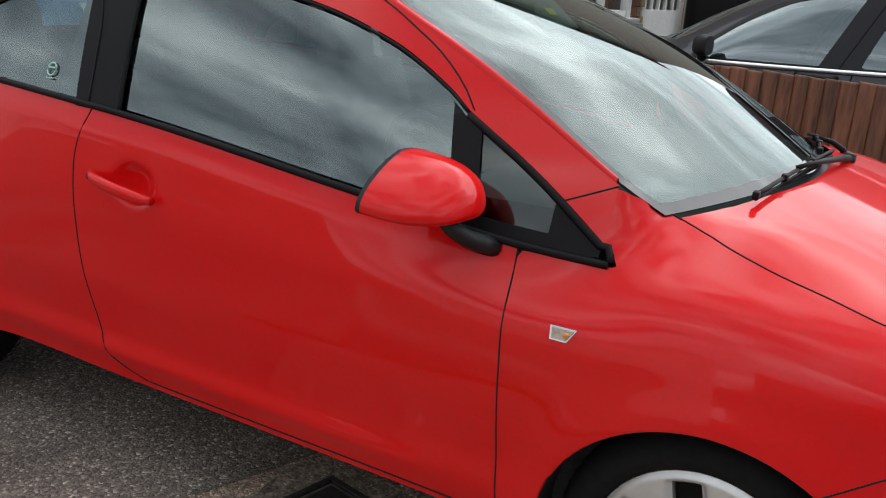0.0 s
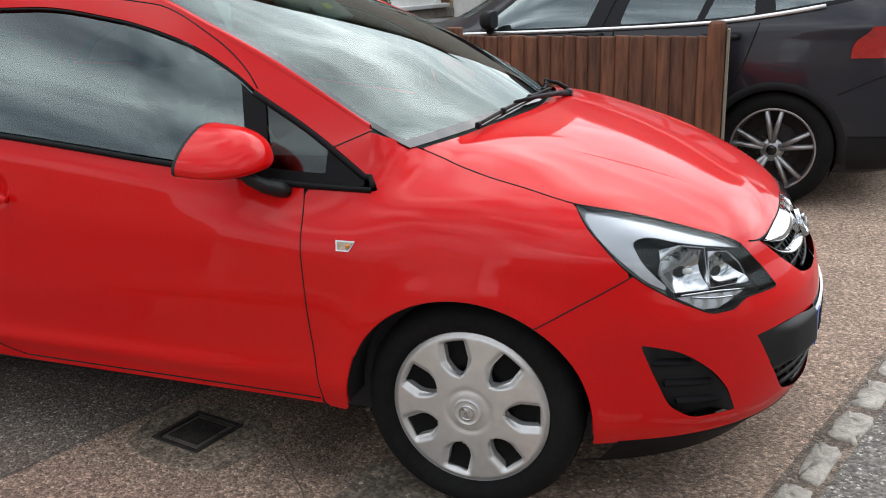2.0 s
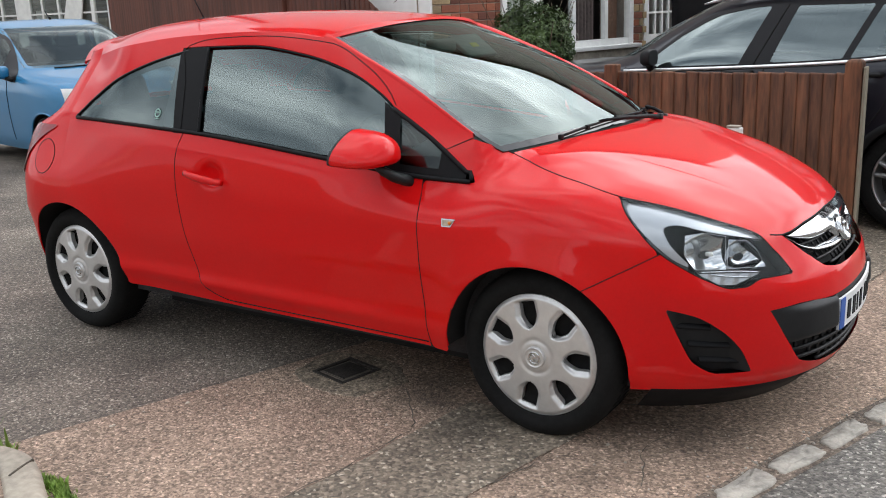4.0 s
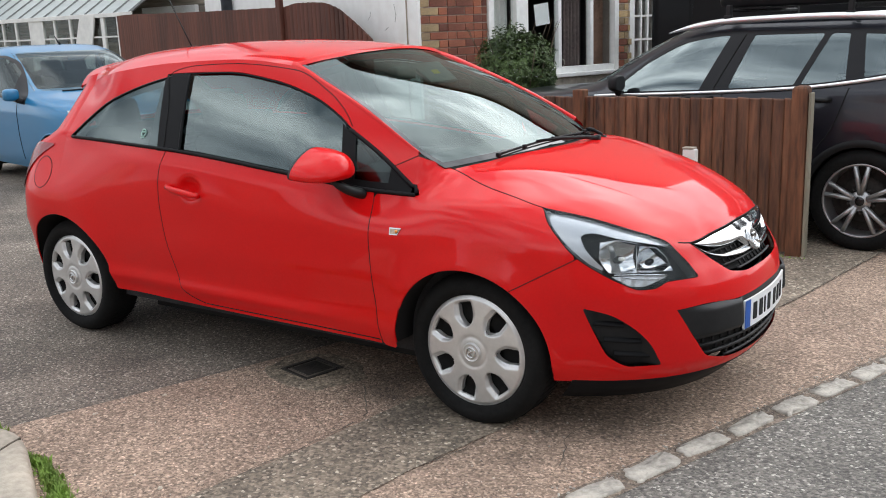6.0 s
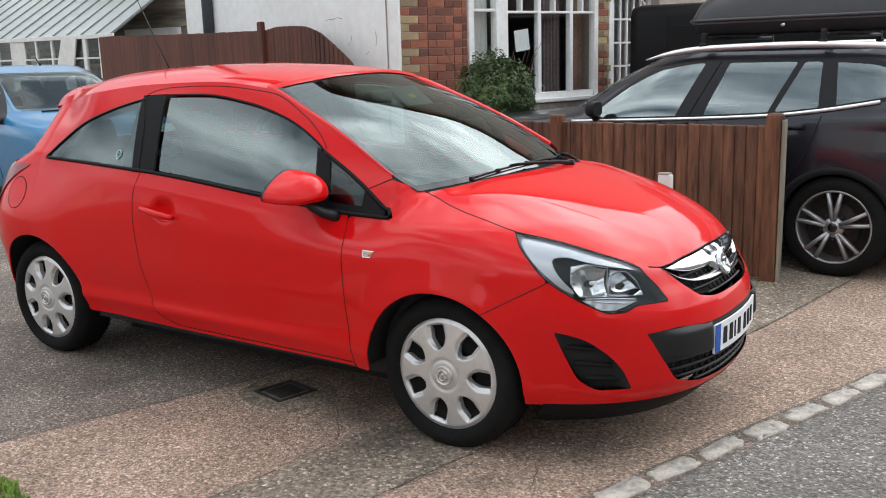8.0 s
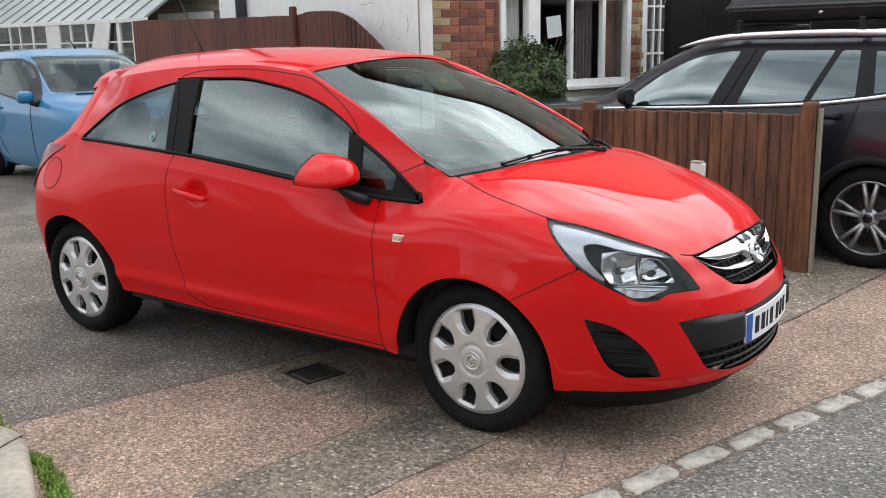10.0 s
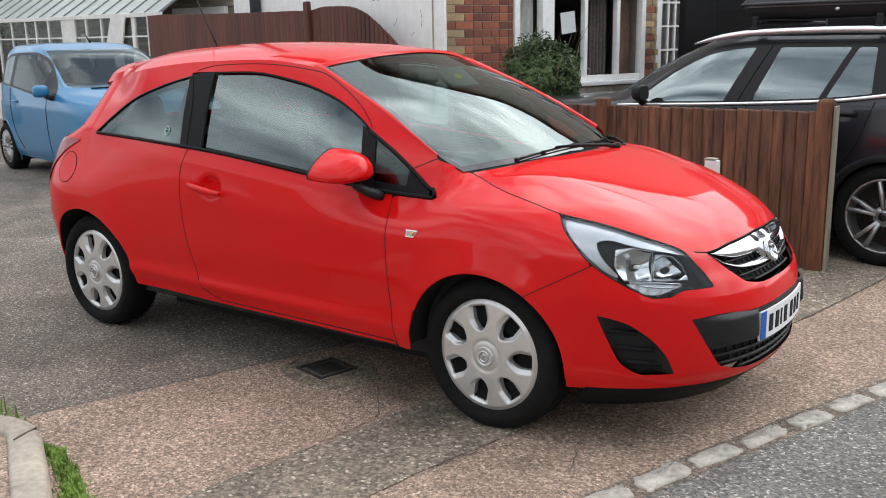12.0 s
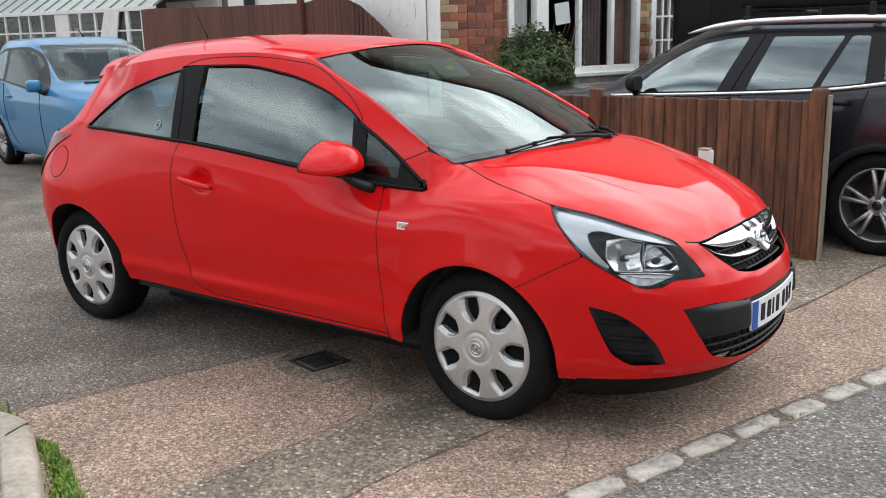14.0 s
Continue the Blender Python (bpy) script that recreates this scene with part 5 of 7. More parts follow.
part("collar", bm, COLLAR, cover, "pale worn concrete collar", smooth=False)
part("cover_frame", boxes((-0.105, 0.105, -0.105, -0.088, 0.001, 0.013), (-0.105, 0.105, 0.088, 0.105, 0.001, 0.013), (-0.105, -0.088, -0.088, 0.088, 0.001, 0.013), (0.088, 0.105, -0.088, 0.088, 0.001, 0.013), bevel=0.002), IRON, cover, smooth=False)
lid = part("lid", boxes((-0.080, 0.080, -0.080, 0.080, 0.0, 0.010), bevel=0.002), WORN_IRON, cover, "worn edge of the lid", smooth=False)
part("lid_plate", boxes((-0.068, 0.068, -0.068, 0.068, 0.0, 0.0122), bevel=0.002), IRON, lid, smooth=False)
part("lid_gap", boxes((-0.088, 0.088, -0.088, 0.088, -0.004, 0.0045)), DARK, cover, smooth=False)

# raised concrete kerb round a bed at the pavement's edge
bed = thing("bed_edging", label="rounded raised concrete edging round a gravel bed", category="edging")


def edging(off, z):
    """The outline of the edging: a straight from the road, a round end, and a straight back."""
    pts = []
    c = Vector((-1.32, -2.28, 0))
    r = 0.36 + off
    s, o = Vector((0.88, -0.474, 0)), Vector((0.474, 0.88, 0))
    for b in span(1.75, 0.1, 8):
        pts.append(c + s * b + o * r)
    for t in span(61.7, 151.7, 16):
        pts.append(c + Vector((math.cos(radians(t)), math.sin(radians(t)), 0)) * r)
    for b in span(0.1, 1.6, 8):
        pts.append(c - s * r - o * b)
    return [p + Vector((0, 0, z)) for p in pts]


bm = bmesh.new()
sheet(bm, [edging(0.012, -0.01), edging(0.004, 0.10), edging(-0.004, 0.128), edging(-0.022, 0.137), edging(-0.10, 0.137), edging(-0.112, 0.125), edging(-0.112, 0.05)])
part("edging", bm, CONCRETE, bed)
bm = bmesh.new()
tube(bm, [(-1.205, -1.945, 0.10), (-1.20, -1.952, 0.137), (-1.185, -2.00, 0.1385), (-1.165, -2.055, 0.1375)], 0.004, 5)
part("edging_joint", bm, JOINT, bed)
bm = bmesh.new()
bm.faces.new([bm.verts.new(p) for p in edging(-0.108, 0.116)])
part("bed_filling", bm, PAVE, bed, "pinkish gravel filling", smooth=False)


def grass_tufts(name, path, count, tall, label):
    rng = random.Random(count)
    verts, faces = [], []
    for k in range(count):
        t = rng.random()
        i = min(len(path) - 2, int(t * (len(path) - 1)))
        p = Vector(path[i]).lerp(Vector(path[i + 1]), t * (len(path) - 1) - i)
        w = rng.gauss(0, 1) * p.z
        x, y = p.x + w * 0.9, p.y + rng.gauss(0, 1) * p.z
        h = tall * rng.uniform(0.4, 1.2)
        a = rng.uniform(0, 6.283)
        dx, dy = math.cos(a), math.sin(a)
        lean = rng.uniform(0.1, 0.7) * h
        b = len(verts)
        wd = rng.uniform(0.0016, 0.0035) * (1 if rng.random() < 0.75 else 3.0)
        verts += [(x - dy * wd, y + dx * wd, 0.0), (x + dy * wd, y - dx * wd, 0.0), (x + dx * lean * 0.45 + dy * wd * 0.8, y + dy * lean * 0.45 - dx * wd * 0.8, h * 0.6), (x + dx * lean * 0.45 - dy * wd * 0.8, y + dy * lean * 0.45 + dx * wd * 0.8, h * 0.6), (x + dx * lean, y + dy * lean, h)]
        faces += [(b, b + 1, b + 2, b + 3), (b + 3, b + 2, b + 4)]
    me = bpy.data.meshes.new(name)
    me.from_pydata(verts, [], faces)
    me.materials.append(GRASS)
    return tagged(new(name, me), label, "grass", kind="stuff")


grass_tufts("grass", [(-1.44, -1.87, 0.010), (-1.18, -1.89, 0.014), (-0.93, -1.995, 0.020), (-0.74, -2.10, 0.026), (-0.4, -2.28, 0.03)], 3600, 0.026, "short green grass and weeds along the edging")
grass_tufts("weeds", [(-2.0, -1.82, 0.05), (-1.76, -1.84, 0.04), (-1.48, -1.86, 0.02)], 150, 0.09, "dry straggling weeds at the drive's edge")


def loose_grit(name, count, seed, place, label, material):
    """Small loose stones lying where place() puts them."""
    rng = random.Random(seed)
    verts, faces = [], []
    for k in range(count):
        x, y = place(rng)
        r = rng.uniform(0.0022, 0.0060) * (1.8 if rng.random() < 0.05 else 1.0)
        a, i = rng.uniform(0, 6.28), len(verts)
        ring = [(x + r * rng.uniform(0.7, 1.2) * math.cos(a + t), y + r * rng.uniform(0.7, 1.2) * math.sin(a + t)) for t in (0, 1.26, 2.51, 3.77, 5.03)]
        verts += [(px, py, 0.006) for px, py in ring] + [(x + (px - x) * 0.6, y + (py - y) * 0.6, 0.007 + r * 0.5) for px, py in ring]
        faces += [(i + n, i + (n + 1) % 5, i + 5 + (n + 1) % 5, i + 5 + n) for n in range(5)] + [tuple(range(i + 5, i + 10))]
    me = bpy.data.meshes.new(name)
    me.from_pydata(verts, [], faces)
    me.materials.append(material)
    return tagged(new(name, me), label, "grit", kind="stuff")


def along_kerb(rng):
    p = KERB + D * rng.uniform(-1.5, 4.0) + N1 * (-0.062 + rng.gauss(0, 0.03))
    return p.x, p.y


def on_pavement(rng):
    p = KERB + D * rng.uniform(-2.2, 3.0) + N1 * rng.uniform(-1.9, -0.1)
    return p.x, p.y


GRIT = mat("grit", (0.46, 0.40, 0.33), rough=0.9, var=0.5, scale=40)
loose_grit("loose_grit", 420, 5, along_kerb, "loose grit along the kerb stones", STONE)
loose_grit("pebbles", 700, 6, on_pavement, "scattered pale pebbles on the pavement", GRIT)
grass_tufts("fence_weeds", [(0.47, 2.36, 0.012), (0.40, 2.34, 0.012), (0.30, 2.36, 0.010)], 40, 0.022, "small green weeds at the foot of the fence post")


# ---- fences ----
def own_shade(name, base, low=(0.62, 0.62, 0.64), high=(1.22, 1.18, 1.12), **more):
    """A material of which each piece takes its own shade."""
    m = mat(name, base, **more)
    nt = m.node_tree
    b = nt.nodes["Principled BSDF"]
    src = b.inputs["Base Color"].links[0].from_socket
    info = nt.nodes.new("ShaderNodeObjectInfo")
    tone = nt.nodes.new("ShaderNodeMix")
    tone.data_type = "RGBA"
    tone.inputs["A"].default_value, tone.inputs["B"].default_value = (*low, 1), (*high, 1)
    mul = nt.nodes.new("ShaderNodeMix")
    mul.data_type, mul.blend_type = "RGBA", "MULTIPLY"
    mul.inputs["Factor"].default_value = 1.0
    nt.links.new(info.outputs["Random"], tone.inputs["Factor"])
    nt.links.new(src, mul.inputs["A"])
    nt.links.new(tone.outputs["Result"], mul.inputs["B"])
    nt.links.new(mul.outputs["Result"], b.inputs["Base Color"])
    return m


FENCE = own_shade("brown_fence", (0.106, 0.041, 0.021), (0.72, 0.72, 0.74), (1.18, 1.15, 1.1), rough=0.72, var=0.72, scale=42, stretch=(1, 1, 0.13), bump=0.3, bscale=60, color2=(0.235, 0.098, 0.047))
FENCE_END = mat("grey_end_grain", (0.26, 0.235, 0.18), rough=0.85, var=0.4, scale=20, stretch=(1, 1, 0.1), bump=0.2, bscale=60)
FENCE_RED = own_shade("redbrown_fence", (0.118, 0.039, 0.023), (0.88, 0.88, 0.9), (1.1, 1.08, 1.05), rough=0.75, var=0.45, scale=18, stretch=(1, 1, 0.08), bump=0.2, bscale=50)


def board(bm, x0, x1, y, z0, z1, z1b, thick=0.024):
    """One board with a rounded face, fuller towards its right edge, and a softened top."""
    full = [(0.0, 0.45), (0.06, 0.60), (0.20, 0.80), (0.45, 0.95), (0.70, 1.0), (0.88, 0.92), (0.97, 0.74), (1.0, 0.50)]
    f = [(x0 + (x1 - x0) * u, y - thick * k) for u, k in full] + [(x1, y + 0.002), (x0, y + 0.002)]
    rows = []
    for drop, pull in ((None, 1.0), (0.012, 1.0), (0.004, 0.86), (0.0, 0.6)):
        rows.append([Vector((px, y + (py - y) * pull, z0 if drop is None else z1 + (z1b - z1) * (px - x0) / (x1 - x0) - drop)) for px, py in f])
    vs = sheet(bm, rows, close=True)
    bm.faces.new(vs[-1])


def fence_post(bm, x, y, w, top):
    box(bm, x - w / 2, x + w / 2, y - w / 2, y + w / 2, 0, top, bevel=0.010)


fence = thing("boundary_fence", label="low brown-stained feather-edge fence beside the drive", category="fence")
rng = random.Random(7)
x = -2.45
while x < 0.325:
    w = rng.uniform(0.070, 0.084)
    bm = bmesh.new()
    top = 1.012 + rng.uniform(-0.004, 0.004)
    board(bm, x, min(x + w + 0.001, 0.345), 2.44, 0.03, top, top - rng.uniform(0, 0.006))
    part("board", bm, FENCE, fence)
    x += w
bm = bmesh.new()
rows = [[Vector((0.385 + (px - 0.385) * k, 2.45 + (py - 2.45) * k, z)) for px, py in ((0.338, 2.402), (0.43, 2.398), (0.436, 2.43), (0.432, 2.50), (0.338, 2.50))] for z, k in ((0, 1), (0.4, 1), (0.8, 1), (1.055, 1), (1.072, 0.94), (1.083, 0.78), (1.088, 0.4))]
vs = sheet(bm, rows, close=True)
bm.faces.new(vs[-1])
part("end_post", bm, FENCE, fence, "weathered post with a rounded top", smooth=False)
part("post_edge", boxes((0.437, 0.452, 2.41, 2.50, 0, 1.045), bevel=0.004), FENCE_END, fence, "grey unstained edge of the post", smooth=False)
bm = bmesh.new()
fence_post(bm, -1.12, 2.43, 0.085, 1.06)
part("post", bm, FENCE, fence, smooth=False)
for z in (0.25, 0.85):
    part("rail", boxes((-2.4, 0.34, 2.446, 2.49, z - 0.04, z + 0.04)), FENCE, fence, smooth=False)

marker = thing("marker_post", pose(-0.2, 2.12, 0), "short white-painted post with chipped top", "post")
part("shaft", boxes((-0.042, 0.042, -0.03, 0.03, 0, 0.712), bevel=0.008), WHITE, marker, smooth=False)
part("cap", boxes((-0.044, 0.03, -0.031, 0.031, 0.712, 0.724), bevel=0.004), CONCRETE, marker, smooth=False)

# ---- the house ----
MH = Matrix(((D.x, N1.x, 0, -3.72), (D.y, N1.y, 0, 4.17), (0, 0, 1, 0), (0, 0, 0, 1)))
MORTAR = mat("mortar", (0.46, 0.39, 0.34), rough=0.95, var=0.2, scale=40)
RENDER = mat("white_render", (0.91, 0.90, 0.87), rough=0.85, var=0.09, scale=9, bump=0.3, bscale=22, color2=(0.95, 0.95, 0.93), detail=8.0)
GLASS = glass("house_glass", (0.90, 0.93, 0.93), ior=1.62)
CURTAIN = mat("pale_curtain", (0.78, 0.77, 0.73), rough=0.9, var=0.1, scale=30)
DRAPE = mat("brown_curtain", (0.20, 0.15, 0.14), rough=0.9, var=0.3, scale=30)
REFLECTED_BRICK = mat("reflected_brick", (0.30, 0.17, 0.12), rough=0.9, var=0.3, scale=30)
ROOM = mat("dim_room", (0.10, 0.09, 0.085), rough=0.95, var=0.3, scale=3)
PIPE = mat("slate_pipe", (0.040, 0.046, 0.055), rough=0.45, var=0.25, scale=20)
SILL = mat("weathered_sill", (0.42, 0.38, 0.32), rough=0.9, var=0.3, scale=25, bump=0.2, bscale=80)


BRICK = own_shade("red_brick", (0.29, 0.102, 0.064), (0.50, 0.52, 0.58), (1.32, 1.25, 1.05), rough=0.85, var=0.3, scale=70, bump=0.3, bscale=120)
BUFF = own_shade("buff_brick", (0.46, 0.34, 0.19), (0.55, 0.55, 0.6), (1.2, 1.15, 1.05), rough=0.85, var=0.3, scale=70, bump=0.3, bscale=120)


house = thing("house", MH, "red brick house with buff corner bricks and a white rendered side", "house")
# front wall round the window and door, with the side wall
wall = part("front_wall", boxes((0.0, 0.86, -0.28, -0.012, 0, 6.3), (0.86, 2.82, -0.28, -0.012, 0, 0.93), (0.86, 2.82, -0.28, -0.012, 2.45, 6.3), (2.82, 3.03, -0.28, -0.012, 0, 6.3), (3.03, 3.95, -0.28, -0.012, 2.25, 6.3), (3.95, 8.0, -0.28, -0.012, 0, 6.3)), MORTAR, house, smooth=False)
part("side_wall", boxes((-0.03, 0.0, -5.2, -0.004, 0, 6.3), (0.0, 0.25, -5.2, -0.28, 0, 6.3)), RENDER, house, "cracked white render", smooth=False)
part("back_wall", boxes((0.0, 8.0, -5.4, -5.2, 0, 6.3), (7.75, 8.0, -5.2, -0.28, 0, 6.3)), RENDER, house, smooth=False)
ROOF = mat("roof_tiles", (0.16, 0.07, 0.05), rough=0.9, var=0.4, scale=12)
bm = bmesh.new()
sheet(bm, [[Vector((x, y, z)) for x in (-0.3, 8.3)] for y, z in ((0.35, 6.2), (-2.7, 8.3), (-5.8, 6.2))])
sheet(bm, [[Vector((x, y, z)) for x in (-0.3, 8.3)] for y, z in ((0.35, 6.1), (-2.7, 8.2), (-5.8, 6.1))])
part("roof", bm, ROOF, house, smooth=False)
# drainpipe and cable on the render
bm = bmesh.new()
tube(bm, [(-0.10, -4.42, 0.1), (-0.10, -4.42, 4.8)], 0.075, 14)
part("drainpipe", bm, PIPE, house, "dark slate-grey drainpipe")
bm = bmesh.new()
tube(bm, [(-0.038, -0.20, 0.4), (-0.038, -0.195, 1.5), (-0.038, -0.205, 4.0)], 0.007, 6)
part("cable", bm, CONCRETE, house)
for pts in (((-1.40, 1.90), (-1.33, 1.915), (-1.25, 1.905), (-1.17, 1.925), (-1.06, 1.91)), ((-0.95, 1.63), (-0.90, 1.67), (-0.88, 1.72)), ((-0.62, 1.52), (-0.55, 1.55)), ((-0.42, 1.60), (-0.40, 1.68), (-0.43, 1.78))):
    bm = bmesh.new()
    tube(bm, [(-0.031, y, z) for y, z in pts], 0.0022, 4)
    part("crack", bm, JOINT, house)
# window
win = new("window")
win.parent = house
tagged(win, "white-framed window with curtains and a sheet of paper")


def bars(name, *cs, parent=None, material=WHITE, bevel=0.004, label=""):
    return part(name, boxes(*cs, bevel=bevel), material, parent or win, label, smooth=False)


for c in ((0.86, 0.93, -0.07, 0.02, 0.98, 2.45), (2.755, 2.82, -0.07, 0.02, 0.98, 2.45)):
    bars("jamb", c)
bars("broad_post", (1.235, 1.40, -0.07, 0.03, 0.98, 2.45))
for c in ((1.86, 1.91, -0.055, 0.012, 1.03, 2.45), (2.36, 2.41, -0.055, 0.012, 1.03, 2.45)):
    bars("mullion", c)
bars("bottom_rail", (0.93, 1.235, -0.11, 0.012, 0.98, 1.045))
bars("bottom_rail", (1.40, 2.745, -0.11, 0.012, 0.98, 1.045))
bars("transom", (0.93, 1.235, -0.10, 0.008, 1.935, 1.965))
bars("transom", (1.40, 2.745, -0.10, 0.008, 1.92, 1.945))
bars("head", (0.86, 2.82, -0.12, 0.02, 2.40, 2.45))
for x in (1.63, 2.135, 2.58):
    bars("glazing_bar", (x - 0.01, x + 0.01, -0.08, 0.0, 1.945, 2.40), bevel=0.0)
bars("sill", (0.80, 2.88, -0.1, 0.10, 0.935, 0.98), material=WHITE, bevel=0.01)
part("stone_sill", boxes((0.80, 3.0, -0.1, 0.06, 0.83, 0.93), bevel=0.012), SILL, win, "weathered stone sill", smooth=False)
for x0, x1 in ((0.93, 1.235), (1.40, 1.86), (1.91, 2.36), (2.41, 2.745)):
    gl = part("pane", pane(x0, x1, -0.030, 1.045, 2.40), GLASS, win, smooth=False, out=(0, 1, 0))
    gl.visible_shadow = False
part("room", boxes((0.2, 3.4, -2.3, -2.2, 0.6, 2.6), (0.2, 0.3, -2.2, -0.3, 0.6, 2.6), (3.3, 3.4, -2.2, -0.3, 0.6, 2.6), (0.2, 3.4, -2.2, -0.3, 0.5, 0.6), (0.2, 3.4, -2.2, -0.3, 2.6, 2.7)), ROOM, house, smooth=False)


def drape(name, x0, x1, y, z0, z1, material, folds, label):
    bm = bmesh.new()
    sheet(bm, [[Vector((x0 + (x1 - x0) * k / 40, y + 0.022 * math.sin(folds * 2 * math.pi * k / 40) + 0.004 * math.sin(3.1 * k), z)) for k in range(41)] for z in span(z0, z1, 6)])
    return part(name, bm, material, win, label)


drape("net_curtain", 0.95, 1.24, -0.135, 1.0, 2.4, CURTAIN, 4, "pale net curtain")
drape("curtain", 2.08, 2.35, -0.15, 1.0, 2.4, DRAPE, 5, "brown drawn curtain")
# brick reflection of the last pane, painted as hanging folds
drape("curtain", 2.46, 2.74, -0.16, 1.0, 2.4, REFLECTED_BRICK, 2, "brick-coloured folds standing in for a brick reflection")
part("paper", box(bmesh.new(), -0.105, 0.105, -0.002, 0.002, -0.115, 0.115, m=pose(1.665, -0.045, 1.63, 0, -7, 0)), WHITE, win, "sheet of white paper in the pane", smooth=False)
for x in (1.93, 2.02):
    bm = bmesh.new()
    tube(bm, [(x + 0.035 * math.cos(t), -0.10, 1.085 + 0.04 * math.sin(t)) for t in span(0, 2 * math.pi, 16)], 0.006, 6)
    part("ornament_ring", bm, SILL, win, "pale ring on the inner sill")
# front door with arched lights
door = new("front_door")
door.parent = house
tagged(door, "white front door with small panes under an arch")
part("door_leaf", boxes((3.09, 3.95, -0.20, -0.15, 0.05, 1.05), (3.09, 3.15, -0.20, -0.15, 1.05, 2.2), (3.89, 3.95, -0.20, -0.15, 1.05, 2.2)), WHITE, door, smooth=False)
for x in (3.27, 3.40, 3.52, 3.64, 3.77):
    bars("glazing_bar", (x - 0.011, x + 0.011, -0.19, -0.155, 1.05, 2.2), parent=door, bevel=0.0)
for z in (1.30, 1.58, 1.86):
    bars("glazing_bar", (3.15, 3.89, -0.19, -0.157, z - 0.011, z + 0.011), parent=door, bevel=0.0)
bars("door_frame", (3.03, 3.09, -0.22, 0.0, 0, 2.25), parent=door)
bm = bmesh.new()
tube(bm, [(3.52 + 0.40 * math.cos(t), -0.165, 1.80 + 0.40 * math.sin(t)) for t in span(0, math.pi, 20)], 0.02, 6)
part("arch_bar", bm, WHITE, door)
part("door_pane", pane(3.15, 3.89, -0.175, 1.05, 2.2), GLASS, door, smooth=False, out=(0, 1, 0))
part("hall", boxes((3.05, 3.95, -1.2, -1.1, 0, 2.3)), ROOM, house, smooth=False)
lantern = new("wall_lantern")
lantern.parent = house
tagged(lantern, "black wrought-iron wall lantern")
bm = bmesh.new()
tube(bm, [(2.96, 0.0, 2.10), (2.96, 0.05, 2.10), (2.96, 0.10, 2.16), (2.96, 0.12, 2.24)], 0.009, 6)
tube(bm, [(2.96, 0.0, 2.26), (2.96, 0.08, 2.27), (2.96, 0.12, 2.25)], 0.009, 6)
part("bracket", bm, GLOSS_BLACK, lantern)
bm = bmesh.new()
box(bm, 2.91, 3.01, 0.07, 0.17, 2.25, 2.40, bevel=0.012)
part("lantern_case", bm, GLOSS_BLACK, lantern)
# bricks of the front, each its own piece
rng = random.Random(3)


def brick_mesh(l):
    bm = boxes((0, l, -0.02, 0.0, 0, 0.071), bevel=0.004)
    me = bpy.data.meshes.new("brick")
    bm.to_mesh(me)
    bm.free()
    return me


MESHES = {(l, m): brick_mesh(l) for l in (0.215, 0.1025, 0.16, 0.06) for m in (0, 1)}
for (l, m), me in MESHES.items():
    me.materials.append(BUFF if m else BRICK)


def lay(x, z, l, buff=0):
    o = new("brick", MESHES[l, buff])
    o.parent = wall
    o.location = (x, rng.uniform(-0.003, 0.003), z)


for row in range(24):
    z = 0.60 + 0.081 * row
    lay(0.0, z, 0.215 if row % 2 else 0.1025, 1 if row % 4 in (1, 2) or row % 2 else 0)
    x = 0.225 if row % 2 else 0.1125
    header = row % 2 == 1
    while x < 0.80:
        l = 0.1025 if header or x + 0.215 > 0.865 else 0.215
        l = l if x + l < 0.88 else 0.06
        header = not header
        lay(x, z, l)
        x += l + 0.01
    lay(2.83, z, 0.1025 if row % 2 else 0.16, 1 if rng.random() < 0.55 else 0)
    lay(2.94 if row % 2 else 3.0, z, 0.06, 1)
for row in range(5):
    z = 0.45 + 0.081 * row
    x = 0.9 - 0.1 * (row % 2)
    while x < 2.9:
        lay(x, z, 0.215)
        x += 0.225

# ---- bush by the window ----
LEAF = mat("privet_leaf", (0.024, 0.056, 0.015), rough=0.55, var=0.65, scale=25, color2=(0.095, 0.155, 0.036))
BARK = mat("bark", (0.10, 0.075, 0.05), rough=0.9, var=0.4, scale=40)


def leaves(name, rng, centre, radii, count, size, parent, material):
    verts, faces = [], []
    for k in range(count):
        while True:
            p = Vector((rng.uniform(-1, 1), rng.uniform(-1, 1), rng.uniform(-1, 1)))
            if 0.25 < p.length < 1:
                break
        r = p.length ** 0.35
        p = p.normalized() * r
        bump = 1 + 0.28 * noise.noise(p * 2.3 + Vector((7, 1, 3))) + 0.26 * noise.noise(p * 6)
        c = Vector((p.x * radii[0], p.y * radii[1], p.z * radii[2])) * bump + Vector(centre)
        n = (p + Vector((rng.uniform(-0.8, 0.8), rng.uniform(-0.8, 0.8), rng.uniform(-0.3, 1.0)))).normalized()
        a = n.orthogonal().normalized()
        a = Matrix.Rotation(rng.uniform(0, 6.28), 3, n) @ a
        b = n.cross(a)
        s = size * rng.uniform(0.6, 1.3)
        i = len(verts)
        verts += [c - a * s, c + b * s * 0.45 + n * s * 0.12, c + a * s, c - b * s * 0.45 + n * s * 0.12]
        faces += [(i, i + 1, i + 2), (i, i + 2, i + 3)]
    me = bpy.data.meshes.new(name)
    me.from_pydata(verts, [], faces)
    me.materials.append(material)
    ob = new(name, me)
    ob.parent = parent
    return ob


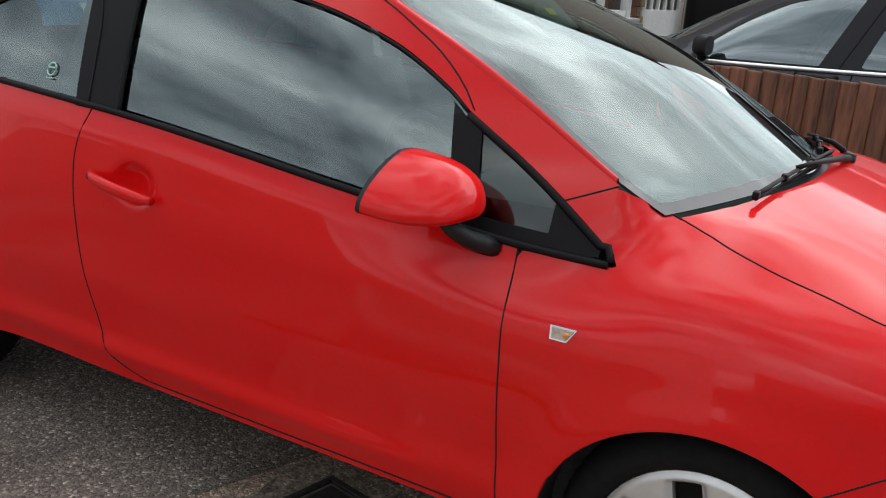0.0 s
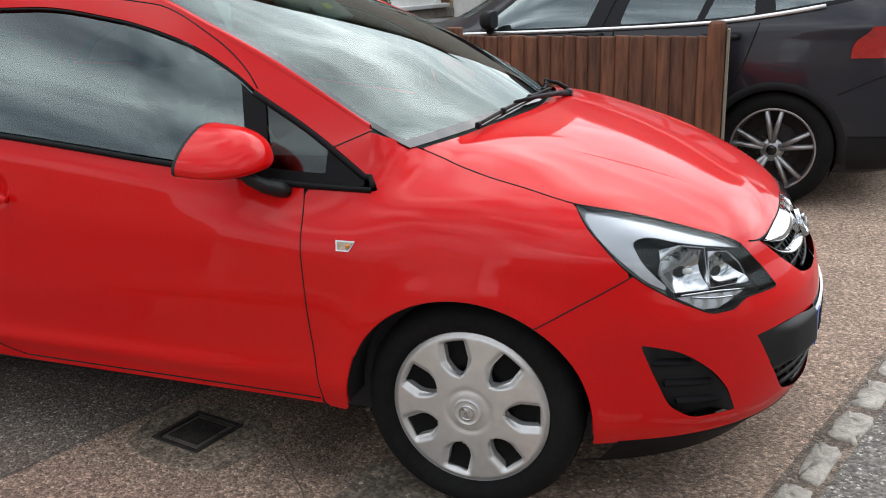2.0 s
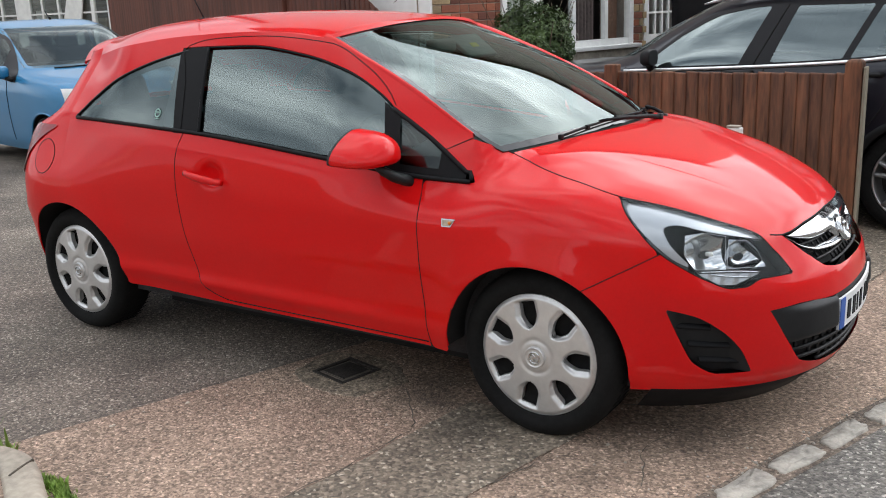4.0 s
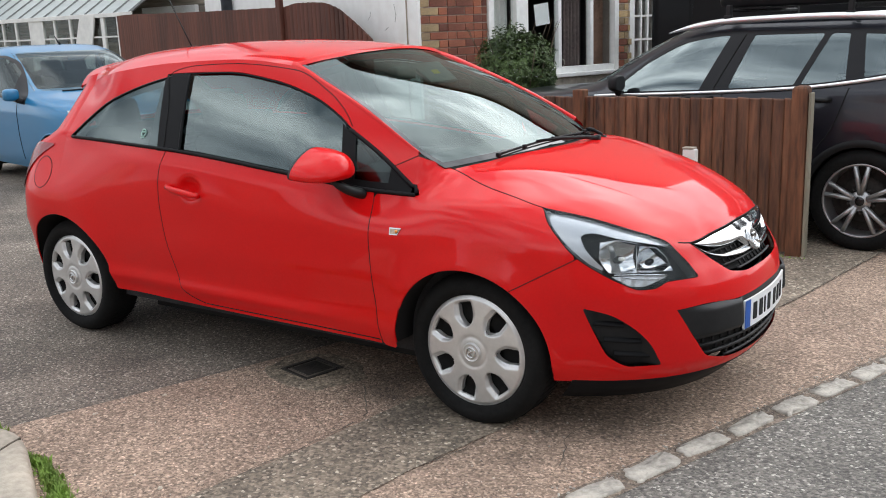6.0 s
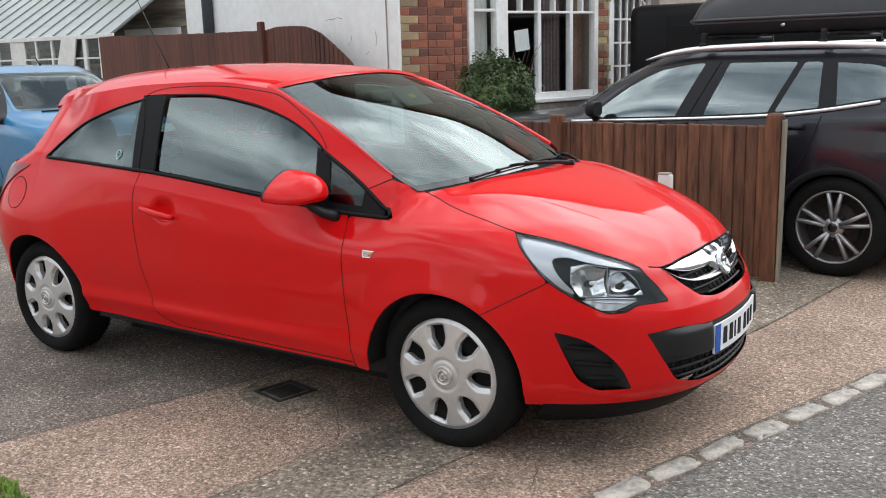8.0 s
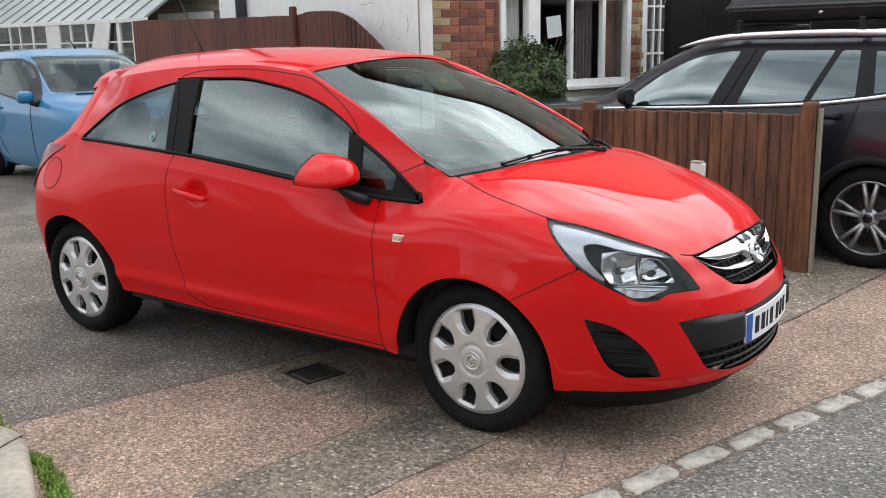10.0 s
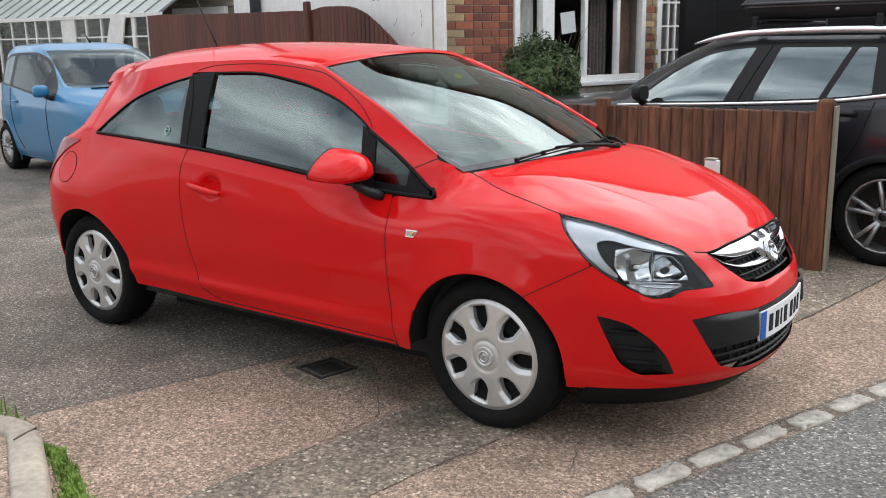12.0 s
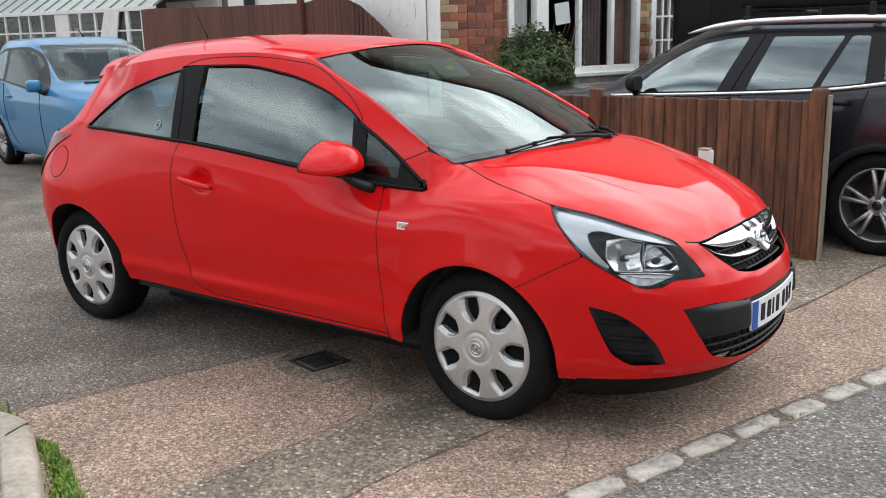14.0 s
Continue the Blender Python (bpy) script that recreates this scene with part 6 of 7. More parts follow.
bush = thing("bush", MH @ pose(0.58, 0.75, 0), "rounded leafy green bush under the window", "bush")
rng = random.Random(11)
leaves("foliage", rng, (0, 0, 1.03), (0.40, 0.38, 0.43), 19000, 0.020, bush, LEAF)
bm = bmesh.new()
for k in range(14):
    a = 6.283 * k / 14
    tube(bm, [(0, 0, 0), (0.08 * math.cos(a), 0.08 * math.sin(a), 0.35), (0.25 * math.cos(a), 0.25 * math.sin(a), 0.8), (0.42 * math.cos(a) * rng.uniform(0.5, 1.1), 0.38 * math.sin(a), rng.uniform(1.1, 1.5))], lambda t: 0.014 * (1 - t) + 0.003, 5)
part("branches", bm, BARK, bush)
for k in range(10):
    bm = bmesh.new()
    a = rng.uniform(0, 6.28)
    p = Vector((0.36 * math.cos(a), 0.34 * math.sin(a), 1.28 + rng.uniform(-0.1, 0.1)))
    tube(bm, [p, p + Vector((0.07 * math.cos(a), 0.07 * math.sin(a), 0.15)), p + Vector((0.13 * math.cos(a), 0.1 * math.sin(a), 0.26))], 0.003, 4)
    part("shoot", bm, BARK, bush)

# ---- tall fence, greenhouse and shed behind ----
tall = thing("garden_fence", MH, "tall red-brown board fence with a swept top", "fence")
rng = random.Random(5)
b = 0.36


def tall_top(b):
    return lerp(b, (0.36, 0.70, 1.03, 1.33, 1.92, 2.3, 2.96, 4.36, 7.6), (1.43, 1.62, 1.77, 1.84, 1.86, 1.83, 1.84, 1.86, 1.93))


while b < 8.3:
    w = rng.uniform(0.085, 0.10)
    bm = bmesh.new()
    board(bm, -b - w + (0.013 if b < 1.15 else 0.0), -b + (0.0 if b < 1.15 else 0.008), 0, 0.02, tall_top(b + w) + rng.uniform(-0.003, 0.003), tall_top(b) + rng.uniform(-0.003, 0.003), thick=0.005 if b > 2.3 else 0.014)
    bmesh.ops.transform(bm, matrix=Matrix(((0, 1, 0, -0.35), (1, 0, 0, 0), (0, 0, 1, 0), (0, 0, 0, 1))), verts=bm.verts)
    part("board", bm, FENCE_RED, tall, smooth=False)
    b += w
for b, z in ((2.29, 1.93),):
    bm = boxes((-0.42, -0.36, -b - 0.055, -b + 0.055, 0, z), bevel=0.02)
    part("post", bm, FENCE_RED, tall, smooth=False)
part("rail", boxes((-0.345, -0.30, -8.3, -0.4, 0.35, 0.43)), FENCE_RED, tall, smooth=False)
part("rail", boxes((-0.345, -0.30, -8.3, -0.9, 1.25, 1.33)), FENCE_RED, tall, smooth=False)

E1 = Vector((1, 0, 0))
MG = Matrix(((E1.x, -E1.y, 0, -11.60), (E1.y, E1.x, 0, 6.82), (0, 0, 1, 0), (0, 0, 0, 1)))
OLD_WHITE = mat("peeling_white", (0.80, 0.79, 0.75), rough=0.75, var=0.12, scale=9, bump=0.2, bscale=60)
OLD_GLASS = glass("dusty_glass", (0.72, 0.76, 0.74), rough=0.08)
LEAD = mat("roof_glass", (0.36, 0.385, 0.37), rough=0.3, var=0.15, scale=8)
BARM = mat("glazing_bar_grey", (0.13, 0.135, 0.13), rough=0.7, var=0.3, scale=20)
WOOD_GREY = own_shade("weathered_boards", (0.30, 0.265, 0.22), (0.5, 0.5, 0.52), (1.15, 1.12, 1.08), rough=0.9, var=0.5, scale=20, stretch=(0.1, 0.1, 1), bump=0.3, bscale=60)
green = thing("greenhouse", MG, "old lean-to greenhouse with a glass roof and peeling frames", "greenhouse")
SLOPE, EAVE = 0.62, 2.0
for k in range(-15, 1):
    x = 0.06 + 0.402 * k
    bm = bmesh.new()
    tube(bm, [(x, -0.08, EAVE - 0.02), (x, 2.6, EAVE + 2.68 * SLOPE - 0.02)], 0.028, 4)
    part("roof_bar", bm, BARM, green, smooth=False)
    if k < 0:
        bm = bmesh.new()
        for x0, x1, lift in ((x + 0.02, x + 0.20, 0.0), (x + 0.205, x + 0.385, 0.004)):
            sheet(bm, [[Vector((xx, yy, EAVE + lift + (yy + 0.06) * SLOPE)) for xx in (x0, x1)] for yy in (-0.08, 2.6)])
            sheet(bm, [[Vector((xx, yy, EAVE + lift - 0.008 + (yy + 0.06) * SLOPE)) for xx in (x0, x1)] for yy in (-0.08, 2.6)])
        part("roof_pane", bm, LEAD, green, smooth=False)
part("eave_board", boxes((-6.0, 0.10, -0.09, -0.05, EAVE - 0.075, EAVE - 0.005), bevel=0.005), OLD_WHITE, green, smooth=False)
UPRIGHTS = [(-5.6, 0.04), (-5.1, 0.04), (-4.6, 0.04), (-4.1, 0.04), (-3.75, 0.04), (-3.32, 0.05), (-2.665, 0.44), (-2.10, 0.05), (-1.64, 0.05), (-0.71, 0.09), (-0.30, 0.05), (0.17, 0.08)]
for (x, w), (x1, w1) in zip(UPRIGHTS, UPRIGHTS[1:] + [(0.2, 0.0)]):
    part("upright", boxes((x - w / 2, x + w / 2, -0.07, -0.02, 0.0, EAVE - 0.07), bevel=0.004), OLD_WHITE, green, smooth=False)
    if x < 0:
        gl = part("pane", pane(x + w / 2, x1 - w1 / 2, -0.045, 0.75, EAVE - 0.075), OLD_GLASS, green, smooth=False, out=(0, -1, 0))
        gl.visible_shadow = False
bm = bmesh.new()
sheet(bm, [[Vector((x, y, z)) for x, z in ((-1.49, 0.9), (-1.49, 1.46), (-1.28, 1.97), (-0.87, 1.97), (-1.01, 1.46), (-1.01, 0.9))] for y in (-0.10, -0.075)], close=True)
for y in (-0.10, -0.075):
    bm.faces.new([bm.verts.new((x, y, z)) for x, z in ((-1.49, 0.9), (-1.49, 1.46), (-1.28, 1.97), (-0.87, 1.97), (-1.01, 1.46), (-1.01, 0.9))])
part("leaning_panel", bm, OLD_WHITE, green, "pale panel propped in the frame", smooth=False)
for z in (0.72, 1.60):
    part("cross_bar", boxes((-6.0, 0.0, -0.066, -0.03, z - 0.014, z + 0.014)), OLD_WHITE, green, smooth=False)
part("base_wall", boxes((-6.0, 0.0, -0.06, 0.0, 0, 0.70)), OLD_WHITE, green, smooth=False)
part("back_wall", boxes((-10.2, 0.0, 2.6, 2.75, 0, 4.2)), WOOD_GREY, green, smooth=False)
rng = random.Random(21)
for k in range(7):
    x = rng.uniform(-5.5, -0.3)
    part("bench_clutter", boxes((x, x + rng.uniform(0.15, 0.4), 0.4, 0.8, 0.6, rng.uniform(1.2, 1.8)), bevel=0.02), OLD_WHITE if k % 2 else WOOD_GREY, green, smooth=False)
shed = thing("shed", MG, "weathered clapboard shed with a white door frame", "shed")
for k in range(22):
    z = 0.1 + 0.155 * k
    bm = bmesh.new()
    y = 1.48
    sheet(bm, [[Vector((xx, yy, zz)) for yy, zz in ((y - 0.03, z), (y - 0.03, z + 0.01), (y - 0.004, z + 0.165), (y + 0.02, z + 0.165))] for xx in (-3.0, -1.2, 0.6, 2.2)])
    part("clapboard", bm, WOOD_GREY, shed, smooth=False)
part("shed_wall", boxes((-3.0, 2.2, 1.505, 1.58, 0, 3.6)), WOOD_GREY, shed, smooth=False)
part("door_lintel", boxes((-1.42, 0.05, 1.36, 1.45, 1.93, 2.11), bevel=0.008), WHITE, shed, "white lintel board", smooth=False)
part("shed_door", boxes((-1.36, 0.0, 1.41, 1.448, 0, 1.93)), OLD_WHITE, shed, smooth=False)
# a tree far behind the greenhouse
tree = thing("tree", pose(-20.6, 8.6, 0), "broad green tree behind the greenhouse", "tree")
bm = bmesh.new()
tube(bm, [(0, 0, 0), (0.05, 0.1, 1.5), (0.0, 0.0, 3.2)], lambda t: 0.22 - 0.1 * t, 10)
for k in range(9):
    a = 6.283 * k / 9
    tube(bm, [(0, 0, 1.6 + 0.15 * k), (0.7 * math.cos(a), 0.7 * math.sin(a), 2.5 + 0.1 * k), (1.5 * math.cos(a), 1.5 * math.sin(a), 3.3)], lambda t: 0.09 * (1 - t) + 0.015, 6)
part("trunk", bm, BARK, tree)
leaves("crown", rng, (0, 0, 3.0), (1.9, 1.9, 1.5), 9000, 0.085, tree, LEAF)
# unseen plain walls, added to close the street and shape the paint's reflections
CLOSE = mat("far_brick", (0.34, 0.27, 0.23), rough=0.9, var=0.4, scale=7)
PALE = mat("far_render", (0.62, 0.59, 0.54), rough=0.9, var=0.2, scale=3)
for k, (x0, x1, z1) in enumerate(((-40, -24, 4.6), (-24, -17, 2.0), (-17, -9.5, 5.0), (-9.5, -7.0, 1.9), (-7.0, -1.5, 4.7), (-1.5, 0.8, 2.0), (0.8, 7.5, 5.1), (7.5, 10.0, 1.8), (10.0, 26, 4.8))):
    tagged(part("reflection_wall", boxes((x0, x1 - 0.01, -16.4, -16.0, 0, z1)), PALE if k % 4 == 0 else CLOSE, None, "unseen plain wall added to shape reflections", smooth=False), category="wall", kind="structure")
for k, (y0, y1, z1) in enumerate(((-40, -16, 5.0), (-16, -13, 2.0), (-13, -5, 5.4), (-5, -2, 1.9), (-2, 6, 5.0), (6, 40, 4.6))):
    o = tagged(part("reflection_wall", boxes((12.5, 13.0, y0, y1 - 0.01, 0, z1)), CLOSE if k % 4 else PALE, None, "unseen plain wall added to shape reflections", smooth=False), category="wall", kind="structure")
    o.matrix_world = pose(0, 0, 0, 0, 0, -19)
o = tagged(part("garden_wall", boxes((-30, -25, 2, 26, 0, 2.2), (-25, 0, 18, 18.4, 0, 2.2)), CLOSE, None, "plain brick wall closing the gardens", smooth=False), category="wall", kind="structure")


# ---- the other cars ----
BLUE = mat("blue_paint", (0.020, 0.195, 0.40), rough=0.4, metal=0.1, coat=0.7, var=0.06, scale=700, spec=0.4)
DARK_PAINT = mat("dark_metallic_paint", (0.014, 0.015, 0.023), rough=0.32, metal=0.3, coat=0.55, var=0.1, scale=700)
CLADDING = mat("grey_cladding", (0.013, 0.013, 0.014), rough=0.65, var=0.2, scale=120, spec=0.2)
GREY_PAINT = mat("pale_grey_paint", (0.42, 0.44, 0.46), rough=0.3, metal=0.3, coat=1.0, var=0.06, scale=600)
WINDOW_BLACK = mat("window_black", (0.011, 0.011, 0.013), rough=0.35, var=0.1, scale=90, spec=0.22)
BLACK_PAINT = mat("black_paint", (0.006, 0.006, 0.007), rough=0.4, spec=0.15, coat=0.06, var=0.1, scale=300)
ALLOY = mat("alloy", (0.40, 0.40, 0.405), rough=0.3, metal=0.75, var=0.1, scale=50)


class Shell:
    """A car body as rounded outlines, one for each height; x forward from the rear axle, y to the left."""

    def __init__(self, zs, nose_x, tail_x_, half, power=5.0):
        self.zs, self.n, self.t, self.w, self.p = zs, nose_x, tail_x_, half, power

    def ends(self, z):
        return lerp(z, self.zs, self.t), lerp(z, self.zs, self.n)

    def loop(self, z, count=96):
        a, b = self.ends(z)
        c, l, w = (a + b) / 2, (b - a) / 2, lerp(z, self.zs, self.w)
        out = []
        for k in range(count):
            t = 2 * math.pi * k / count
            cs, sn = math.cos(t), math.sin(t)
            q = (abs(cs) ** self.p + abs(sn) ** self.p) ** (-1 / self.p)
            out.append(Vector((c + l * cs * q, w * sn * q, z)))
        return out

    def angle(self, t, z):
        a, b = self.ends(z)
        cs, sn = math.cos(t), math.sin(t)
        q = (abs(cs) ** self.p + abs(sn) ** self.p) ** (-1 / self.p)
        return Vector(((a + b) / 2 + (b - a) / 2 * cs * q, lerp(z, self.zs, self.w) * sn * q, z))

    def flank(self, x, z, s, lift=0.0):
        a, b = self.ends(z)
        r = min(0.999, abs((x - (a + b) / 2) / ((b - a) / 2)))
        return Vector((x, s * (lerp(z, self.zs, self.w) * (1 - r**self.p) ** (1 / self.p) + lift), z))

    def face(self, y, z, s, lift=0.0):
        a, b = self.ends(z)
        r = min(0.999, abs(y / lerp(z, self.zs, self.w)))
        return Vector(((a + b) / 2 + s * ((b - a) / 2 * (1 - r**self.p) ** (1 / self.p) + lift), y, z))


def spoked_wheel(parent, centre, s, r, rim, spokes, material, width=0.2):
    """A road wheel with paired spokes; s: the side that shows."""
    w = new("wheel")
    w.parent = parent
    w.matrix_local = pose(*centre, 0, 0, 0 if s < 0 else 180)
    bm = bmesh.new()
    lathe(bm, [(rim * 0.97, 0.02), (rim * 1.0, 0.0), (rim * 1.06, -0.012), (rim + (r - rim) * 0.55, -0.014), (r * 0.965, 0.006), (r, 0.03), (r, width - 0.03), (r * 0.96, width), (rim, width)], sides=56)
    part("tyre", bm, RUBBER, w)
    bm = bmesh.new()
    lathe(bm, [(rim * 1.01, 0.004), (rim * 0.97, -0.004), (rim * 0.94, 0.004), (rim * 0.92, 0.05), (rim * 0.88, 0.16)], sides=56)
    part("rim", bm, material, w)
    bm = bmesh.new()
    lathe(bm, [(0.0, 0.13), (rim * 0.9, 0.13)], sides=24)
    lathe(bm, [(rim * 0.62, 0.085), (rim * 0.62, 0.075), (rim * 0.1, 0.075)], sides=24)
    part("brake_disc", bm, IRON, w)
    for k in range(spokes):
        bm = bmesh.new()
        fork = 0.18 if spokes == 5 else 0.17
        for d in (-fork, fork):
            a = 2 * math.pi * k / spokes + d
            a2 = 2 * math.pi * k / spokes + d * 0.5
            p = [Vector((rim * q * math.sin(a if q > 0.5 else a2), y, rim * q * math.cos(a if q > 0.5 else a2))) for q, y in ((0.2, 0.012), (0.55, 0.008), (0.94, 0.006))]
            p[1] = (p[0] + p[2]) / 2 + Vector((0, -0.002, 0))
            tube(bm, p, lambda t: rim * ((0.105 if spokes == 5 else 0.115) - 0.018 * t), 6, flat=0.7)
        part("spoke", bm, material, w)
    bm = bmesh.new()
    lathe(bm, [(0.0, -0.008), (rim * 0.15, -0.008), (rim * 0.17, 0.0), (rim * 0.27, 0.004), (rim * 0.28, 0.03)], sides=28)
    part("hub", bm, material, w)
    bm = bmesh.new()
    lathe(bm, [(0.0, -0.0095), (rim * 0.12, -0.0095), (rim * 0.13, -0.006)], sides=24)
    part("hub_badge", bm, GLOSS_BLACK if spokes == 5 else CHROME, w)
    for k in range(5):
        a = 2 * math.pi * (k + 0.5) / 5
        bm = bmesh.new()
        c = Vector((rim * 0.34 * math.sin(a), 0.012, rim * 0.34 * math.cos(a)))
        tube(bm, [c, c + Vector((0, 0.02, 0))], rim * 0.05, 8)
        part("wheel_nut", bm, IRON, w)
    return w


def stack_body(car, sh, paint, axles, r_arch, z_axle, zs, name="body", opening=None):
    bm = bmesh.new()

    def inside(p):
        return all(math.hypot(p.x - a, p.z - z_axle) > r_arch for a in axles) and not (opening and opening(p))

    clipped(bm, sh.angle, span(0, 2 * math.pi, 160), zs, inside)
    top = zs[-1]
    base = sh.loop(top, 64)
    a, b = sh.ends(top)
    c = Vector(((a + b) / 2, 0, top))
    sheet(bm, [[c + (p - c) * k + Vector((0, 0, h)) for p in base] for k, h in ((1, 0), (0.9, 0.014), (0.6, 0.030), (0.25, 0.036), (0.01, 0.037))], close=True)
    bmesh.ops.remove_doubles(bm, verts=bm.verts, dist=0.001)
    part(name, bm, paint, car)
    part("floor_pan", boxes((sh.ends(0.4)[0] + 0.3, sh.ends(0.4)[1] - 0.3, -0.55, 0.55, 0.18, 0.5)), DARK, car, smooth=False)


def side_pane(car, name, sh, s, xs, lo, hi, material, lift, label="", parent=None, m=8):
    bm = bmesh.new()
    sheet(bm, [[sh.flank(x, lo(x) + (hi(x) - lo(x)) * j / m, s, lift) for j in range(m + 1)] for x in xs])
    return part(name, bm, material, parent or car, label)


def surround(car, sh, s, xs, zs, inside, material, lift, label):
    """The dark frame round the side windows, open at each pane."""
    bm = bmesh.new()
    clipped(bm, lambda x, z: sh.flank(x, z, s, lift), xs, zs, inside)
    return part("window_surround", bm, material, car, label)


def on_screen(sh, p, z0, z1, wide, s=1):
    """Whether a point of the shell lies in the windscreen (s = 1) or the rear screen (s = -1)."""
    a, b = sh.ends(p.z)
    return z0 < p.z < z1 and s * (p.x - (a + b) / 2) > 0.3 * (b - a) and abs(p.y) < wide * lerp(p.z, sh.zs, sh.w)


def car_cabin(car, x_front, x_rear, floor, high, wide, wheel_y):
    """A dark cabin: tub, dashboard, steering wheel and four seats."""
    cabin = new("cabin")
    cabin.parent = car
    tagged(cabin, "dark cloth cabin")
    bm = boxes((x_rear - 0.35, x_front + 0.75, -wide, wide, floor, floor + 0.04), (x_front + 0.62, x_front + 0.75, -wide, wide, floor, floor + 0.52), (x_rear - 0.42, x_rear - 0.34, -wide, wide, floor, floor + 0.5))
    box(bm, x_front + 0.45, x_front + 0.66, -wide, wide, floor + 0.42, floor + 0.56, bevel=0.04)
    part("tub", bm, CLOTH, cabin)
    m = Matrix.Translation((x_front + 0.36, wheel_y, floor + 0.52)) @ Matrix.Rotation(radians(62), 4, "Y")
    bm = bmesh.new()
    tube(bm, [m @ Vector((0.185 * math.cos(t), 0.185 * math.sin(t), 0)) for t in span(0, 2 * math.pi, 30)], 0.016, 8)
    tube(bm, [m @ Vector((-0.17, 0, 0)), m @ Vector((0.17, 0, 0))], 0.022, 6)
    part("steering_wheel", bm, BLACK_PLASTIC, cabin)
    for nm, x in (("front_seat", x_front), ("rear_seat", x_rear)):
        for y in (-0.36, 0.36):
            bm = bmesh.new()
            box(bm, x - 0.25, x + 0.25, y - 0.24, y + 0.24, floor + 0.06, floor + 0.22, bevel=0.05)
            box(bm, -0.07, 0.07, y - 0.24, y + 0.24, 0.0, 0.56, bevel=0.06, m=Matrix.Translation((x - 0.24, 0, floor + 0.16)) @ Matrix.Rotation(radians(-18), 4, "Y"))
            box(bm, -0.05, 0.05, y - 0.13, y + 0.13, 0.0, 0.18, bevel=0.045, m=Matrix.Translation((x - 0.43, 0, floor + high)) @ Matrix.Rotation(radians(-14), 4, "Y"))
            part(nm, bm, CLOTH, cabin)


def line(car, name, pts, r, material, label=""):
    bm = bmesh.new()
    tube(bm, pts, r, 6)
    return part(name, bm, material, car, label)


def arch_trim(car, sh, s, axle, r, z_axle, material, width):
    bm = bmesh.new()
    rows = [[sh.flank(axle + q * math.cos(radians(t)), z_axle + q * math.sin(radians(t)), s, l) for t in span(-12, 192, 40)] for q, l in ((r - 0.002, -0.05), (r - 0.002, 0.012), (r + width * 0.5, 0.018), (r + width, 0.012), (r + width, -0.004))]
    sheet(bm, rows)
    part("arch_trim", bm, material, car)


def mirror_of(car, p, s, paint, k=1.0):
    m = new("door_mirror")
    m.parent = car
    bm = bmesh.new()
    bmesh.ops.create_uvsphere(bm, u_segments=20, v_segments=14, radius=1.0, matrix=Matrix.Translation(p) @ Matrix.Diagonal((0.085, 0.11, 0.085, 1)))
    for v in bm.verts:
        q = (v.co - p)
        v.co = p + Vector((q.x, math.copysign(0.11 * (abs(q.y) / 0.11) ** 0.6, q.y), math.copysign(0.085 * (abs(q.z) / 0.085) ** 0.6, q.z))) * 1.0
        v.co = p + (v.co - p) * k
    for v in bm.verts:
        if v.co.x < p.x - 0.03:
            v.co.x = p.x - 0.03
    part("mirror_shell", bm, paint, m)
    bm = bmesh.new()
    tube(bm, [p + Vector((0.02, -0.04 * s, -0.05)), p + Vector((0.05, -0.13 * s, -0.09))], 0.03, 8)
    part("mirror_foot", bm, BLACK_PLASTIC, m)


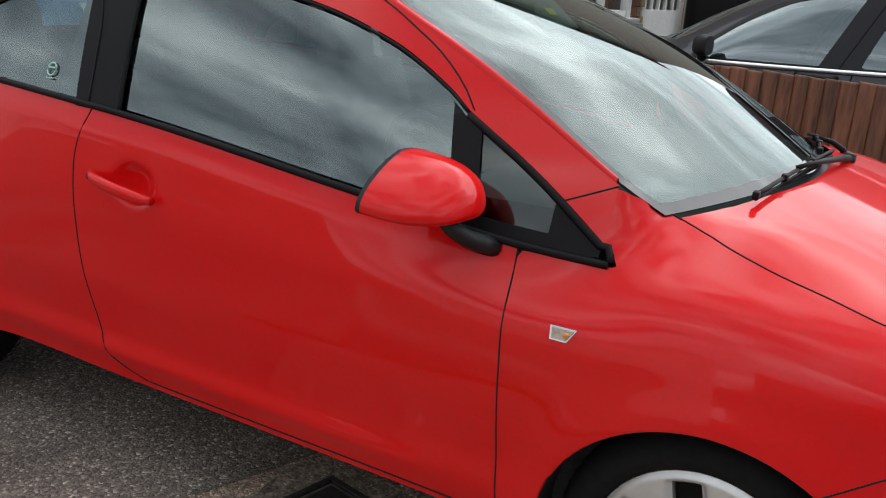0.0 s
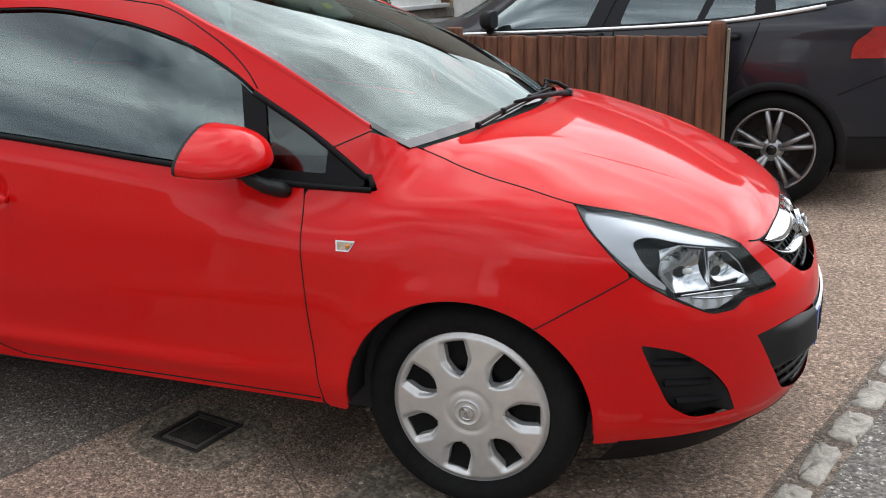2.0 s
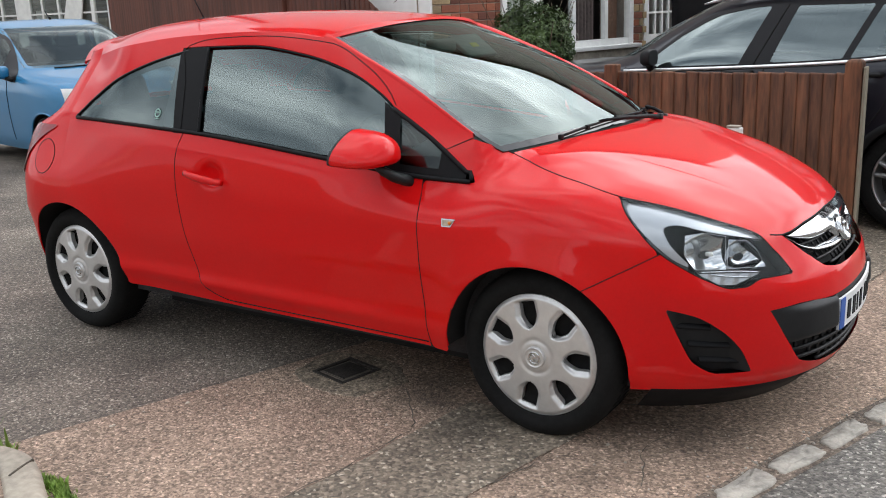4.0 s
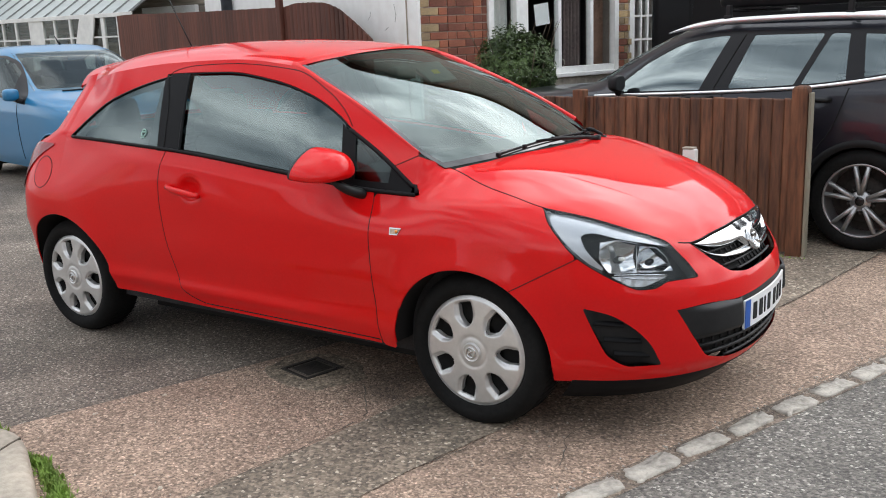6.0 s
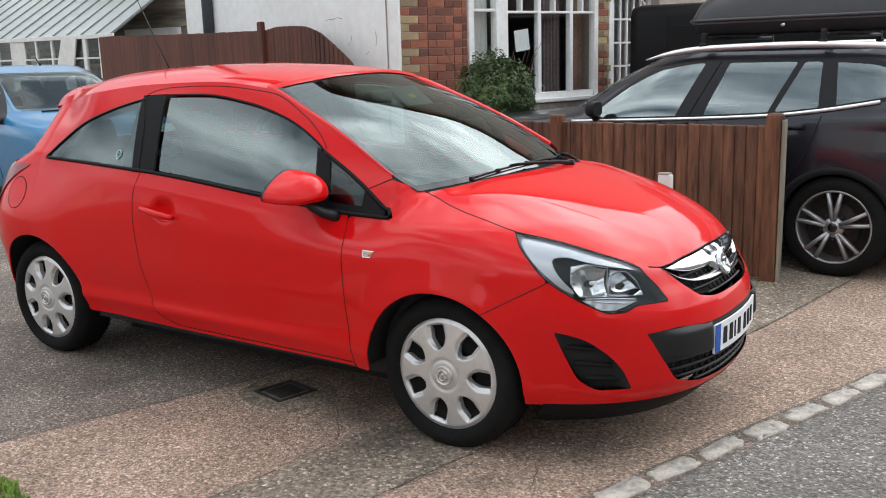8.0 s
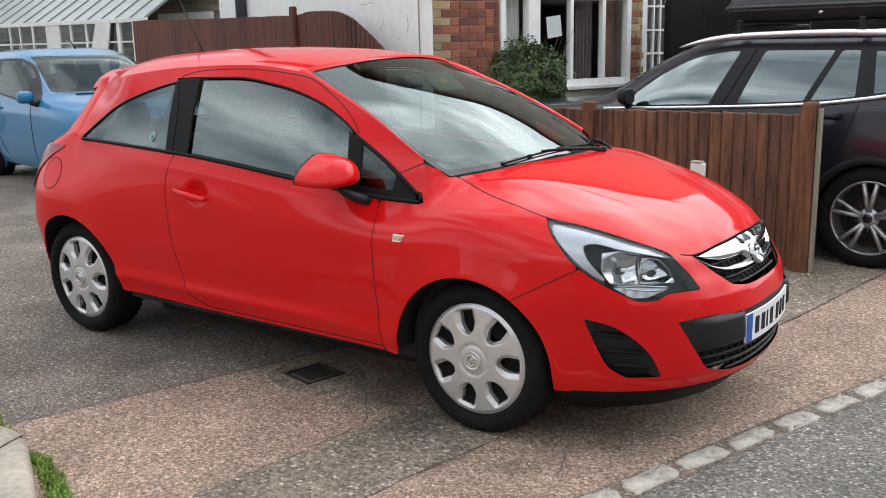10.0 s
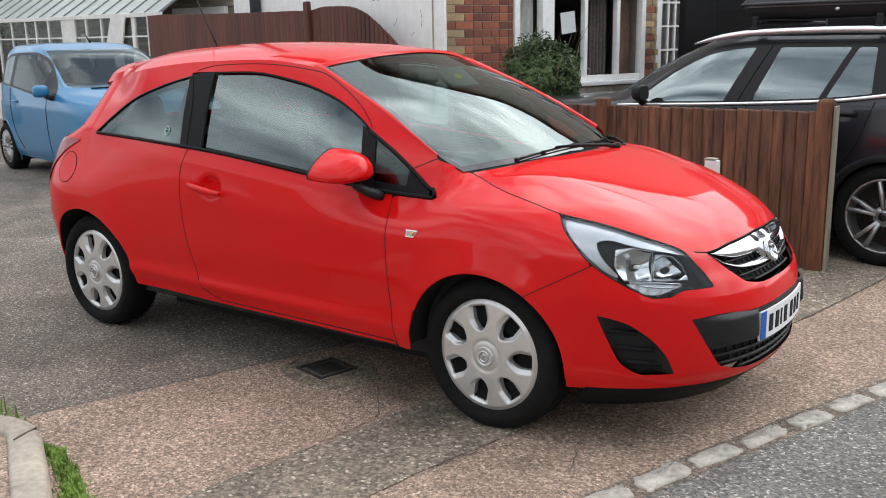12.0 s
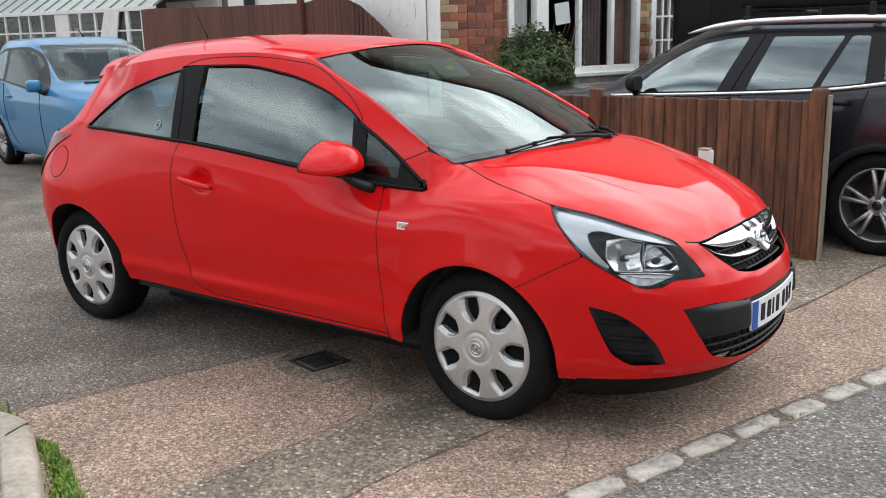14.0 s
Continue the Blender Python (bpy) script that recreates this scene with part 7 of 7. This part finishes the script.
def build_suv():
    car = thing("estate_car", pose(0.71, 2.75, 0, 0, 0, 173.5) @ pose(0, -0.86, 0), "dark metallic off-road estate car with silver roof rails", "car")
    sh = Shell((0.20, 0.30, 0.45, 0.62, 0.78, 0.90, 0.955, 0.985, 1.02, 1.06, 1.25, 1.40, 1.465),
               (3.50, 3.60, 3.64, 3.62, 3.58, 3.46, 3.20, 2.75, 2.35, 2.18, 1.84, 1.54, 1.38),
               (-0.70, -0.80, -0.84, -0.83, -0.80, -0.78, -0.775, -0.77, -0.765, -0.75, -0.64, -0.48, -0.36),
               (0.82, 0.87, 0.885, 0.895, 0.895, 0.885, 0.875, 0.868, 0.86, 0.845, 0.745, 0.655, 0.60), 5.5)
    zs = span(0.2, 0.9, 22) + span(0.9, 1.06, 20)[1:] + span(1.06, 1.465, 20)[1:]

    def zb(x):
        return lerp(x, (-0.45, -0.25, 0.12, 0.4, 1.07, 1.98), (1.20, 1.155, 1.092, 1.058, 1.018, 0.982))

    def zt(x):
        return lerp(x, (-0.55, -0.35, -0.1, 0.3, 1.0, 1.30, 1.55, 1.84), (1.22, 1.31, 1.385, 1.405, 1.405, 1.365, 1.25, 1.03))

    # each side pane: its lower ends and how far they lean back at the top
    panes = {"front_window": (1.135, 1.80, -0.14, 0.0), "rear_window": (0.475, 0.93, -0.13, -0.11), "small_window": (0.15, 0.43, 0.035, -0.13), "quarter_window": (-0.27, 0.04, 0.0, 0.05)}

    def pane_point(nm, u, v, grow=0.0):
        x0, x1, l0, l1 = panes[nm]
        x = x0 + l0 * v - grow + (x1 + l1 * v - x0 - l0 * v + 2 * grow) * u
        lo, hi = zb(x) + 0.014 - grow, max(zb(x) + 0.02, zt(x) - 0.012) + grow
        return x, lo + (hi - lo) * v

    def in_pane(p, grow=0.0):
        lo, hi = zb(p.x) + 0.014 - grow, zt(p.x) - 0.012 + grow
        if not lo < p.z < hi:
            return False
        v = (p.z - lo) / (hi - lo)
        return any(x0 + l0 * v - grow < p.x < x1 + l1 * v + grow for x0, x1, l0, l1 in panes.values())

    stack_body(car, sh, DARK_PAINT, (0.0, 2.76), 0.352, 0.335, zs, opening=lambda p: (abs(p.y) > 0.45 and in_pane(p, 0.006)) or on_screen(sh, p, 1.09, 1.42, 0.84) or on_screen(sh, p, 1.08, 1.38, 0.82, -1))
    car_cabin(car, 1.05, 0.12, 0.62, 0.62, 0.70, -0.36)
    for s in (1, -1):
        surround(car, sh, s, span(-0.42, 1.84, 90), span(0.97, 1.43, 40), lambda p: zb(p.x) - 0.008 < p.z < zt(p.x) + 0.018 and not in_pane(p), WINDOW_BLACK, 0.004, "black window surround")
        for nm in panes:
            bm = bmesh.new()
            sheet(bm, [[sh.flank(*pane_point(nm, k / 18, j / 8, 0.004), s, 0.001) for j in range(9)] for k in range(19)])
            part(nm, bm, CAR_GLASS, car, "tinted side glass", out=(0, s, 0))
        line(car, "chrome_strip", [sh.flank(x, zb(x) - 0.008, s, 0.009) for x in span(-0.22, 1.98, 40)], 0.013, CHROME_SATIN)
        line(car, "shut_line", [sh.flank(0.955 + 0.0 * z + 0.04 * math.sin(3 * z), z, s, 0.001) for z in span(0.36, 1.02, 14)], 0.004, DARK)
        line(car, "shut_line", [sh.flank(lerp(z, (1.02, 1.40), (1.035, 0.885)), z, s, 0.005) for z in span(1.02, 1.40, 12)], 0.004, DARK)
        line(car, "shut_line", [sh.flank(lerp(z, (0.45, 0.6, 0.8, 1.06), (0.40, 0.33, 0.20, 0.115)), z, s, 0.001) for z in span(0.45, 1.05, 14)], 0.004, DARK)
        line(car, "shut_line", [sh.flank(1.98, z, s, 0.001) for z in span(0.36, 1.0, 10)], 0.004, DARK)
        line(car, "shut_line", [sh.flank(x, lerp(x, (-0.8, -0.5, -0.33), (0.86, 0.74, 0.66)), s, 0.001) for x in span(-0.79, -0.33, 10)], 0.004, DARK)
        for x in (0.33, 1.14):
            bm = bmesh.new()
            tube(bm, [sh.flank(x + d, 0.975, s, l) for d, l in ((-0.11, 0.002), (-0.08, 0.03), (0.06, 0.03), (0.10, 0.002))], 0.015, 8)
            part("door_handle", bm, BLACK_PLASTIC, car)
        for ax in (0.0, 2.76):
            arch_trim(car, sh, s, ax, 0.348, 0.335, CLADDING, 0.045)
            bm = bmesh.new()
            rim = [sh.flank(ax + 0.352 * math.cos(radians(t)), 0.335 + 0.352 * math.sin(radians(t)), s) for t in span(-30, 210, 30)]
            sheet(bm, [rim, [Vector((p.x, s * 0.5, p.z)) for p in rim]])
            bm.faces.new([bm.verts.new((p.x, s * 0.5, p.z)) for p in rim])
            part("arch_liner", bm, DARK, car)
            spoked_wheel(car, (ax, s * 0.875, 0.333), s, 0.333, 0.243, 5, ALLOY, 0.225)
        side_pane(car, "sill_cladding", sh, s, span(0.38, 2.38, 20), lambda x: 0.20, lambda x: 0.36, CLADDING, 0.012)
        side_pane(car, "bumper_cladding", sh, s, span(-0.80, -0.40, 14), lambda x: 0.22, lambda x: 0.42, CLADDING, 0.010)
        bm = bmesh.new()
        tube(bm, [Vector((x, s * lerp(x, (-0.62, -0.3, 0.4, 1.2, 1.6), (0.60, 0.635, 0.655, 0.645, 0.62)), lerp(x, (-0.62, -0.4, -0.1, 0.4, 1.0, 1.3, 1.6), (1.41, 1.462, 1.488, 1.503, 1.492, 1.458, 1.392)))) for x in span(-0.62, 1.49, 40)], lambda t: 0.026 * min(1.0, 0.3 + t * 8, 0.25 + (1 - t) * 7), 8, flat=0.85)
        part("roof_rail", bm, CHROME_SATIN, car, "silver roof rail")
        mirror_of(car, Vector((1.73, s * 0.97, 1.075)), s, BLACK_PLASTIC, 0.68)
        bm = bmesh.new()
        sheet(bm, [[sh.angle(math.pi - s * a, z) + Vector((-0.006, s * 0.006, 0)) for a in span(0.50, 0.86, 12)] for z in span(0.86, 1.03, 8)])
        part("tail_lamp", bm, TAIL_BRIGHT, car, "red tail lamp")
        bm = bmesh.new()
        sheet(bm, [[sh.angle(-s * a, z) + Vector((0.006, 0, 0)) for a in span(0.45, 0.85, 12)] for z in span(0.72, 0.86, 8)])
        part("headlamp", bm, LENS_MILK, car)
    bm = bmesh.new()
    sheet(bm, [[sh.face(y * lerp(z, sh.zs, sh.w), z, 1, 0.006) for y in span(-0.88, 0.88, 20)] for z in span(1.07, 1.44, 10)])
    part("windscreen", bm, CAR_GLASS, car, out=(1, 0, 0.5))
    bm = bmesh.new()
    sheet(bm, [[sh.face(y * lerp(z, sh.zs, sh.w), z, -1, 0.006) for y in span(-0.85, 0.85, 16)] for z in span(1.06, 1.40, 8)])
    part("rear_screen", bm, CAR_GLASS, car, out=(-1, 0, 0.5))
    return car


CHROME_SATIN = mat("satin_silver", (0.86, 0.87, 0.88), rough=0.32, metal=0.8, var=0.05, scale=30)
CAR_GLASS = glass("car_glass", (0.46, 0.53, 0.53), ior=2.55, film=1.6, shine=(1.06, 1.22, 1.24))
CLEAR_GLASS = glass("clear_car_glass", (0.50, 0.57, 0.56), ior=1.58)
TAIL_BRIGHT = mat("bright_tail_lens", (0.42, 0.015, 0.012), rough=0.1, coat=1.0, var=0.2, scale=40)
suv = build_suv()

# roof box on its bars
MB = suv.matrix_world.copy()
rack = thing("roof_bars", MB, "two black roof bars clamped to the rails", "roof bars")
for x in (0.20, 1.03):
    bm = boxes((x - 0.022, x + 0.022, -0.60, 0.60, 1.548, 1.572), bevel=0.008)
    part("bar", bm, BLACK_PLASTIC, rack, smooth=False)
    for s in (1, -1):
        part("clamp", boxes((x - 0.017, x + 0.017, s * 0.635 - 0.022, s * 0.635 + 0.022, 1.50, 1.60), (x - 0.030, x + 0.030, s * 0.648 - 0.016, s * 0.648 + 0.016, 1.49, 1.53), bevel=0.007), BLACK_PLASTIC, rack, smooth=False)
BOX_BLACK = mat("box_black", (0.040, 0.040, 0.044), rough=0.30, var=0.15, scale=80)
bx = thing("roof_box", MB, "long black roof box", "roof box")


def box_ring(z, k, dx):
    out = []
    for t in span(0, 2 * math.pi, 72)[:-1]:
        cs, sn = math.cos(t), math.sin(t)
        q = (abs(cs) ** 6 + abs(sn) ** 6) ** (-1 / 6)
        out.append(Vector((0.30 + dx + (0.98 * k) * cs * q, 0.02 + 0.46 * k * sn * q, z)))
    return out


bm = bmesh.new()
vs = sheet(bm, [box_ring(1.585, 0.93, 0), box_ring(1.60, 0.97, 0), box_ring(1.665, 0.985, 0)], close=True)
bm.faces.new(vs[0])
part("box_base", bm, BLACK_PLASTIC, bx)
bm = bmesh.new()
vs = sheet(bm, [box_ring(1.665, 1.0, 0), box_ring(1.71, 1.0, 0), box_ring(1.80, 0.96, -0.01), box_ring(1.89, 0.88, -0.03), box_ring(1.93, 0.75, -0.05), box_ring(1.945, 0.4, -0.06)], close=True)
bm.faces.new(vs[-1])
part("box_lid", bm, BOX_BLACK, bx)
bm = bmesh.new()
ring = box_ring(1.69, 1.008, 0)
tube(bm, ring + ring[:1], 0.014, 6)
part("box_rim", bm, BOX_BLACK, bx)
bm = bmesh.new()
tube(bm, [(0.53, 0.465, 1.64), (0.53, 0.485, 1.64)], 0.016, 12)
part("box_lock", bm, CHROME, bx)


def build_city_car(m, paint, name, label, full=True):
    """A small hatchback; x forward from the rear axle."""
    car = thing(name, m, label, "car")
    sh = Shell((0.20, 0.30, 0.45, 0.62, 0.78, 0.88, 0.93, 0.96, 0.99, 1.02, 1.20, 1.40, 1.475),
               (2.80, 2.90, 2.94, 2.93, 2.88, 2.76, 2.58, 2.42, 2.22, 2.06, 1.62, 1.12, 0.80),
               (-0.52, -0.60, -0.64, -0.64, -0.62, -0.60, -0.595, -0.59, -0.58, -0.57, -0.48, -0.36, -0.25),
               (0.76, 0.80, 0.82, 0.83, 0.83, 0.815, 0.805, 0.797, 0.79, 0.782, 0.725, 0.655, 0.59), 4.2)
    zs = span(0.2, 0.88, 22) + span(0.88, 1.03, 16)[1:] + span(1.03, 1.475, 16)[1:]

    def zb(x):
        return lerp(x, (-0.45, 0.3, 1.0, 1.75), (1.06, 1.02, 0.96, 0.90))

    def zt(x):
        return lerp(x, (-0.42, -0.2, 0.2, 0.8, 1.1, 1.4, 1.78), (1.14, 1.28, 1.38, 1.395, 1.34, 1.20, 0.94))

    def in_pane(p, grow=0.0):
        return zb(p.x) + 0.014 - grow < p.z < zt(p.x) - 0.014 + grow and (0.36 - grow < p.x < 1.36 + grow or -0.36 - grow < p.x < 0.26 + grow)

    stack_body(car, sh, paint, (0.0, 2.30), 0.325, 0.285, zs, opening=lambda p: (abs(p.y) > 0.40 and in_pane(p, 0.006)) or on_screen(sh, p, 1.05, 1.42, 0.86) or on_screen(sh, p, 1.08, 1.36, 0.80, -1))
    car_cabin(car, 0.82, 0.05, 0.50, 0.64, 0.62, -0.34)
    for s in (1, -1):
        surround(car, sh, s, span(-0.40, 1.74, 80), span(0.88, 1.43, 40), lambda p: zb(p.x) - 0.008 < p.z < max(zb(p.x), zt(p.x)) + 0.012 and not in_pane(p), WINDOW_BLACK, 0.003, "black window surround")
        side_pane(car, "door_window", sh, s, span(0.355, 1.365, 24), lambda x: zb(x) + 0.010, lambda x: max(zb(x) + 0.012, zt(x) - 0.010), CLEAR_GLASS, 0.001, "clear door glass")
        side_pane(car, "quarter_window", sh, s, span(-0.365, 0.265, 18), lambda x: zb(x) + 0.010, lambda x: max(zb(x) + 0.012, zt(x) - 0.010), CAR_GLASS, 0.001)
        line(car, "shut_line", [sh.flank(lerp(z, (0.3, 0.5, 0.95), (0.62, 0.42, 0.30)), z, s, 0.001) for z in span(0.3, 1.0, 14)], 0.004, DARK)
        line(car, "shut_line", [sh.flank(1.52, z, s, 0.001) for z in span(0.3, 0.92, 10)], 0.004, DARK)
        bm = bmesh.new()
        tube(bm, [sh.flank(0.52 + d, 0.85, s, l) for d, l in ((-0.09, 0.002), (-0.06, 0.025), (0.05, 0.025), (0.09, 0.002))], 0.013, 8)
        part("door_handle", bm, paint, car)
        for ax in (0.0, 2.30):
            bm = bmesh.new()
            rim = [sh.flank(ax + 0.325 * math.cos(radians(t)), 0.285 + 0.325 * math.sin(radians(t)), s) for t in span(-28, 208, 30)]
            tube(bm, rim, 0.010, 6)
            part("arch_lip", bm, paint, car)
            bm = bmesh.new()
            sheet(bm, [rim, [Vector((p.x, s * 0.45, p.z)) for p in rim]])
            bm.faces.new([bm.verts.new((p.x, s * 0.45, p.z)) for p in rim])
            part("arch_liner", bm, DARK, car)
            spoked_wheel(car, (ax, s * 0.80, 0.285), s, 0.285, 0.20, 9, ALLOY, 0.18)
        mirror_of(car, Vector((1.62, s * 0.90, 1.0)), s, paint, 0.78)
        bm = bmesh.new()
        sheet(bm, [[sh.angle(s * a, z) + Vector((0.006, s * 0.006, 0)) for a in span(0.36, 0.78, 12)] for z in span(0.66, 0.85, 8)])
        part("headlamp", bm, LENS_MILK, car, "clear swept headlamp")
    bm = bmesh.new()
    sheet(bm, [[sh.face(y * lerp(z, sh.zs, sh.w), z, 1, 0.005) for y in span(-0.90, 0.90, 20)] for z in span(1.03, 1.43, 12)])
    part("windscreen", bm, CLEAR_GLASS, car, "raked windscreen over a dark cabin", out=(1, 0, 0.5))
    bm = bmesh.new()
    sheet(bm, [[sh.face(y * lerp(z, sh.zs, sh.w), z, -1, 0.005) for y in span(-0.85, 0.85, 16)] for z in span(1.06, 1.38, 8)])
    part("rear_screen", bm, CAR_GLASS, car, out=(-1, 0, 0.5))
    bm = bmesh.new()
    tube(bm, [(0.86, 0, 1.51), (0.80, 0, 1.545), (0.74, 0, 1.60)], lambda t: 0.014 - 0.009 * t, 6)
    part("aerial", bm, BLACK_PLASTIC, car)
    bm = bmesh.new()
    sheet(bm, [[sh.face(y, z, 1, 0.006) for y in span(-0.45, 0.45, 12)] for z in span(0.36, 0.52, 4)])
    part("lower_grille", bm, BLACK_PLASTIC, car)
    bm = bmesh.new()
    tube(bm, [sh.face(y, 1.035 + 0.02 * y, 1, 0.02) for y in span(-0.5, 0.45, 10)], 0.008, 6)
    part("wiper", bm, BLACK_PLASTIC, car)
    return car


build_city_car(pose(-9.20, 2.50, 0, 0, 0, -12) @ pose(0, 0.81, 0), BLUE, "blue_city_car", "light blue metallic small hatchback parked behind")
build_city_car(pose(-14.9, 2.6, 0, 0, 0, 172), GREY_PAINT, "grey_city_car", "pale grey hatchback parked beyond the blue car")

# black van beyond the estate car
VAN_TOP = 1.94
van = thing("black_van", pose(-1.95, 5.72, 0, 0, 0, 6), "glossy black van parked beside the house", "van")
bm = bmesh.new()
box(bm, 0.0, 4.4, 0.0, 1.9, 0.35, VAN_TOP, bevel=0.12)
part("body", bm, BLACK_PAINT, van)
part("side_panel", boxes((0.45, 1.9, -0.012, 0.0, 0.9, VAN_TOP - 0.22), bevel=0.005), BLACK_PAINT, van, smooth=False)
part("shut_line", boxes((0.41, 0.42, -0.004, 0.01, 0.5, VAN_TOP - 0.12)), DARK, van, smooth=False)
bm = bmesh.new()
lathe(bm, [(0.0, -0.012), (0.045, -0.012), (0.055, -0.020), (0.068, -0.018), (0.072, 0.0)], (0.27, 0, 1.02), 28)
part("badge", bm, CHROME, van)
for x in (0.8, 3.5):
    bm = bmesh.new()
    lathe(bm, [(0.0, -0.02), (0.2, -0.02), (0.31, -0.01), (0.33, 0.03), (0.33, 0.22)], (x, 0.02, 0.33), 36)
    part("wheel", bm, RUBBER, van)
